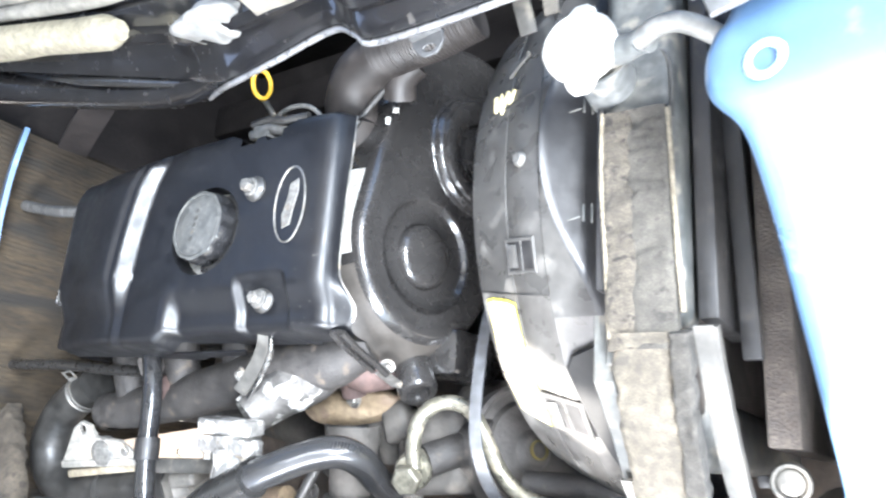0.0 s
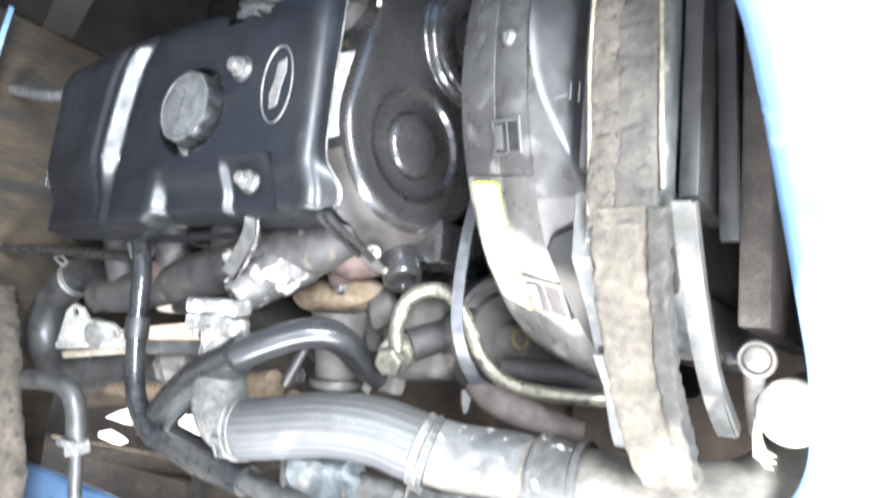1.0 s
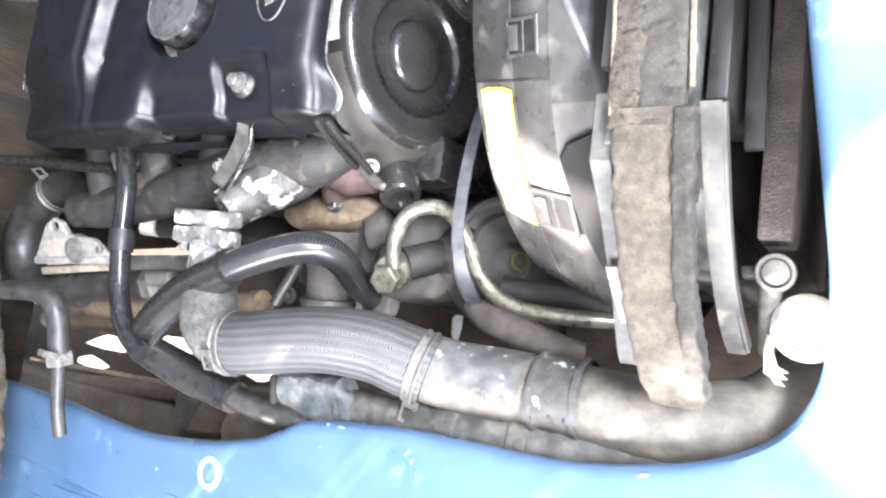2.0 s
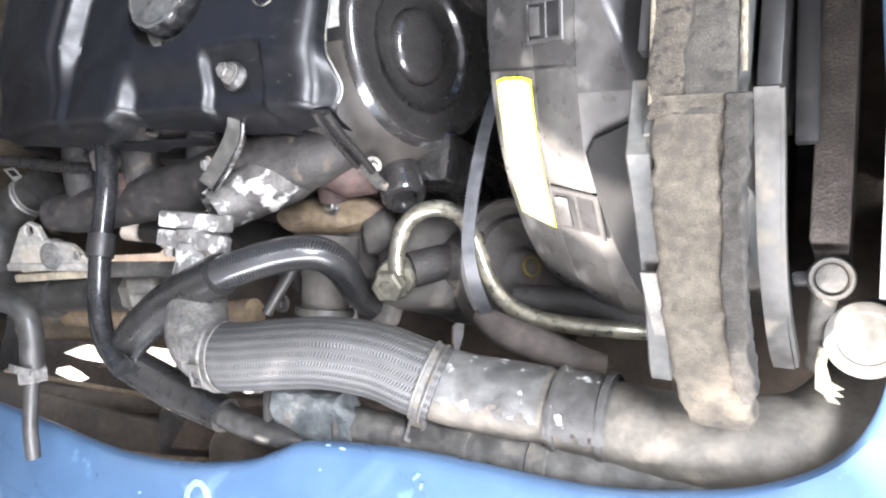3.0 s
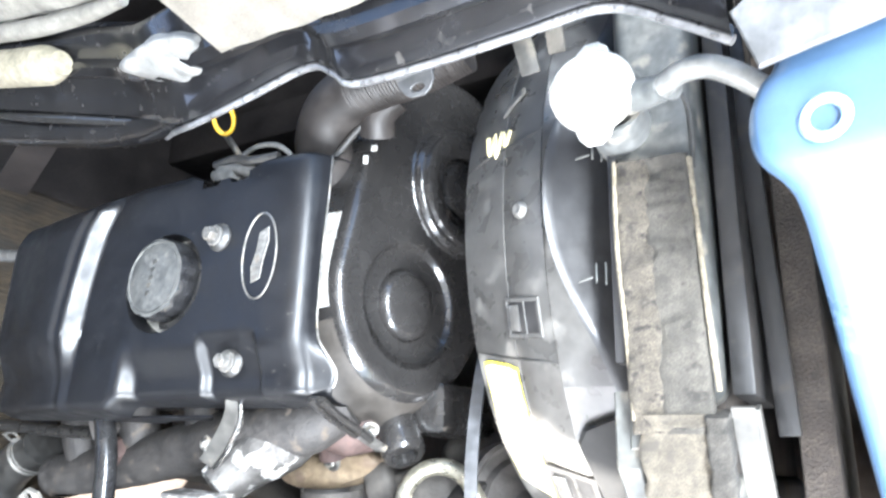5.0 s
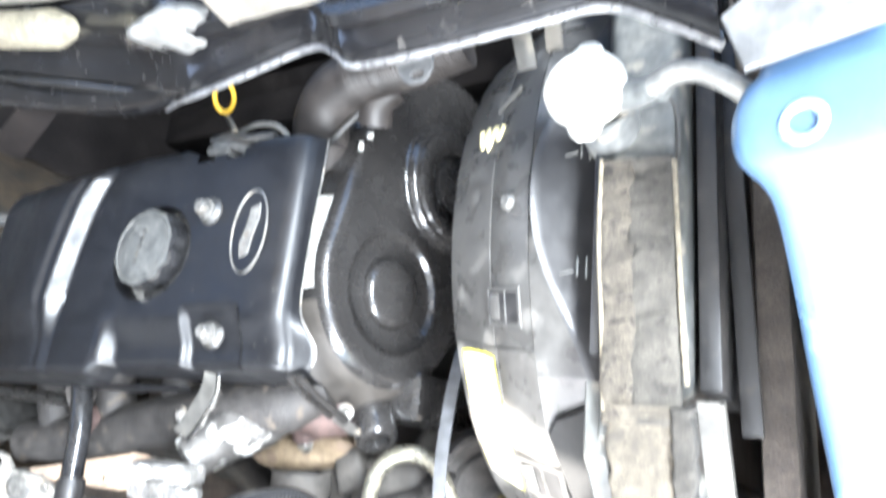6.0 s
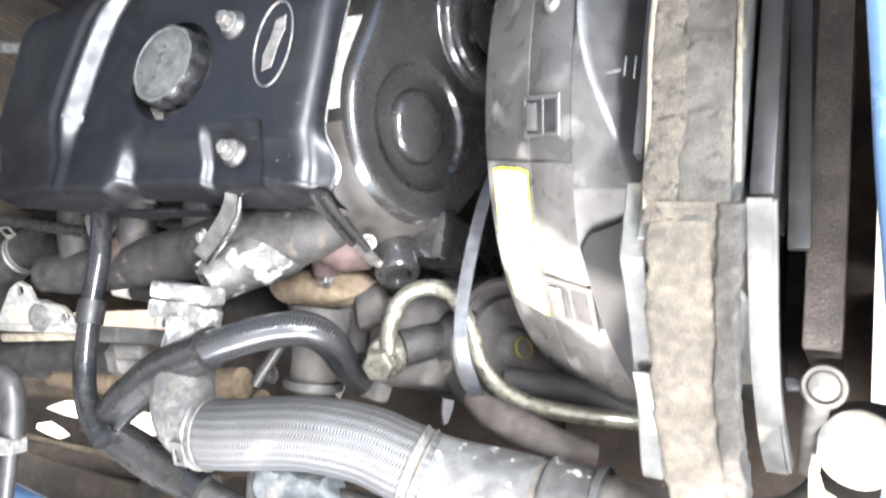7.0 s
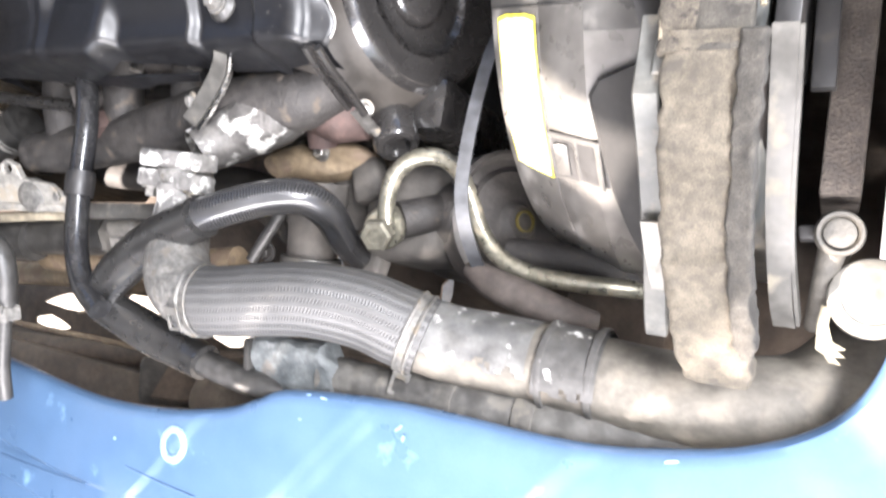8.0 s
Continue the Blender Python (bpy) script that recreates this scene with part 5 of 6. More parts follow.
def charge_pipe():
    t = thing("charge_pipe", (0.3, -0.18, 0.66), "dusty silver charge-air pipe with flaked paint, under the radiator end", "pipe")
    part("pipe", tube([(0.16, -0.174, 0.7355), (0.2, -0.18, 0.724), (0.25, -0.181, 0.718), (0.3, -0.184, 0.716), (0.35, -0.187, 0.716), (0.4, -0.183, 0.714), (0.435, -0.172, 0.708), (0.46, -0.14, 0.69), (0.466, -0.1, 0.66)], [0.0275, 0.0285, 0.0285, 0.029, 0.0295, 0.03, 0.03, 0.029, 0.028], 40, 10), mat("dust_caked_pipe", (0.078, 0.0705, 0.059), (0.118, 0.107, 0.09), 0.7, scale=16, bump=0.25, spots=((0.16, 0.14, 0.115), 25, 0.35, 0.9)), t)
    part("rubber_sleeve", worn_below(tube([(0.268, -0.182, 0.7175), (0.28, -0.183, 0.717), (0.3, -0.184, 0.7165), (0.31, -0.1845, 0.716)], 0.0318, 80, 12, False), -0.184, 0.017), M_FLECKED, t, "black rubber sleeve flecked with paint")
    for x in (0.272, 0.306):
        part("sleeve_ring", lathe([(0.031, -0.003), (0.0322, -0.0022), (0.0325, 0.0), (0.0322, 0.0022), (0.031, 0.003)], (x, -0.1815 - 0.008 * (x - 0.26), 0.7175 - 0.02 * (x - 0.26)), (1, -0.03, -0.02), 36), M_FLECKED, t)
    part("dark_sleeve", worn_below(tube([(0.176, -0.177, 0.7315), (0.2, -0.18, 0.724), (0.23, -0.1808, 0.719), (0.262, -0.1818, 0.7178)], 0.0299, 90, 24, False), -0.18, 0.01), mat("flaking_black_paint", (0.075, 0.075, 0.074), (0.135, 0.133, 0.128), 0.42, metal=0.2, scale=18, bump=0.15, spots=((0.75, 0.74, 0.71), 75, 0.2, 0.5)), t, "flaking black paint over silver")
    return t


charge_pipe()


def cast_elbow():
    t = thing("cast_elbow", (-0.06, -0.12, 0.7), "rough cast aluminium elbow with a bolted square flange", "pipe elbow")
    part("elbow", tube([(-0.045, -0.07, 0.79), (-0.044, -0.095, 0.783), (-0.042, -0.125, 0.785), (-0.034, -0.15, 0.79), (-0.018, -0.168, 0.794), (0.006, -0.178, 0.793)], [0.022, 0.022, 0.024, 0.026, 0.027, 0.027], 28, 8), M_ALU, t)
    fr = axis_frame((-0.046, -0.066, 0.795), (0.05, 1, 0.1), (1, 0, 0))
    for off, w, lean in ((0.0, 0.066, 3), (-0.0175, 0.07, -2)):
        part("flange", box((w, 0.024, 0.0145), fr @ pose(0, -0.002, off, lean, 0, lean), 0.0022, 2), M_FLAKED, t, "square bolted flange with flaked silver paint")
    part("neck_patch", tube([(-0.0445, -0.084, 0.787), (-0.0438, -0.1, 0.784), (-0.0424, -0.116, 0.7847)], [0.0228, 0.023, 0.0243], 28, 6, False), M_FLAKED, t, "neck with flaked silver paint")
    for sx in (-0.025, 0.026):
        hex_bolt("bolt", fr @ Vector((sx, -0.004, -0.024)), (0, -1, -0.1), 0.006, 0.007, M_STEEL, t)
    return t


cast_elbow()


def exhaust_manifold():
    t = thing("exhaust_manifold", (-0.15, -0.03, 0.68), "dark cast exhaust manifold along the engine's near side", "manifold")
    part("log", tube([(-0.345, -0.052, 0.733), (-0.3, -0.048, 0.734), (-0.22, -0.038, 0.737), (-0.14, -0.024, 0.742), (-0.07, -0.015, 0.75), (0.0, -0.004, 0.752), (0.035, 0.004, 0.75), (0.07, 0.02, 0.74)], [0.022, 0.024, 0.024, 0.026, 0.029, 0.03, 0.028, 0.02], 28, 8), M_CAST, t)
    for x in (-0.3, -0.2, -0.1, 0.02):
        part("runner", tube([(x, -0.035 + 0.05 * (x + 0.3) / 0.35 * 0.6, 0.735), (x, 0.0, 0.748), (x, 0.04, 0.755)], 0.02, 18), M_CAST, t)
    part("end_plug", lathe([(0.024, -0.012), (0.024, 0.0), (0.021, 0.004), (0.006, 0.0045), (0.005, 0.0075), (0, 0.0075)], (-0.352, -0.053, 0.733), (-1, -0.1, 0.1), 28), M_CAST, t)
    # bright bare patches where paint has burnt off the outlet
    part("outlet", tube([(0.03, 0.0, 0.745), (0.01, -0.012, 0.751), (-0.01, -0.022, 0.756), (-0.028, -0.036, 0.764), (-0.042, -0.056, 0.783)], [0.02, 0.0265, 0.0275, 0.024, 0.02], 28, 8, False), mat("silvered_casting", (0.05, 0.047, 0.044), (0.09, 0.085, 0.08), 0.55, metal=0.3, scale=30, bump=0.5, spots=((0.5, 0.49, 0.46), 55, 0.44, 0.5)), t, "cast outlet with flaked silver paint")
    return t


exhaust_manifold()


def lifting_strap():
    t = thing("lifting_hook", (-0.01, -0.01, 0.79), "bent flat steel lifting hook under the cover's edge", "lifting hook")
    part("strap", ribbon([(-0.012, 0.03, 0.812), (-0.004, 0.026, 0.816), (0.004, 0.017, 0.818), (0.004, 0.004, 0.816), (-0.006, -0.01, 0.812), (-0.022, -0.024, 0.806), (-0.036, -0.034, 0.801)], 0.0135, 0.003, (0.75, -0.55, -0.45)), M_BRACKET, t)
    # chrome strip drawn as the thin highlight on the hook's edge
    part("strap_glint", ribbon([(0.002, 0.025, 0.811), (0.0105, 0.014, 0.813), (0.0105, 0.0, 0.811), (0.0, -0.0145, 0.807), (-0.0155, -0.0285, 0.801), (-0.029, -0.0385, 0.796)], 0.0022, 0.005, (0.75, -0.55, -0.45)), M_CHROME, t)
    hex_bolt("bolt", (-0.03, -0.018, 0.806), (-0.3, -0.4, 0.85), 0.005, 0.005, M_STEEL, t)
    return t


lifting_strap()


def heat_shield():
    t = thing("heat_shield", (0.0, -0.04, 0.66), "tan discoloured heat shield below the manifold", "heat shield")
    bm = bmesh.new()
    seg, rings = 40, []
    for r, h in ((0.25, 0.012), (0.6, 0.01), (0.88, 0.004), (0.97, -0.004), (1.0, -0.012)):
        rings.append([bm.verts.new((0.0 + 0.066 * r * math.cos(a), -0.036 + (0.02 * r) * math.sin(a) + 0.006 * math.cos(a), 0.683 + h + 0.003 * math.sin(3 * a) - 0.12 * 0.0)) for a in (2 * math.pi * k / seg for k in range(seg))])
    for a, b in zip(rings, rings[1:]):
        for k in range(seg):
            bm.faces.new((a[k], a[(k + 1) % seg], b[(k + 1) % seg], b[k]))
    bm.faces.new(rings[0])
    bmesh.ops.solidify(bm, geom=bm.faces[:], thickness=0.002)
    part("shield", bm, M_SHIELD, t)
    hex_bolt("bolt", (0.018, -0.03, 0.695), (0, -0.2, 1), 0.006, 0.006, M_STEEL, t)
    return t


heat_shield()


def turbo_leg():
    t = thing("red_casting", (0.04, -0.0, 0.66), "reddish-brown rusted casting below the timing cover", "casting")
    part("leg", tube([(0.024, 0.03, 0.725), (0.022, 0.005, 0.712), (0.02, -0.025, 0.697)], [0.018, 0.0155, 0.014], 20), M_RUST, t)
    part("barrel", tube([(0.005, 0.012, 0.715), (0.03, 0.008, 0.716), (0.052, 0.004, 0.714), (0.075, 0.002, 0.706)], [0.02, 0.028, 0.03, 0.022], 28), M_RUST, t)
    return t


turbo_leg()


# ---- hoses and pipes of the near side ----
def hose_assembly():
    t = thing("sleeved_hose", (-0.1, -0.19, 0.74), "black coolant hoses joined in a sleeve, with a thin glossy branch", "hose")
    part("thin_hose", tube([(-0.196, 0.035, 0.80), (-0.19, 0.018, 0.80), (-0.173, -0.036, 0.80), (-0.166, -0.092, 0.80), (-0.154, -0.147, 0.80), (-0.135, -0.18, 0.80), (-0.105, -0.2, 0.80)], 0.01, 22, 10), M_HOSE_GLOSS, t)
    part("hose_band", lathe([(0.0108, -0.011), (0.0122, -0.011), (0.0126, 0.0), (0.0122, 0.011), (0.0108, 0.011)], (-0.1655, -0.093, 0.80), (0.1, -1, 0), 28), M_BLACK, t, "black plastic band")
    part("upper_sleeve", tube([(-0.128, -0.186, 0.785), (-0.1, -0.162, 0.79), (-0.06, -0.135, 0.795), (-0.004, -0.111, 0.80)], [0.016, 0.018, 0.0182, 0.018], 28, 8), M_SLEEVE, t)
    part("upper_hose", tube([(-0.03, -0.12, 0.80), (0.005, -0.105, 0.795), (0.035, -0.089, 0.775), (0.058, -0.083, 0.757), (0.068, -0.091, 0.735), (0.062, -0.108, 0.70), (0.055, -0.12, 0.66)], [0.0142, 0.0146, 0.0148, 0.0148, 0.0145, 0.0135, 0.013], 28, 10), M_BRAID_FINE, t)
    part("lower_sleeve", tube([(-0.13, -0.197, 0.778), (-0.088, -0.216, 0.757), (-0.05, -0.226, 0.748), (-0.026, -0.231, 0.748)], [0.016, 0.018, 0.0168, 0.0155], 28, 8), M_SLEEVE, t)
    part("lower_hose", tube([(-0.035, -0.23, 0.748), (-0.005, -0.236, 0.742), (0.03, -0.242, 0.733), (0.055, -0.246, 0.72)], 0.0112, 20, 8), M_RUBBER_GREY, t)
    return t


hose_assembly()


def oil_pipe():
    t = thing("oil_pipe", (0.13, -0.08, 0.64), "bent yellowed steel oil pipe with a large banjo bolt", "pipe")
    part("pipe", tube([(0.112, -0.093, 0.712), (0.11, -0.075, 0.714), (0.112, -0.052, 0.712), (0.124, -0.036, 0.706), (0.143, -0.032, 0.70), (0.16, -0.04, 0.695), (0.172, -0.06, 0.69), (0.183, -0.085, 0.684), (0.2, -0.105, 0.68), (0.225, -0.116, 0.676), (0.26, -0.119, 0.668), (0.295, -0.118, 0.655), (0.33, -0.115, 0.63)], 0.0072, 18, 10), M_ZINC, t)
    ax = Vector((0.25, -0.38, 0.89))
    part("banjo", lathe([(0.008, -0.022), (0.016, -0.022), (0.0175, -0.02), (0.0175, -0.004), (0.016, -0.002), (0.008, -0.002)], Vector((0.108, -0.098, 0.712)), ax, 30), M_ZINC, t)
    hex_bolt("banjo_bolt", Vector((0.1065, -0.0995, 0.7105)), ax, 0.0138, 0.013, M_BRASSY, t, False)
    part("banjo_stub", tube([(0.112, -0.086, 0.694), (0.13, -0.075, 0.672), (0.14, -0.068, 0.655)], 0.016, 18), M_CAST, t)
    return t


oil_pipe()


def pump():
    t = thing("pump", (0.1, -0.06, 0.5), "grimy steering pump body below the oil pipe", "pump")
    part("body", box((0.085, 0.085, 0.12), pose(0.098, -0.075, 0.615, 0, 0, 6), 0.018, 4), M_BLOCK, t)
    part("boss", lathe([(0.032, 0), (0.032, 0.03), (0.028, 0.036), (0.0, 0.036)], (0.125, -0.07, 0.64), (1, -0.1, 0.3), 32), M_CAST, t)
    part("ear", box((0.03, 0.04, 0.022), pose(0.06, -0.05, 0.672, 0, 0, 20), 0.006, 3), M_BLOCK, t)
    part("ear", box((0.03, 0.03, 0.022), pose(0.065, -0.12, 0.655, 0, 0, -10), 0.006, 3), M_BLOCK, t)
    return t


pump()


def alternator():
    t = thing("alternator", (0.17, -0.05, 0.5), "dark pulley with a yellow ring, below the fan belt", "alternator")
    part("pulley", lathe([(0.066, -0.02), (0.066, 0.0), (0.062, 0.002), (0.058, -0.004), (0.05, -0.004), (0.046, 0.002), (0.02, 0.004), (0.014, 0.01), (0, 0.01)], (0.185, -0.07, 0.62), (0.85, 0.1, 0.5), 48), M_DARK, t)
    part("ring", lathe([(0.008, 0.0), (0.008, 0.003), (0.0096, 0.003), (0.0096, 0.0)], (0.196, -0.069, 0.6265), (0.85, 0.1, 0.5), 28), mat("dull_yellow_paint", (0.13, 0.1, 0.028), (0.2, 0.155, 0.045), 0.6, bump=0.1), t, "dull yellow painted ring")
    part("housing", box((0.09, 0.13, 0.13), Matrix.Translation((0.115, -0.06, 0.54)), 0.03, 4), M_BLOCK, t)
    return t


alternator()


def fan_belt():
    t = thing("fan_belt", (0.187, -0.02, 0.62), "flat grey ribbed fan belt beside the shroud", "belt")
    line = [(0.188, 0.085, 0.70), (0.188, 0.052, 0.718), (0.187, 0.01, 0.728), (0.185, -0.035, 0.73), (0.184, -0.07, 0.724), (0.186, -0.1, 0.705), (0.19, -0.125, 0.672), (0.194, -0.135, 0.62)]
    part("belt", ribbon(line, 0.0105, 0.003, (0.95, 0.2, -0.25), 10), M_BELT, t)
    for k in (-1, 0, 1):
        part("rib", tube([Vector(q) + Vector((0.95, 0.2, -0.25)) * 0.0034 * k + Vector((0.2, 0, 0.0016)) * 0.8 for q in line], 0.0009, 8, 10), M_BELT, t)
    return t


fan_belt()


def left_plumbing():
    t = thing("water_outlet", (-0.31, -0.09, 0.68), "pale cast water outlet with a bolted triangular flange", "water outlet")
    fr = axis_frame((-0.34, -0.095, 0.745), (0.25, -0.35, 0.9), (1, 0, 0))
    part("flange", plate([(-0.052, -0.016), (-0.026, 0.026), (-0.014, 0.033), (-0.002, 0.027), (0.004, 0.013), (0.04, 0.006), (0.058, -0.01), (0.06, -0.017), (-0.05, -0.019)], 0.009, fr, 0.0015, [circle(-0.013, 0.0235, 0.0055, 16)]), M_PALECAST, t)
    part("outlet", lathe([(0.019, 0), (0.0185, 0.003), (0.016, 0.006), (0.009, 0.008), (0, 0.0085)], fr @ Vector((0.014, -0.006, 0.004)), fr.to_3x3() @ Vector((0.1, 0.1, 1)), 28), M_ALU, t, "grey domed outlet")
    part("lip", box((0.112, 0.009, 0.016), fr @ Matrix.Translation((0.004, -0.0185, 0.003)), 0.002), M_PALECAST, t)
    part("gasket_plate", box((0.138, 0.01, 0.012), fr @ Matrix.Translation((0.014, -0.0305, -0.005)) @ Matrix.Rotation(radians(3), 4, "Z"), 0.002), M_TANCAST, t, "sandy gasket plate")
    hex_bolt("bolt", fr @ Vector((0.048, -0.006, 0.006)), (0.25, -0.35, 0.9), 0.005, 0.005, M_STEEL, t)
    t = thing("radiator_hose", (-0.44, -0.09, 0.68), "thick curved grey rubber hose with a clamp", "hose")
    part("hose", tube([(-0.385, -0.02, 0.735), (-0.42, -0.035, 0.735), (-0.458, -0.06, 0.732), (-0.478, -0.1, 0.728), (-0.46, -0.14, 0.72), (-0.41, -0.15, 0.712), (-0.37, -0.148, 0.705)], 0.0245, 26, 10), M_RUBBER_GREY, t)
    clamp("clamp", (-0.408, -0.03, 0.735), (0.9, 0.42, 0), 0.0248, t, (0.2, 0.5, 0.8))
    t = thing("coolant_pipe", (-0.33, -0.14, 0.66), "dull grey coolant pipe with a cast union", "pipe")
    part("pipe", tube([(-0.44, -0.146, 0.70), (-0.38, -0.143, 0.70), (-0.3, -0.136, 0.70), (-0.24, -0.13, 0.70)], 0.022, 24, 6), M_RUBBER_GREY, t)
    part("tan_pipe", tube([(-0.4, -0.165, 0.665), (-0.32, -0.162, 0.665), (-0.2, -0.155, 0.66), (-0.1, -0.14, 0.655)], 0.017, 20, 6), M_SHIELD, t)
    part("union", lathe([(0.02, 0), (0.026, 0.004), (0.026, 0.022), (0.02, 0.028), (0.016, 0.04), (0.0, 0.04)], (-0.235, -0.13, 0.70), (1, 0.1, 0.1), 8), M_DUSTCAST, t)
    part("union_ear", box((0.035, 0.02, 0.035), pose(-0.2, -0.12, 0.715, 20, 15, 10), 0.006, 3), M_DUSTCAST, t)
    part("arm", box((0.15, 0.016, 0.012), pose(-0.16, -0.108, 0.745, 0, 0, 3), 0.003), M_RUBBER_DUST, t)
    t = thing("vent_pipe", (-0.17, -0.19, 0.7), "small grey bent pipe with a hexagon nut", "pipe")
    part("pipe", tube([(-0.25, -0.156, 0.858), (-0.215, -0.154, 0.86), (-0.185, -0.155, 0.86), (-0.165, -0.163, 0.859), (-0.158, -0.18, 0.855), (-0.159, -0.2, 0.85), (-0.16, -0.215, 0.846)], 0.0098, 22, 8), M_RUBBER_GREY, t)
    part("nut", lathe([(0, 0), (0.012, 0), (0.0128, 0.0015), (0.0128, 0.011), (0.012, 0.0125), (0, 0.0125)], (-0.161, -0.207, 0.848), (0.1, -0.95, -0.25), 6), M_ALU, t, smooth_deg=20)
    part("tail", tube([(-0.16, -0.212, 0.847), (-0.1615, -0.235, 0.843), (-0.163, -0.26, 0.838), (-0.164, -0.285, 0.83)], 0.0062, 18), M_RUBBER_GREY, t)
    part("strap", ribbon([(-0.176, -0.209, 0.858), (-0.16, -0.209, 0.862), (-0.148, -0.21, 0.856)], 0.006, 0.002, (0, 1, 0)), M_ALU, t)


left_plumbing()


def small_cables():
    single("speed_cable", tube([(-0.5, 0.0, 0.79), (-0.4, 0.0, 0.78), (-0.32, -0.005, 0.77), (-0.25, -0.008, 0.765)], 0.0065, 14), M_RUBBER, "black sheathed cable running to the rear wall", "cable")
    single("wire_loom", tube([(-0.5, 0.215, 0.82), (-0.43, 0.198, 0.82), (-0.37, 0.188, 0.82), (-0.315, 0.182, 0.82)], 0.0068, 14, 8, ribs=(0.005, 0.001)), M_RUBBER_GREY, "grey corrugated wire loom ending at the cover", "wire loom")
    t = thing("sensor_plug", (-0.24, -0.005, 0.74), "dark sensor plug with a rusty body behind the thin hose", "sensor")
    part("plug", box((0.03, 0.024, 0.03), pose(-0.225, 0.0, 0.765, 10, 20, 30), 0.004, 2), M_DARK, t)
    part("body", lathe([(0.012, 0), (0.014, 0.004), (0.014, 0.02), (0.01, 0.026), (0, 0.026)], (-0.215, -0.02, 0.755), (0.2, -0.5, 0.8), 6), M_RUST, t)
    part("lead", tube([(-0.225, 0.005, 0.775), (-0.25, 0.012, 0.785), (-0.28, 0.02, 0.775), (-0.33, 0.03, 0.76)], 0.004, 10), M_RUBBER, t)
    # cable harness in the cover's cut-out
    t = thing("wiring_harness", (0.01, 0.21, 0.81), "grey wiring harness in the cover's cut-out", "harness")
    for k, (a, b, r) in enumerate((((-0.03, 0.218, 0.835), (0.062, 0.208, 0.837), 0.006), ((-0.025, 0.226, 0.841), (0.055, 0.218, 0.844), 0.004), ((-0.02, 0.206, 0.832), (0.04, 0.204, 0.835), 0.0045))):
        a, b = Vector(a), Vector(b)
        part("cable", tube([a, a.lerp(b, 0.33) + Vector((0, 0.003, 0.004 - 0.003 * k)), a.lerp(b, 0.66) + Vector((0, -0.003, 0.003 + 0.002 * k)), b], r, 12), (M_CABLE, M_RUBBER_GREY, M_RUBBER)[k], t)
    part("cable_loop", tube([(0.0, 0.224, 0.842), (0.03, 0.231, 0.846), (0.055, 0.227, 0.844), (0.07, 0.212, 0.836)], 0.0024, 10), M_CABLE, t)
    part("connector", box((0.024, 0.015, 0.013), pose(-0.01, 0.215, 0.839, 0, 0, -8), 0.003), M_CABLE, t)


small_cables()


def dipstick():
    t = thing("dipstick", (-0.036, 0.281, 0.77), "dipstick with a yellow plastic pull ring", "dipstick")
    ax, up = Vector((0.8, 0.35, -0.2)).normalized(), Vector((0.1, 0.75, 0.6)).normalized()
    bm = tube([Vector((-0.036, 0.281, 0.83)) + 0.0105 * (ax * math.cos(a) * 0.95 + up * math.sin(a) * 1.35) for a in (2 * math.pi * k / 28 for k in range(29))], 0.0024, 12, 1, False)
    part("ring", bm, M_YELLOW, t)
    part("rod", tube([(-0.04, 0.268, 0.82), (-0.045, 0.255, 0.79), (-0.045, 0.25, 0.75)], 0.003, 10), M_STEEL, t)


dipstick()


M_DUCT = mat("dark_brown_duct_plastic", (0.018, 0.0152, 0.0138), (0.03, 0.0255, 0.023), 0.55, scale=15, bump=0.05)


def intake():
    t = thing("intake_duct", (0.07, 0.29, 0.74), "dark plastic intake duct with a ribbed section, below the seat frame", "air duct")
    part("duct", tube([(0.05, 0.215, 0.75), (0.058, 0.232, 0.782), (0.067, 0.247, 0.802), (0.088, 0.266, 0.816), (0.125, 0.276, 0.826)], [0.026, 0.026, 0.026, 0.0255, 0.024], 36, 10), M_DUCT, t)
    part("ribbed_hose", tube([(0.118, 0.275, 0.825), (0.15, 0.274, 0.83), (0.185, 0.275, 0.832), (0.225, 0.285, 0.83)], 0.0235, 36, 8, ribs=(0.003, 0.0005)), M_DUCT, t)
    part("inner_collar", tube([(0.118, 0.247, 0.79), (0.125, 0.262, 0.8), (0.14, 0.275, 0.8)], 0.016, 24, 6), M_DUCT, t)
    single("support_rod", tube([(0.08, 0.218, 0.808), (0.105, 0.245, 0.806), (0.135, 0.276, 0.802), (0.16, 0.3, 0.796)], 0.0032, 12), M_RUBBER_GREY, "thin grey rod beside the intake duct", "rod")


intake()


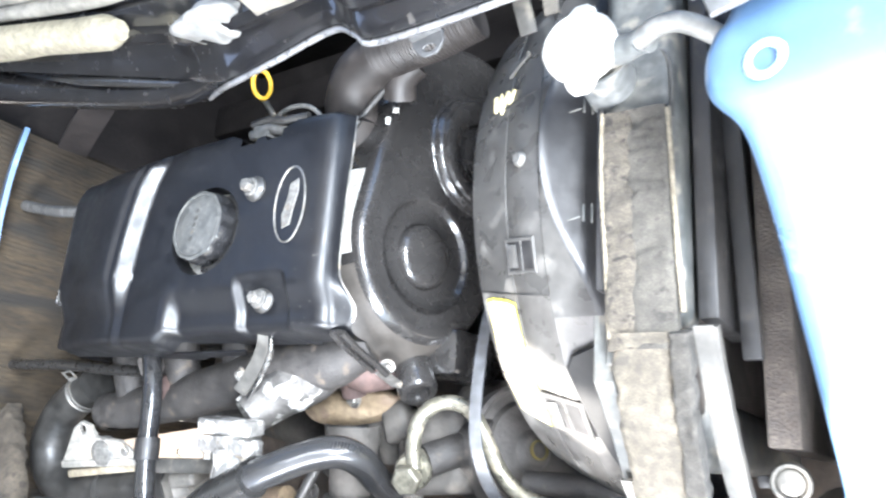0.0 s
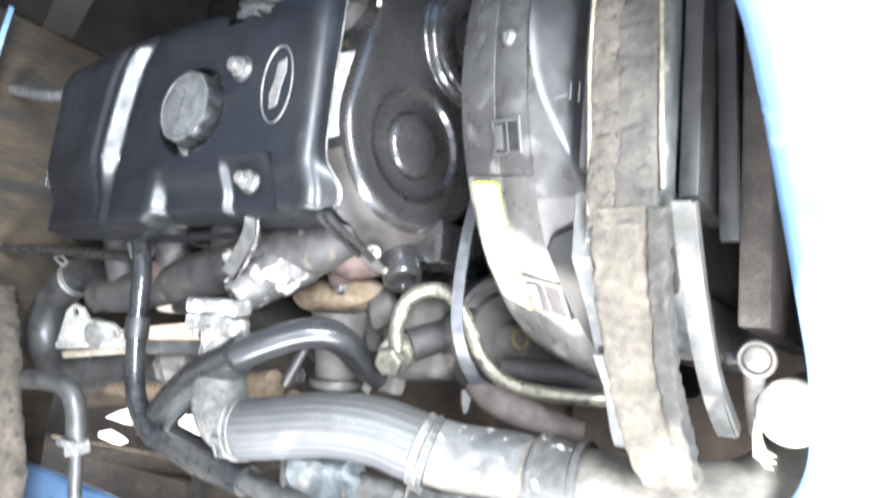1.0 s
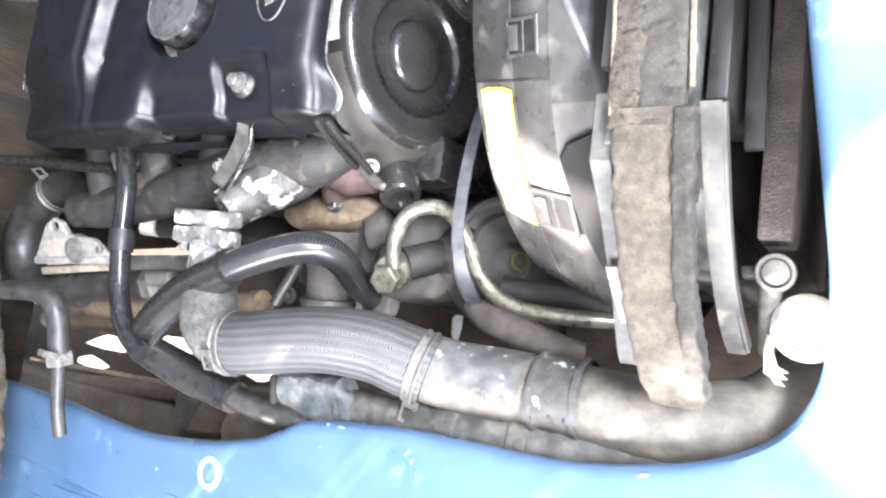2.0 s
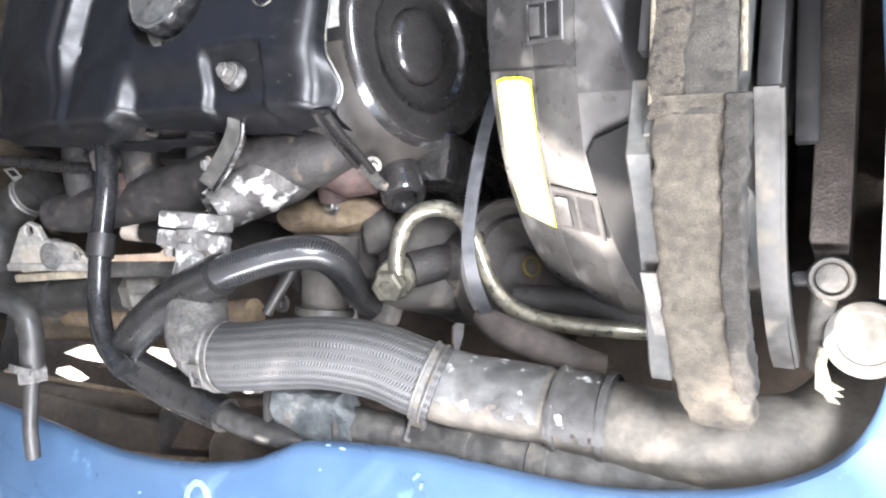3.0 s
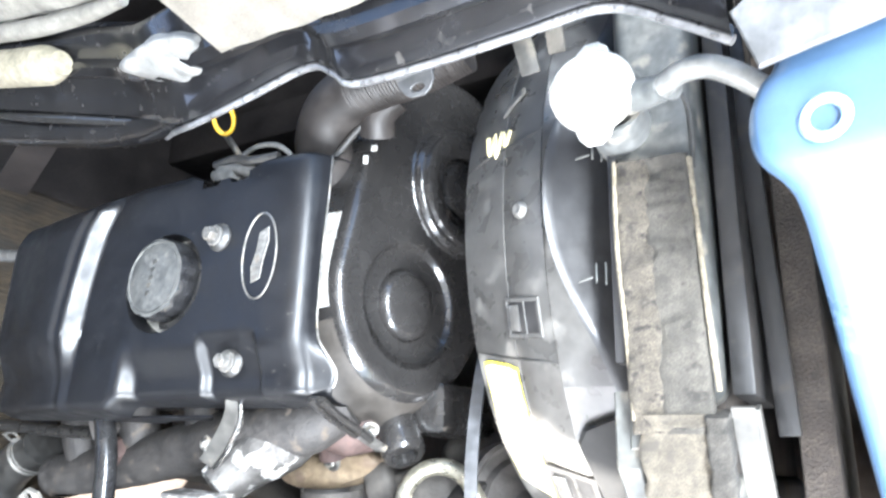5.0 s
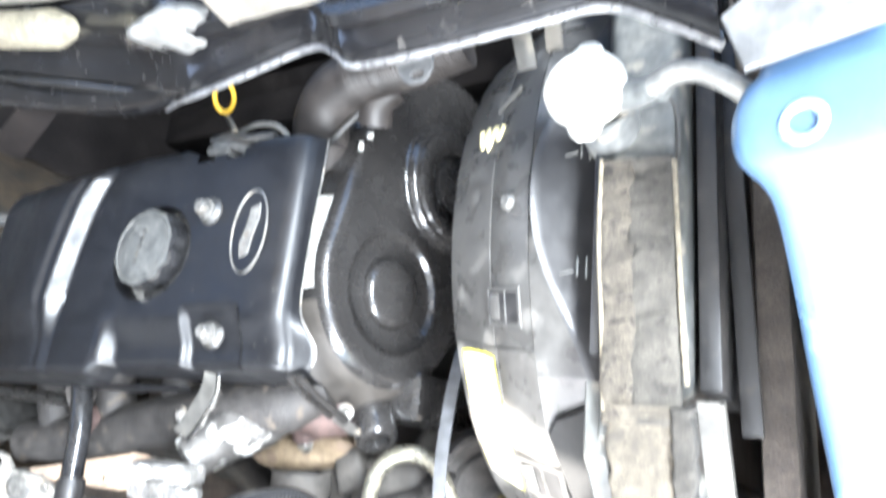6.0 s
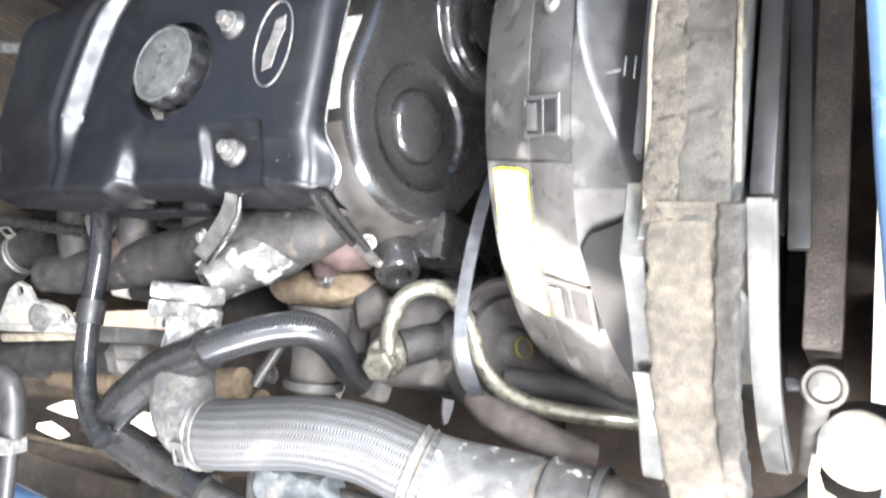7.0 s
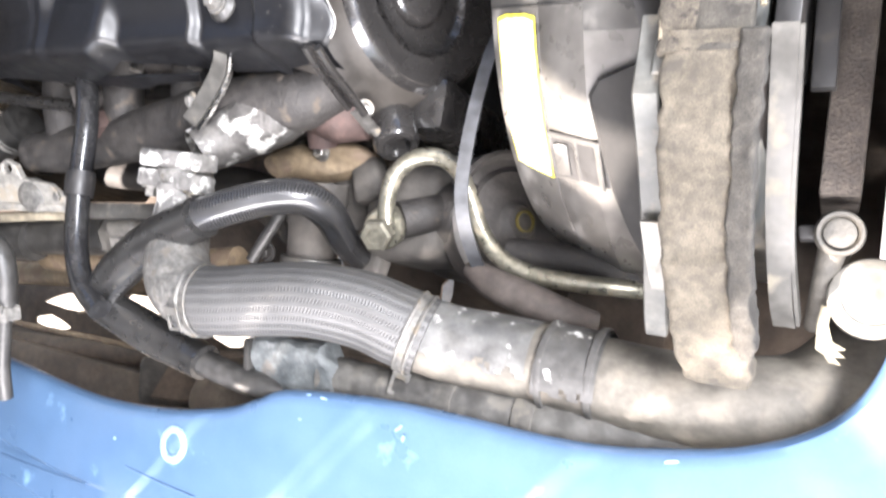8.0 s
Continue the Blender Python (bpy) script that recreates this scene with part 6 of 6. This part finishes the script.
# ---- seat frame folded up at the far side ----
def seat_frame():
    t = thing("folding_seat", (0.1, 0.24, 0.85), "folding seat tipped up, glossy black pressed frame and beige underside", "seat")
    # pressed rail: lower lip, face, raised rib and upper flange, swept from the rear to the front end
    line = [(-0.46, 0.347, 0.962), (-0.3, 0.308, 0.95), (-0.2, 0.285, 0.937), (-0.1, 0.262, 0.926), (-0.03, 0.243, 0.924), (0.02, 0.223, 0.931), (0.058, 0.214, 0.939), (0.11, 0.221, 0.94), (0.165, 0.23, 0.94), (0.188, 0.219, 0.94), (0.205, 0.207, 0.94), (0.26, 0.205, 0.94), (0.32, 0.207, 0.94), (0.37, 0.208, 0.94), (0.405, 0.188, 0.94), (0.43, 0.17, 0.94)]
    path = spline(line, 8)
    bm = bmesh.new()
    rings = []
    for i, q in enumerate(path):
        s = i / (len(path) - 1)
        tall = 0.066 + 0.016 * smooth(0.5, 0.75, s)
        u = Vector((0, 0.72, 0.69))
        nn = Vector((0, -0.69, 0.72))
        fr = 0.3 - 0.22 * smooth(0.35, 0.6, s)
        prof = [(-0.004, -0.014), (-0.008, -0.004), (-0.004, 0.003), (0.004, 0.004), (0.010, 0.001), (0.02, 0.0), (fr * tall + 0.008, 0.0), (fr * tall + 0.012, 0.006), (fr * tall + 0.02, 0.0075), (fr * tall + 0.026, 0.001), (tall, 0.0), (tall + 0.005, -0.004), (tall + 0.006, -0.016)]
        rings.append([bm.verts.new(q + u * a + nn * b) for a, b in prof])
    for a, b in zip(rings, rings[1:]):
        for k in range(len(prof) - 1):
            bm.faces.new((a[k], b[k], b[k + 1], a[k + 1]))
    bmesh.ops.solidify(bm, geom=bm.faces[:], thickness=0.0025)
    part("rail", bm, M_FRAME, t)
    lip = [Vector((-0.03, 0.233, 0.893)), Vector((-0.008, 0.227, 0.904)), Vector((0.02, 0.217, 0.919)), Vector((0.04, 0.211, 0.928))] + [Vector(q) + Vector((0, -0.0062, -0.0055)) for q in line[6:]]
    # pale bead draws the highlight that runs along the lip
    part("lip", tube(lip, 0.0027, 10, 8), M_EDGE_GLINT, t, "pale bead for the highlight on the lower edge")
    part("press_groove", tube([(-0.25, 0.288, 0.937), (-0.2, 0.276, 0.93), (-0.13, 0.262, 0.92), (-0.07, 0.249, 0.913), (-0.027, 0.24, 0.911)], [0.0025, 0.005, 0.0055, 0.005, 0.0025], 14, 8), M_HOSE_GLOSS, t)
    # bellied lower tube at the rear
    part("lower_tube", tube([(-0.47, 0.332, 0.95), (-0.383, 0.313, 0.933), (-0.299, 0.297, 0.912), (-0.2, 0.276, 0.899), (-0.102, 0.256, 0.894), (-0.048, 0.246, 0.9), (-0.005, 0.238, 0.91), (0.038, 0.226, 0.926), (0.06, 0.22, 0.936)], [0.022, 0.0205, 0.019, 0.0175, 0.017, 0.016, 0.0125, 0.008, 0.004], 26, 8), M_FRAME, t)
    lug = part("lug", plate([(-0.019, 0.006), (-0.018, -0.002), (-0.012, -0.01), (-0.006, -0.0135), (0.008, -0.0135), (0.014, -0.01), (0.019, -0.003), (0.019, 0.006)], 0.003, axis_frame((0.2295, 0.214, 0.9), (-0.1, -0.35, 0.9), (1, 0, 0)) @ Matrix.Scale(0.78, 4), 0.0006, [circle(0.002, -0.006, 0.0075, 20, 0.0033)]), M_GREYPAINT, t, "grey steel lug with an oval hole")
    part("lug_fold", box((0.029, 0.014, 0.003), axis_frame((0.2295, 0.2195, 0.9075), (0, -0.9, 0.3), (1, 0, 0)), 0.0008), M_GREYPAINT, lug)
    part("hanging_tab", box((0.013, 0.003, 0.03), pose(0.307, 0.216, 0.897, -60, 0, 4), 0.001), M_BRACKET, t)
    part("hanging_tab", box((0.011, 0.004, 0.018), pose(0.327, 0.219, 0.897, -60, 0, -3), 0.001), M_SEATCLOTH, t)
    # bare scrapes on the face
    for x, w, h, a in ((0.232, 0.0035, 0.009, 0.022), (0.252, 0.003, 0.007, 0.026), (0.275, 0.003, 0.006, 0.03), (0.236, 0.014, 0.004, 0.043), (0.19, 0.012, 0.004, 0.04)):
        part("scrape", box((w, h, 0.0012), axis_frame((x, 0.208 + 0.72 * a, 0.9405 + 0.69 * a), (0, -0.69, 0.72), (1, 0, 0)), 0.0004), M_GREYPAINT, t, "bare scrape in the paint")
    return t


folding_seat = seat_frame()


def seat():
    t = folding_seat
    bm = bmesh.new()
    NXs, NYs = 40, 16
    g = [[bm.verts.new((0.125 + 0.34 * i / NXs - 0.06 * (j / NYs), 0.224 + 0.1 * j / NYs, 0.975 + 0.3 * j / NYs + 0.004 * noise.noise((i * 0.3, j * 0.4, 5)))) for j in range(NYs + 1)] for i in range(NXs + 1)]
    for i in range(NXs):
        for j in range(NYs):
            bm.faces.new((g[i][j], g[i + 1][j], g[i + 1][j + 1], g[i][j + 1]))
    bmesh.ops.solidify(bm, geom=bm.faces[:], thickness=0.03)
    part("underside", bm, M_SEATCLOTH, t, "beige cushion underside")
    bm = bmesh.new()
    g = [[bm.verts.new((-0.42 + 0.44 * i / NXs, 0.368 - 0.07 * i / NXs + 0.06 * j / NYs + 0.006 * noise.noise((i * 0.25, j * 0.5, 9)), 1.003 - 0.022 * i / NXs + 0.003 * noise.noise((i * 0.2, 4.0, 0.0)) + 0.25 * j / NYs)) for j in range(NYs + 1)] for i in range(NXs + 1)]
    for i in range(NXs):
        for j in range(NYs):
            bm.faces.new((g[i][j], g[i + 1][j], g[i + 1][j + 1], g[i][j + 1]))
    bmesh.ops.solidify(bm, geom=bm.faces[:], thickness=0.03)
    part("cover_cloth", bm, M_CLOTH, t, "off-white seat cloth")
    part("cloth_hem", tube([(-0.42, 0.36, 1.003), (-0.27, 0.337, 0.996), (-0.19, 0.324, 0.99), (-0.1, 0.309, 0.984), (-0.03, 0.3, 0.983), (0.02, 0.295, 0.985)], [0.007, 0.007, 0.008, 0.008, 0.007, 0.005], 12), M_CLOTH, t)
    single("foam_pad", tube([(-0.4, 0.33, 0.998), (-0.32, 0.318, 0.99), (-0.25, 0.307, 0.982), (-0.2, 0.3, 0.977), (-0.145, 0.291, 0.97), (-0.1, 0.283, 0.967), (-0.08, 0.28, 0.966)], [0.015, 0.019, 0.018, 0.0165, 0.0165, 0.017, 0.01], 18, 10), M_CREAM, "cream foam pad lying on the seat frame", "foam pad")
    # crumpled rag
    bm = bmesh.new()
    bmesh.ops.create_icosphere(bm, subdivisions=5, radius=1.0)
    for v in bm.verts:
        p = v.co.copy()
        d = 0.88 + 0.42 * noise.noise(p * 1.1) + 0.34 * abs(noise.noise(Vector((p.x * 1.5 + p.z, p.y, p.z * 0.7)) + Vector((4, 0, 0)))) + 0.02 * noise.noise(p * 5)
        v.co = Vector((0.066 + 0.033 * p.x * d + 0.014 * p.z - 0.02 * max(0, -p.x) ** 3, 0.243 + 0.013 * p.y * d, 0.965 + 0.021 * p.z * d - 0.008 * p.x))
    single("rag", bm, M_RAG, "crumpled white rag caught on the seat frame", "rag")


seat()
single("hinge_plate", plate([(-0.005, 0.012), (0.004, -0.018), (0.066, -0.01), (0.075, 0.01), (0.05, 0.03), (0.012, 0.022)], 0.004, pose(0.437, 0.155, 0.95, 6, -8, 0), 0.001), M_GREYPAINT, "scuffed grey hinge plate on the blue floor edge", "hinge plate")
single("bay_duct", ribbon([(-0.27, 0.3, 0.868), (-0.285, 0.283, 0.868), (-0.31, 0.272, 0.862), (-0.36, 0.262, 0.845)], 0.034, 0.008, (-0.4, 0.1, 0.9)), mat("dull_brown_rubber", (0.007, 0.0052, 0.0047), (0.012, 0.009, 0.008), 0.8, bump=0.2, spec=0.25), "dull brown rubber flap beside the rear wall", "mount")

# ---- sill ----
def rear_foam():
    bm = bmesh.new()
    path = spline([(-0.49, -0.085, 0.8), (-0.43, -0.12, 0.82), (-0.368, -0.175, 0.84), (-0.325, -0.245, 0.845), (-0.302, -0.32, 0.845), (-0.297, -0.42, 0.843)], 12)
    g = []
    for i, q in enumerate(path):
        d = (path[min(i + 1, len(path) - 1)] - path[max(i - 1, 0)]).normalized()
        u = d.cross(Vector((0, 0, 1))).normalized()
        ring = []
        for k in range(28):
            a = 2 * math.pi * k / 28
            p = q + u * 0.042 * math.copysign(abs(math.cos(a)) ** 0.6, math.cos(a)) + Vector((0, 0, 0.014 * math.copysign(abs(math.sin(a)) ** 0.6, math.sin(a)) - 0.01))
            p += (u * math.cos(a) + Vector((0, 0, math.sin(a)))) * (0.004 * noise.noise(p * 60) + 0.003 * noise.noise(p * 170))
            ring.append(bm.verts.new(p))
        g.append(ring)
    for a, b in zip(g, g[1:]):
        for k in range(28):
            bm.faces.new((a[k], a[(k + 1) % 28], b[(k + 1) % 28], b[k]))
    bm.faces.new(g[0])
    bm.faces.new(g[-1])
    single("foam_block", bm, M_FOAM_BROWN, "frayed brown foam block on the blue sill", "foam block")


rear_foam()


def sill_conduit():
    t = thing("sill_conduit", (0.2, -0.22, 0.72), "dusty black corrugated conduit tucked along the sill", "conduit")
    line = [(0.085, -0.221, 0.722), (0.14, -0.222, 0.722), (0.2, -0.221, 0.722), (0.26, -0.221, 0.72), (0.32, -0.217, 0.716), (0.38, -0.206, 0.708), (0.43, -0.185, 0.7)]
    part("conduit", tube(line, 0.0165, 28, 8, ribs=(0.021, 0.0007)), mat("dusty_black_conduit", (0.05, 0.048, 0.045), (0.09, 0.086, 0.079), 0.6, scale=30, bump=0.25, spots=((0.13, 0.12, 0.105), 50, 0.3, 0.8)), t)
    for x in (0.2, 0.262):
        part("wrap", lathe([(0.0165, -0.008), (0.018, -0.007), (0.0183, 0.0), (0.018, 0.007), (0.0165, 0.008)], (x, -0.221, 0.7215), (1, 0, 0), 28), M_RUBBER_DUST, t, "dusty grey tape wrap")
    t = thing("sensor", (0.055, -0.22, 0.7), "chalky blue-grey cast elbow below the braided hose", "elbow")
    fz = mat("chalky_grey_casting", (0.07, 0.078, 0.081), (0.125, 0.133, 0.134), 0.8, scale=40, fine=300, bump=0.6, spots=((0.11, 0.1, 0.09), 40, 0.4, 0.9))
    bm = plate([(0.012, -0.203), (0.03, -0.197), (0.06, -0.199), (0.09, -0.194), (0.094, -0.207), (0.107, -0.212), (0.108, -0.236), (0.07, -0.243), (0.04, -0.246), (0.024, -0.244), (0.014, -0.225)], 0.026, Matrix.Translation((0, 0, 0.716)), 0.004)
    bmesh.ops.subdivide_edges(bm, edges=bm.edges[:], cuts=3, use_grid_fill=True)
    for q in bm.verts:
        q.co += Vector((noise.noise(q.co * 60), noise.noise(q.co * 60 + Vector((9, 0, 0))), noise.noise(q.co * 75 + Vector((0, 9, 0))))) * 0.004
        q.co.z -= 0.25 * max(0.0, -0.205 - q.co.y)
    part("body", bm, fz, t, smooth_deg=60)
    part("clip", box((0.006, 0.045, 0.03), pose(0.0145, -0.226, 0.728, 0, 0, 12), 0.002), M_RUBBER_GREY, t, "dark flat clip")


sill_conduit()

# ---- low in the bay ----
def turbo():
    t = thing("turbocharger", (-0.01, -0.1, 0.58), "grimy grey turbocharger housing behind the hoses", "turbocharger")
    up = Vector((0.03, 1.0, 0.144))
    part("housing", lathe([(0.0, -0.002), (0.022, -0.002), (0.0245, 0.002), (0.0235, 0.012), (0.024, 0.035), (0.0265, 0.052), (0.03, 0.062), (0.03, 0.08)], (-0.001, -0.134, 0.662), up, 36), M_BLOCK, t)
    part("collar", lathe([(0.024, -0.0045), (0.0285, -0.004), (0.0295, 0.0), (0.0285, 0.004), (0.024, 0.0045)], (-0.001, -0.129, 0.6627), up, 36), M_BRACKET, t, "pale clamp collar")
    part("volute", tube([(-0.06, -0.05, 0.63), (-0.035, -0.03, 0.645), (0.0, -0.03, 0.645), (0.03, -0.05, 0.635), (0.035, -0.08, 0.62)], [0.018, 0.024, 0.027, 0.028, 0.028], 24, 8), M_BLOCK, t)
    part("link", tube([(-0.018, -0.078, 0.69), (-0.034, -0.108, 0.69), (-0.05, -0.137, 0.69)], 0.0058, 12), M_RUBBER_GREY, t)
    hex_bolt("bolt", (-0.055, -0.125, 0.665), (0, -0.3, 1), 0.007, 0.007, M_CAST, t)
    part("cartridge", tube([(-0.02, -0.03, 0.655), (-0.012, -0.09, 0.65)], 0.03, 22, 2), M_CAST, t)


turbo()
single("return_hose", tube([(0.178, -0.118, 0.678), (0.2, -0.128, 0.682), (0.235, -0.138, 0.684), (0.262, -0.145, 0.682), (0.285, -0.147, 0.67)], [0.009, 0.013, 0.014, 0.013, 0.008], 22, 8), mat("dusty_brown_rubber", (0.05, 0.04, 0.035), (0.085, 0.071, 0.063), 0.75, bump=0.2), "dusty brown rubber hose behind the charge pipe", "hose")
single("lower_pipe", tube([(0.2, -0.1, 0.66), (0.26, -0.1, 0.65), (0.31, -0.11, 0.64), (0.345, -0.12, 0.62)], 0.012, 16), M_CAST, "dark pipe low behind the radiator", "pipe")
GAPS = [(-0.70, -0.245, 0.075, 0.014), (-0.745, -0.285, 0.05, 0.012), (-0.525, -0.232, 0.05, 0.028), (-0.395, -0.365, 0.028, 0.022), (-0.155, -0.13, 0.014, 0.022), (0.018, -0.137, 0.01, 0.02), (0.085, -0.075, 0.01, 0.016), (-0.32, -0.245, 0.05, 0.012), (0.432, -0.145, 0.014, 0.022), (-0.6, -0.1, 0.022, 0.009)]
rough = random.Random(5)
guard = plate([(-2.2, -0.43), (0.47, -0.43), (0.47, 0.62), (-2.2, 0.62)], 0.004, Matrix.Translation((0, 0, 0.415)), 0, [[(cx + rx * math.cos(a) * (0.75 + 0.5 * rough.random()), cy + ry * math.sin(a) * (0.75 + 0.5 * rough.random())) for a in (2 * math.pi * k / 7 for k in range(7))] for cx, cy, rx, ry in GAPS])
single("under_guard", guard, M_CHASSIS, "muddy sheet guard with cut-outs under the engine", "under guard", "structure")
single("steering_rod", tube([(-0.75, -0.315, 0.5), (-0.45, -0.29, 0.5), (-0.2, -0.262, 0.5), (0.1, -0.22, 0.5)], 0.015, 18), M_CHASSIS, "muddy steering rod low in the bay", "rod")
single("cross_tube", tube([(-0.8, -0.33, 0.46), (-0.5, -0.31, 0.46), (-0.2, -0.3, 0.46)], 0.02, 18), M_CHASSIS, "muddy tube beside the chassis rail", "tube")
single("engine_mount", box((0.1, 0.07, 0.06), pose(-0.3, -0.3, 0.52, 0, 10, 12), 0.015, 3), M_BLOCK, "grimy engine mount above the chassis rail", "engine mount")
single("exhaust_pipe", tube([(-0.6, -0.02, 0.5), (-0.4, -0.03, 0.52), (-0.2, -0.05, 0.55), (-0.06, -0.09, 0.61)], 0.028, 22), M_CAST, "rusted exhaust pipe low in the bay", "exhaust pipe")
single("tan_tube", tube([(-0.6, -0.2, 0.6), (-0.42, -0.185, 0.61), (-0.2, -0.175, 0.62), (-0.1, -0.16, 0.62)], 0.016, 18), M_SHIELD, "tan rusty tube below the coolant pipe", "tube")

single("brake_pipe", tube([(-0.7, -0.275, 0.56), (-0.45, -0.268, 0.56), (-0.25, -0.262, 0.56), (-0.02, -0.245, 0.56)], 0.004, 10), M_SHIELD, "thin tan brake pipe above the chassis rail", "pipe")
single("brake_pipe", tube([(-0.7, -0.36, 0.6), (-0.3, -0.33, 0.6), (-0.1, -0.3, 0.6), (0.1, -0.27, 0.6)], 0.005, 10), M_SHIELD, "tan brake pipe beside the chassis rail", "pipe")
single("frame_bracket", plate([(-0.08, -0.03), (0.07, -0.035), (0.09, -0.01), (0.05, 0.02), (-0.06, 0.028)], 0.005, pose(-0.19, -0.275, 0.575, -18, 6, 8), 0.001, [circle(0.03, -0.005, 0.01, 14)]), M_CHASSIS, "muddy bracket on the chassis rail", "bracket")
single("air_bottle", lathe([(0, 0), (0.03, 0.004), (0.045, 0.02), (0.048, 0.04), (0.048, 0.16), (0.045, 0.18), (0.03, 0.195), (0, 0.2)], (-0.17, -0.3, 0.6), (0.95, 0.2, -0.1), 28), mat("brown_dusty_bottle", (0.1, 0.08, 0.062), (0.16, 0.13, 0.1), 0.6, scale=20, bump=0.2), "dusty brown cylinder under the sill", "bottle")

for words, pts in (("thin tan wire beside the hose junction", [(-0.335, -0.225, 0.66), (-0.29, -0.215, 0.672), (-0.24, -0.203, 0.69), (-0.205, -0.2, 0.7)]), ("thin tan wire running below the hose sleeve", [(-0.2, -0.207, 0.7), (-0.17, -0.222, 0.694), (-0.13, -0.238, 0.686), (-0.09, -0.25, 0.676)])):
    single("thin_wire", tube(pts, 0.0016, 8), M_SHIELD, words, "wire")

# blue pillar edge behind the engine
single("pillar", ribbon([(-0.475, 0.14, 0.858), (-0.47, 0.18, 0.863), (-0.462, 0.24, 0.866), (-0.455, 0.3, 0.864)], 0.03, 0.006, (1, 0, 0.3)), M_BLUE, "blue painted pillar edge at the rear wall", "pillar", "structure")
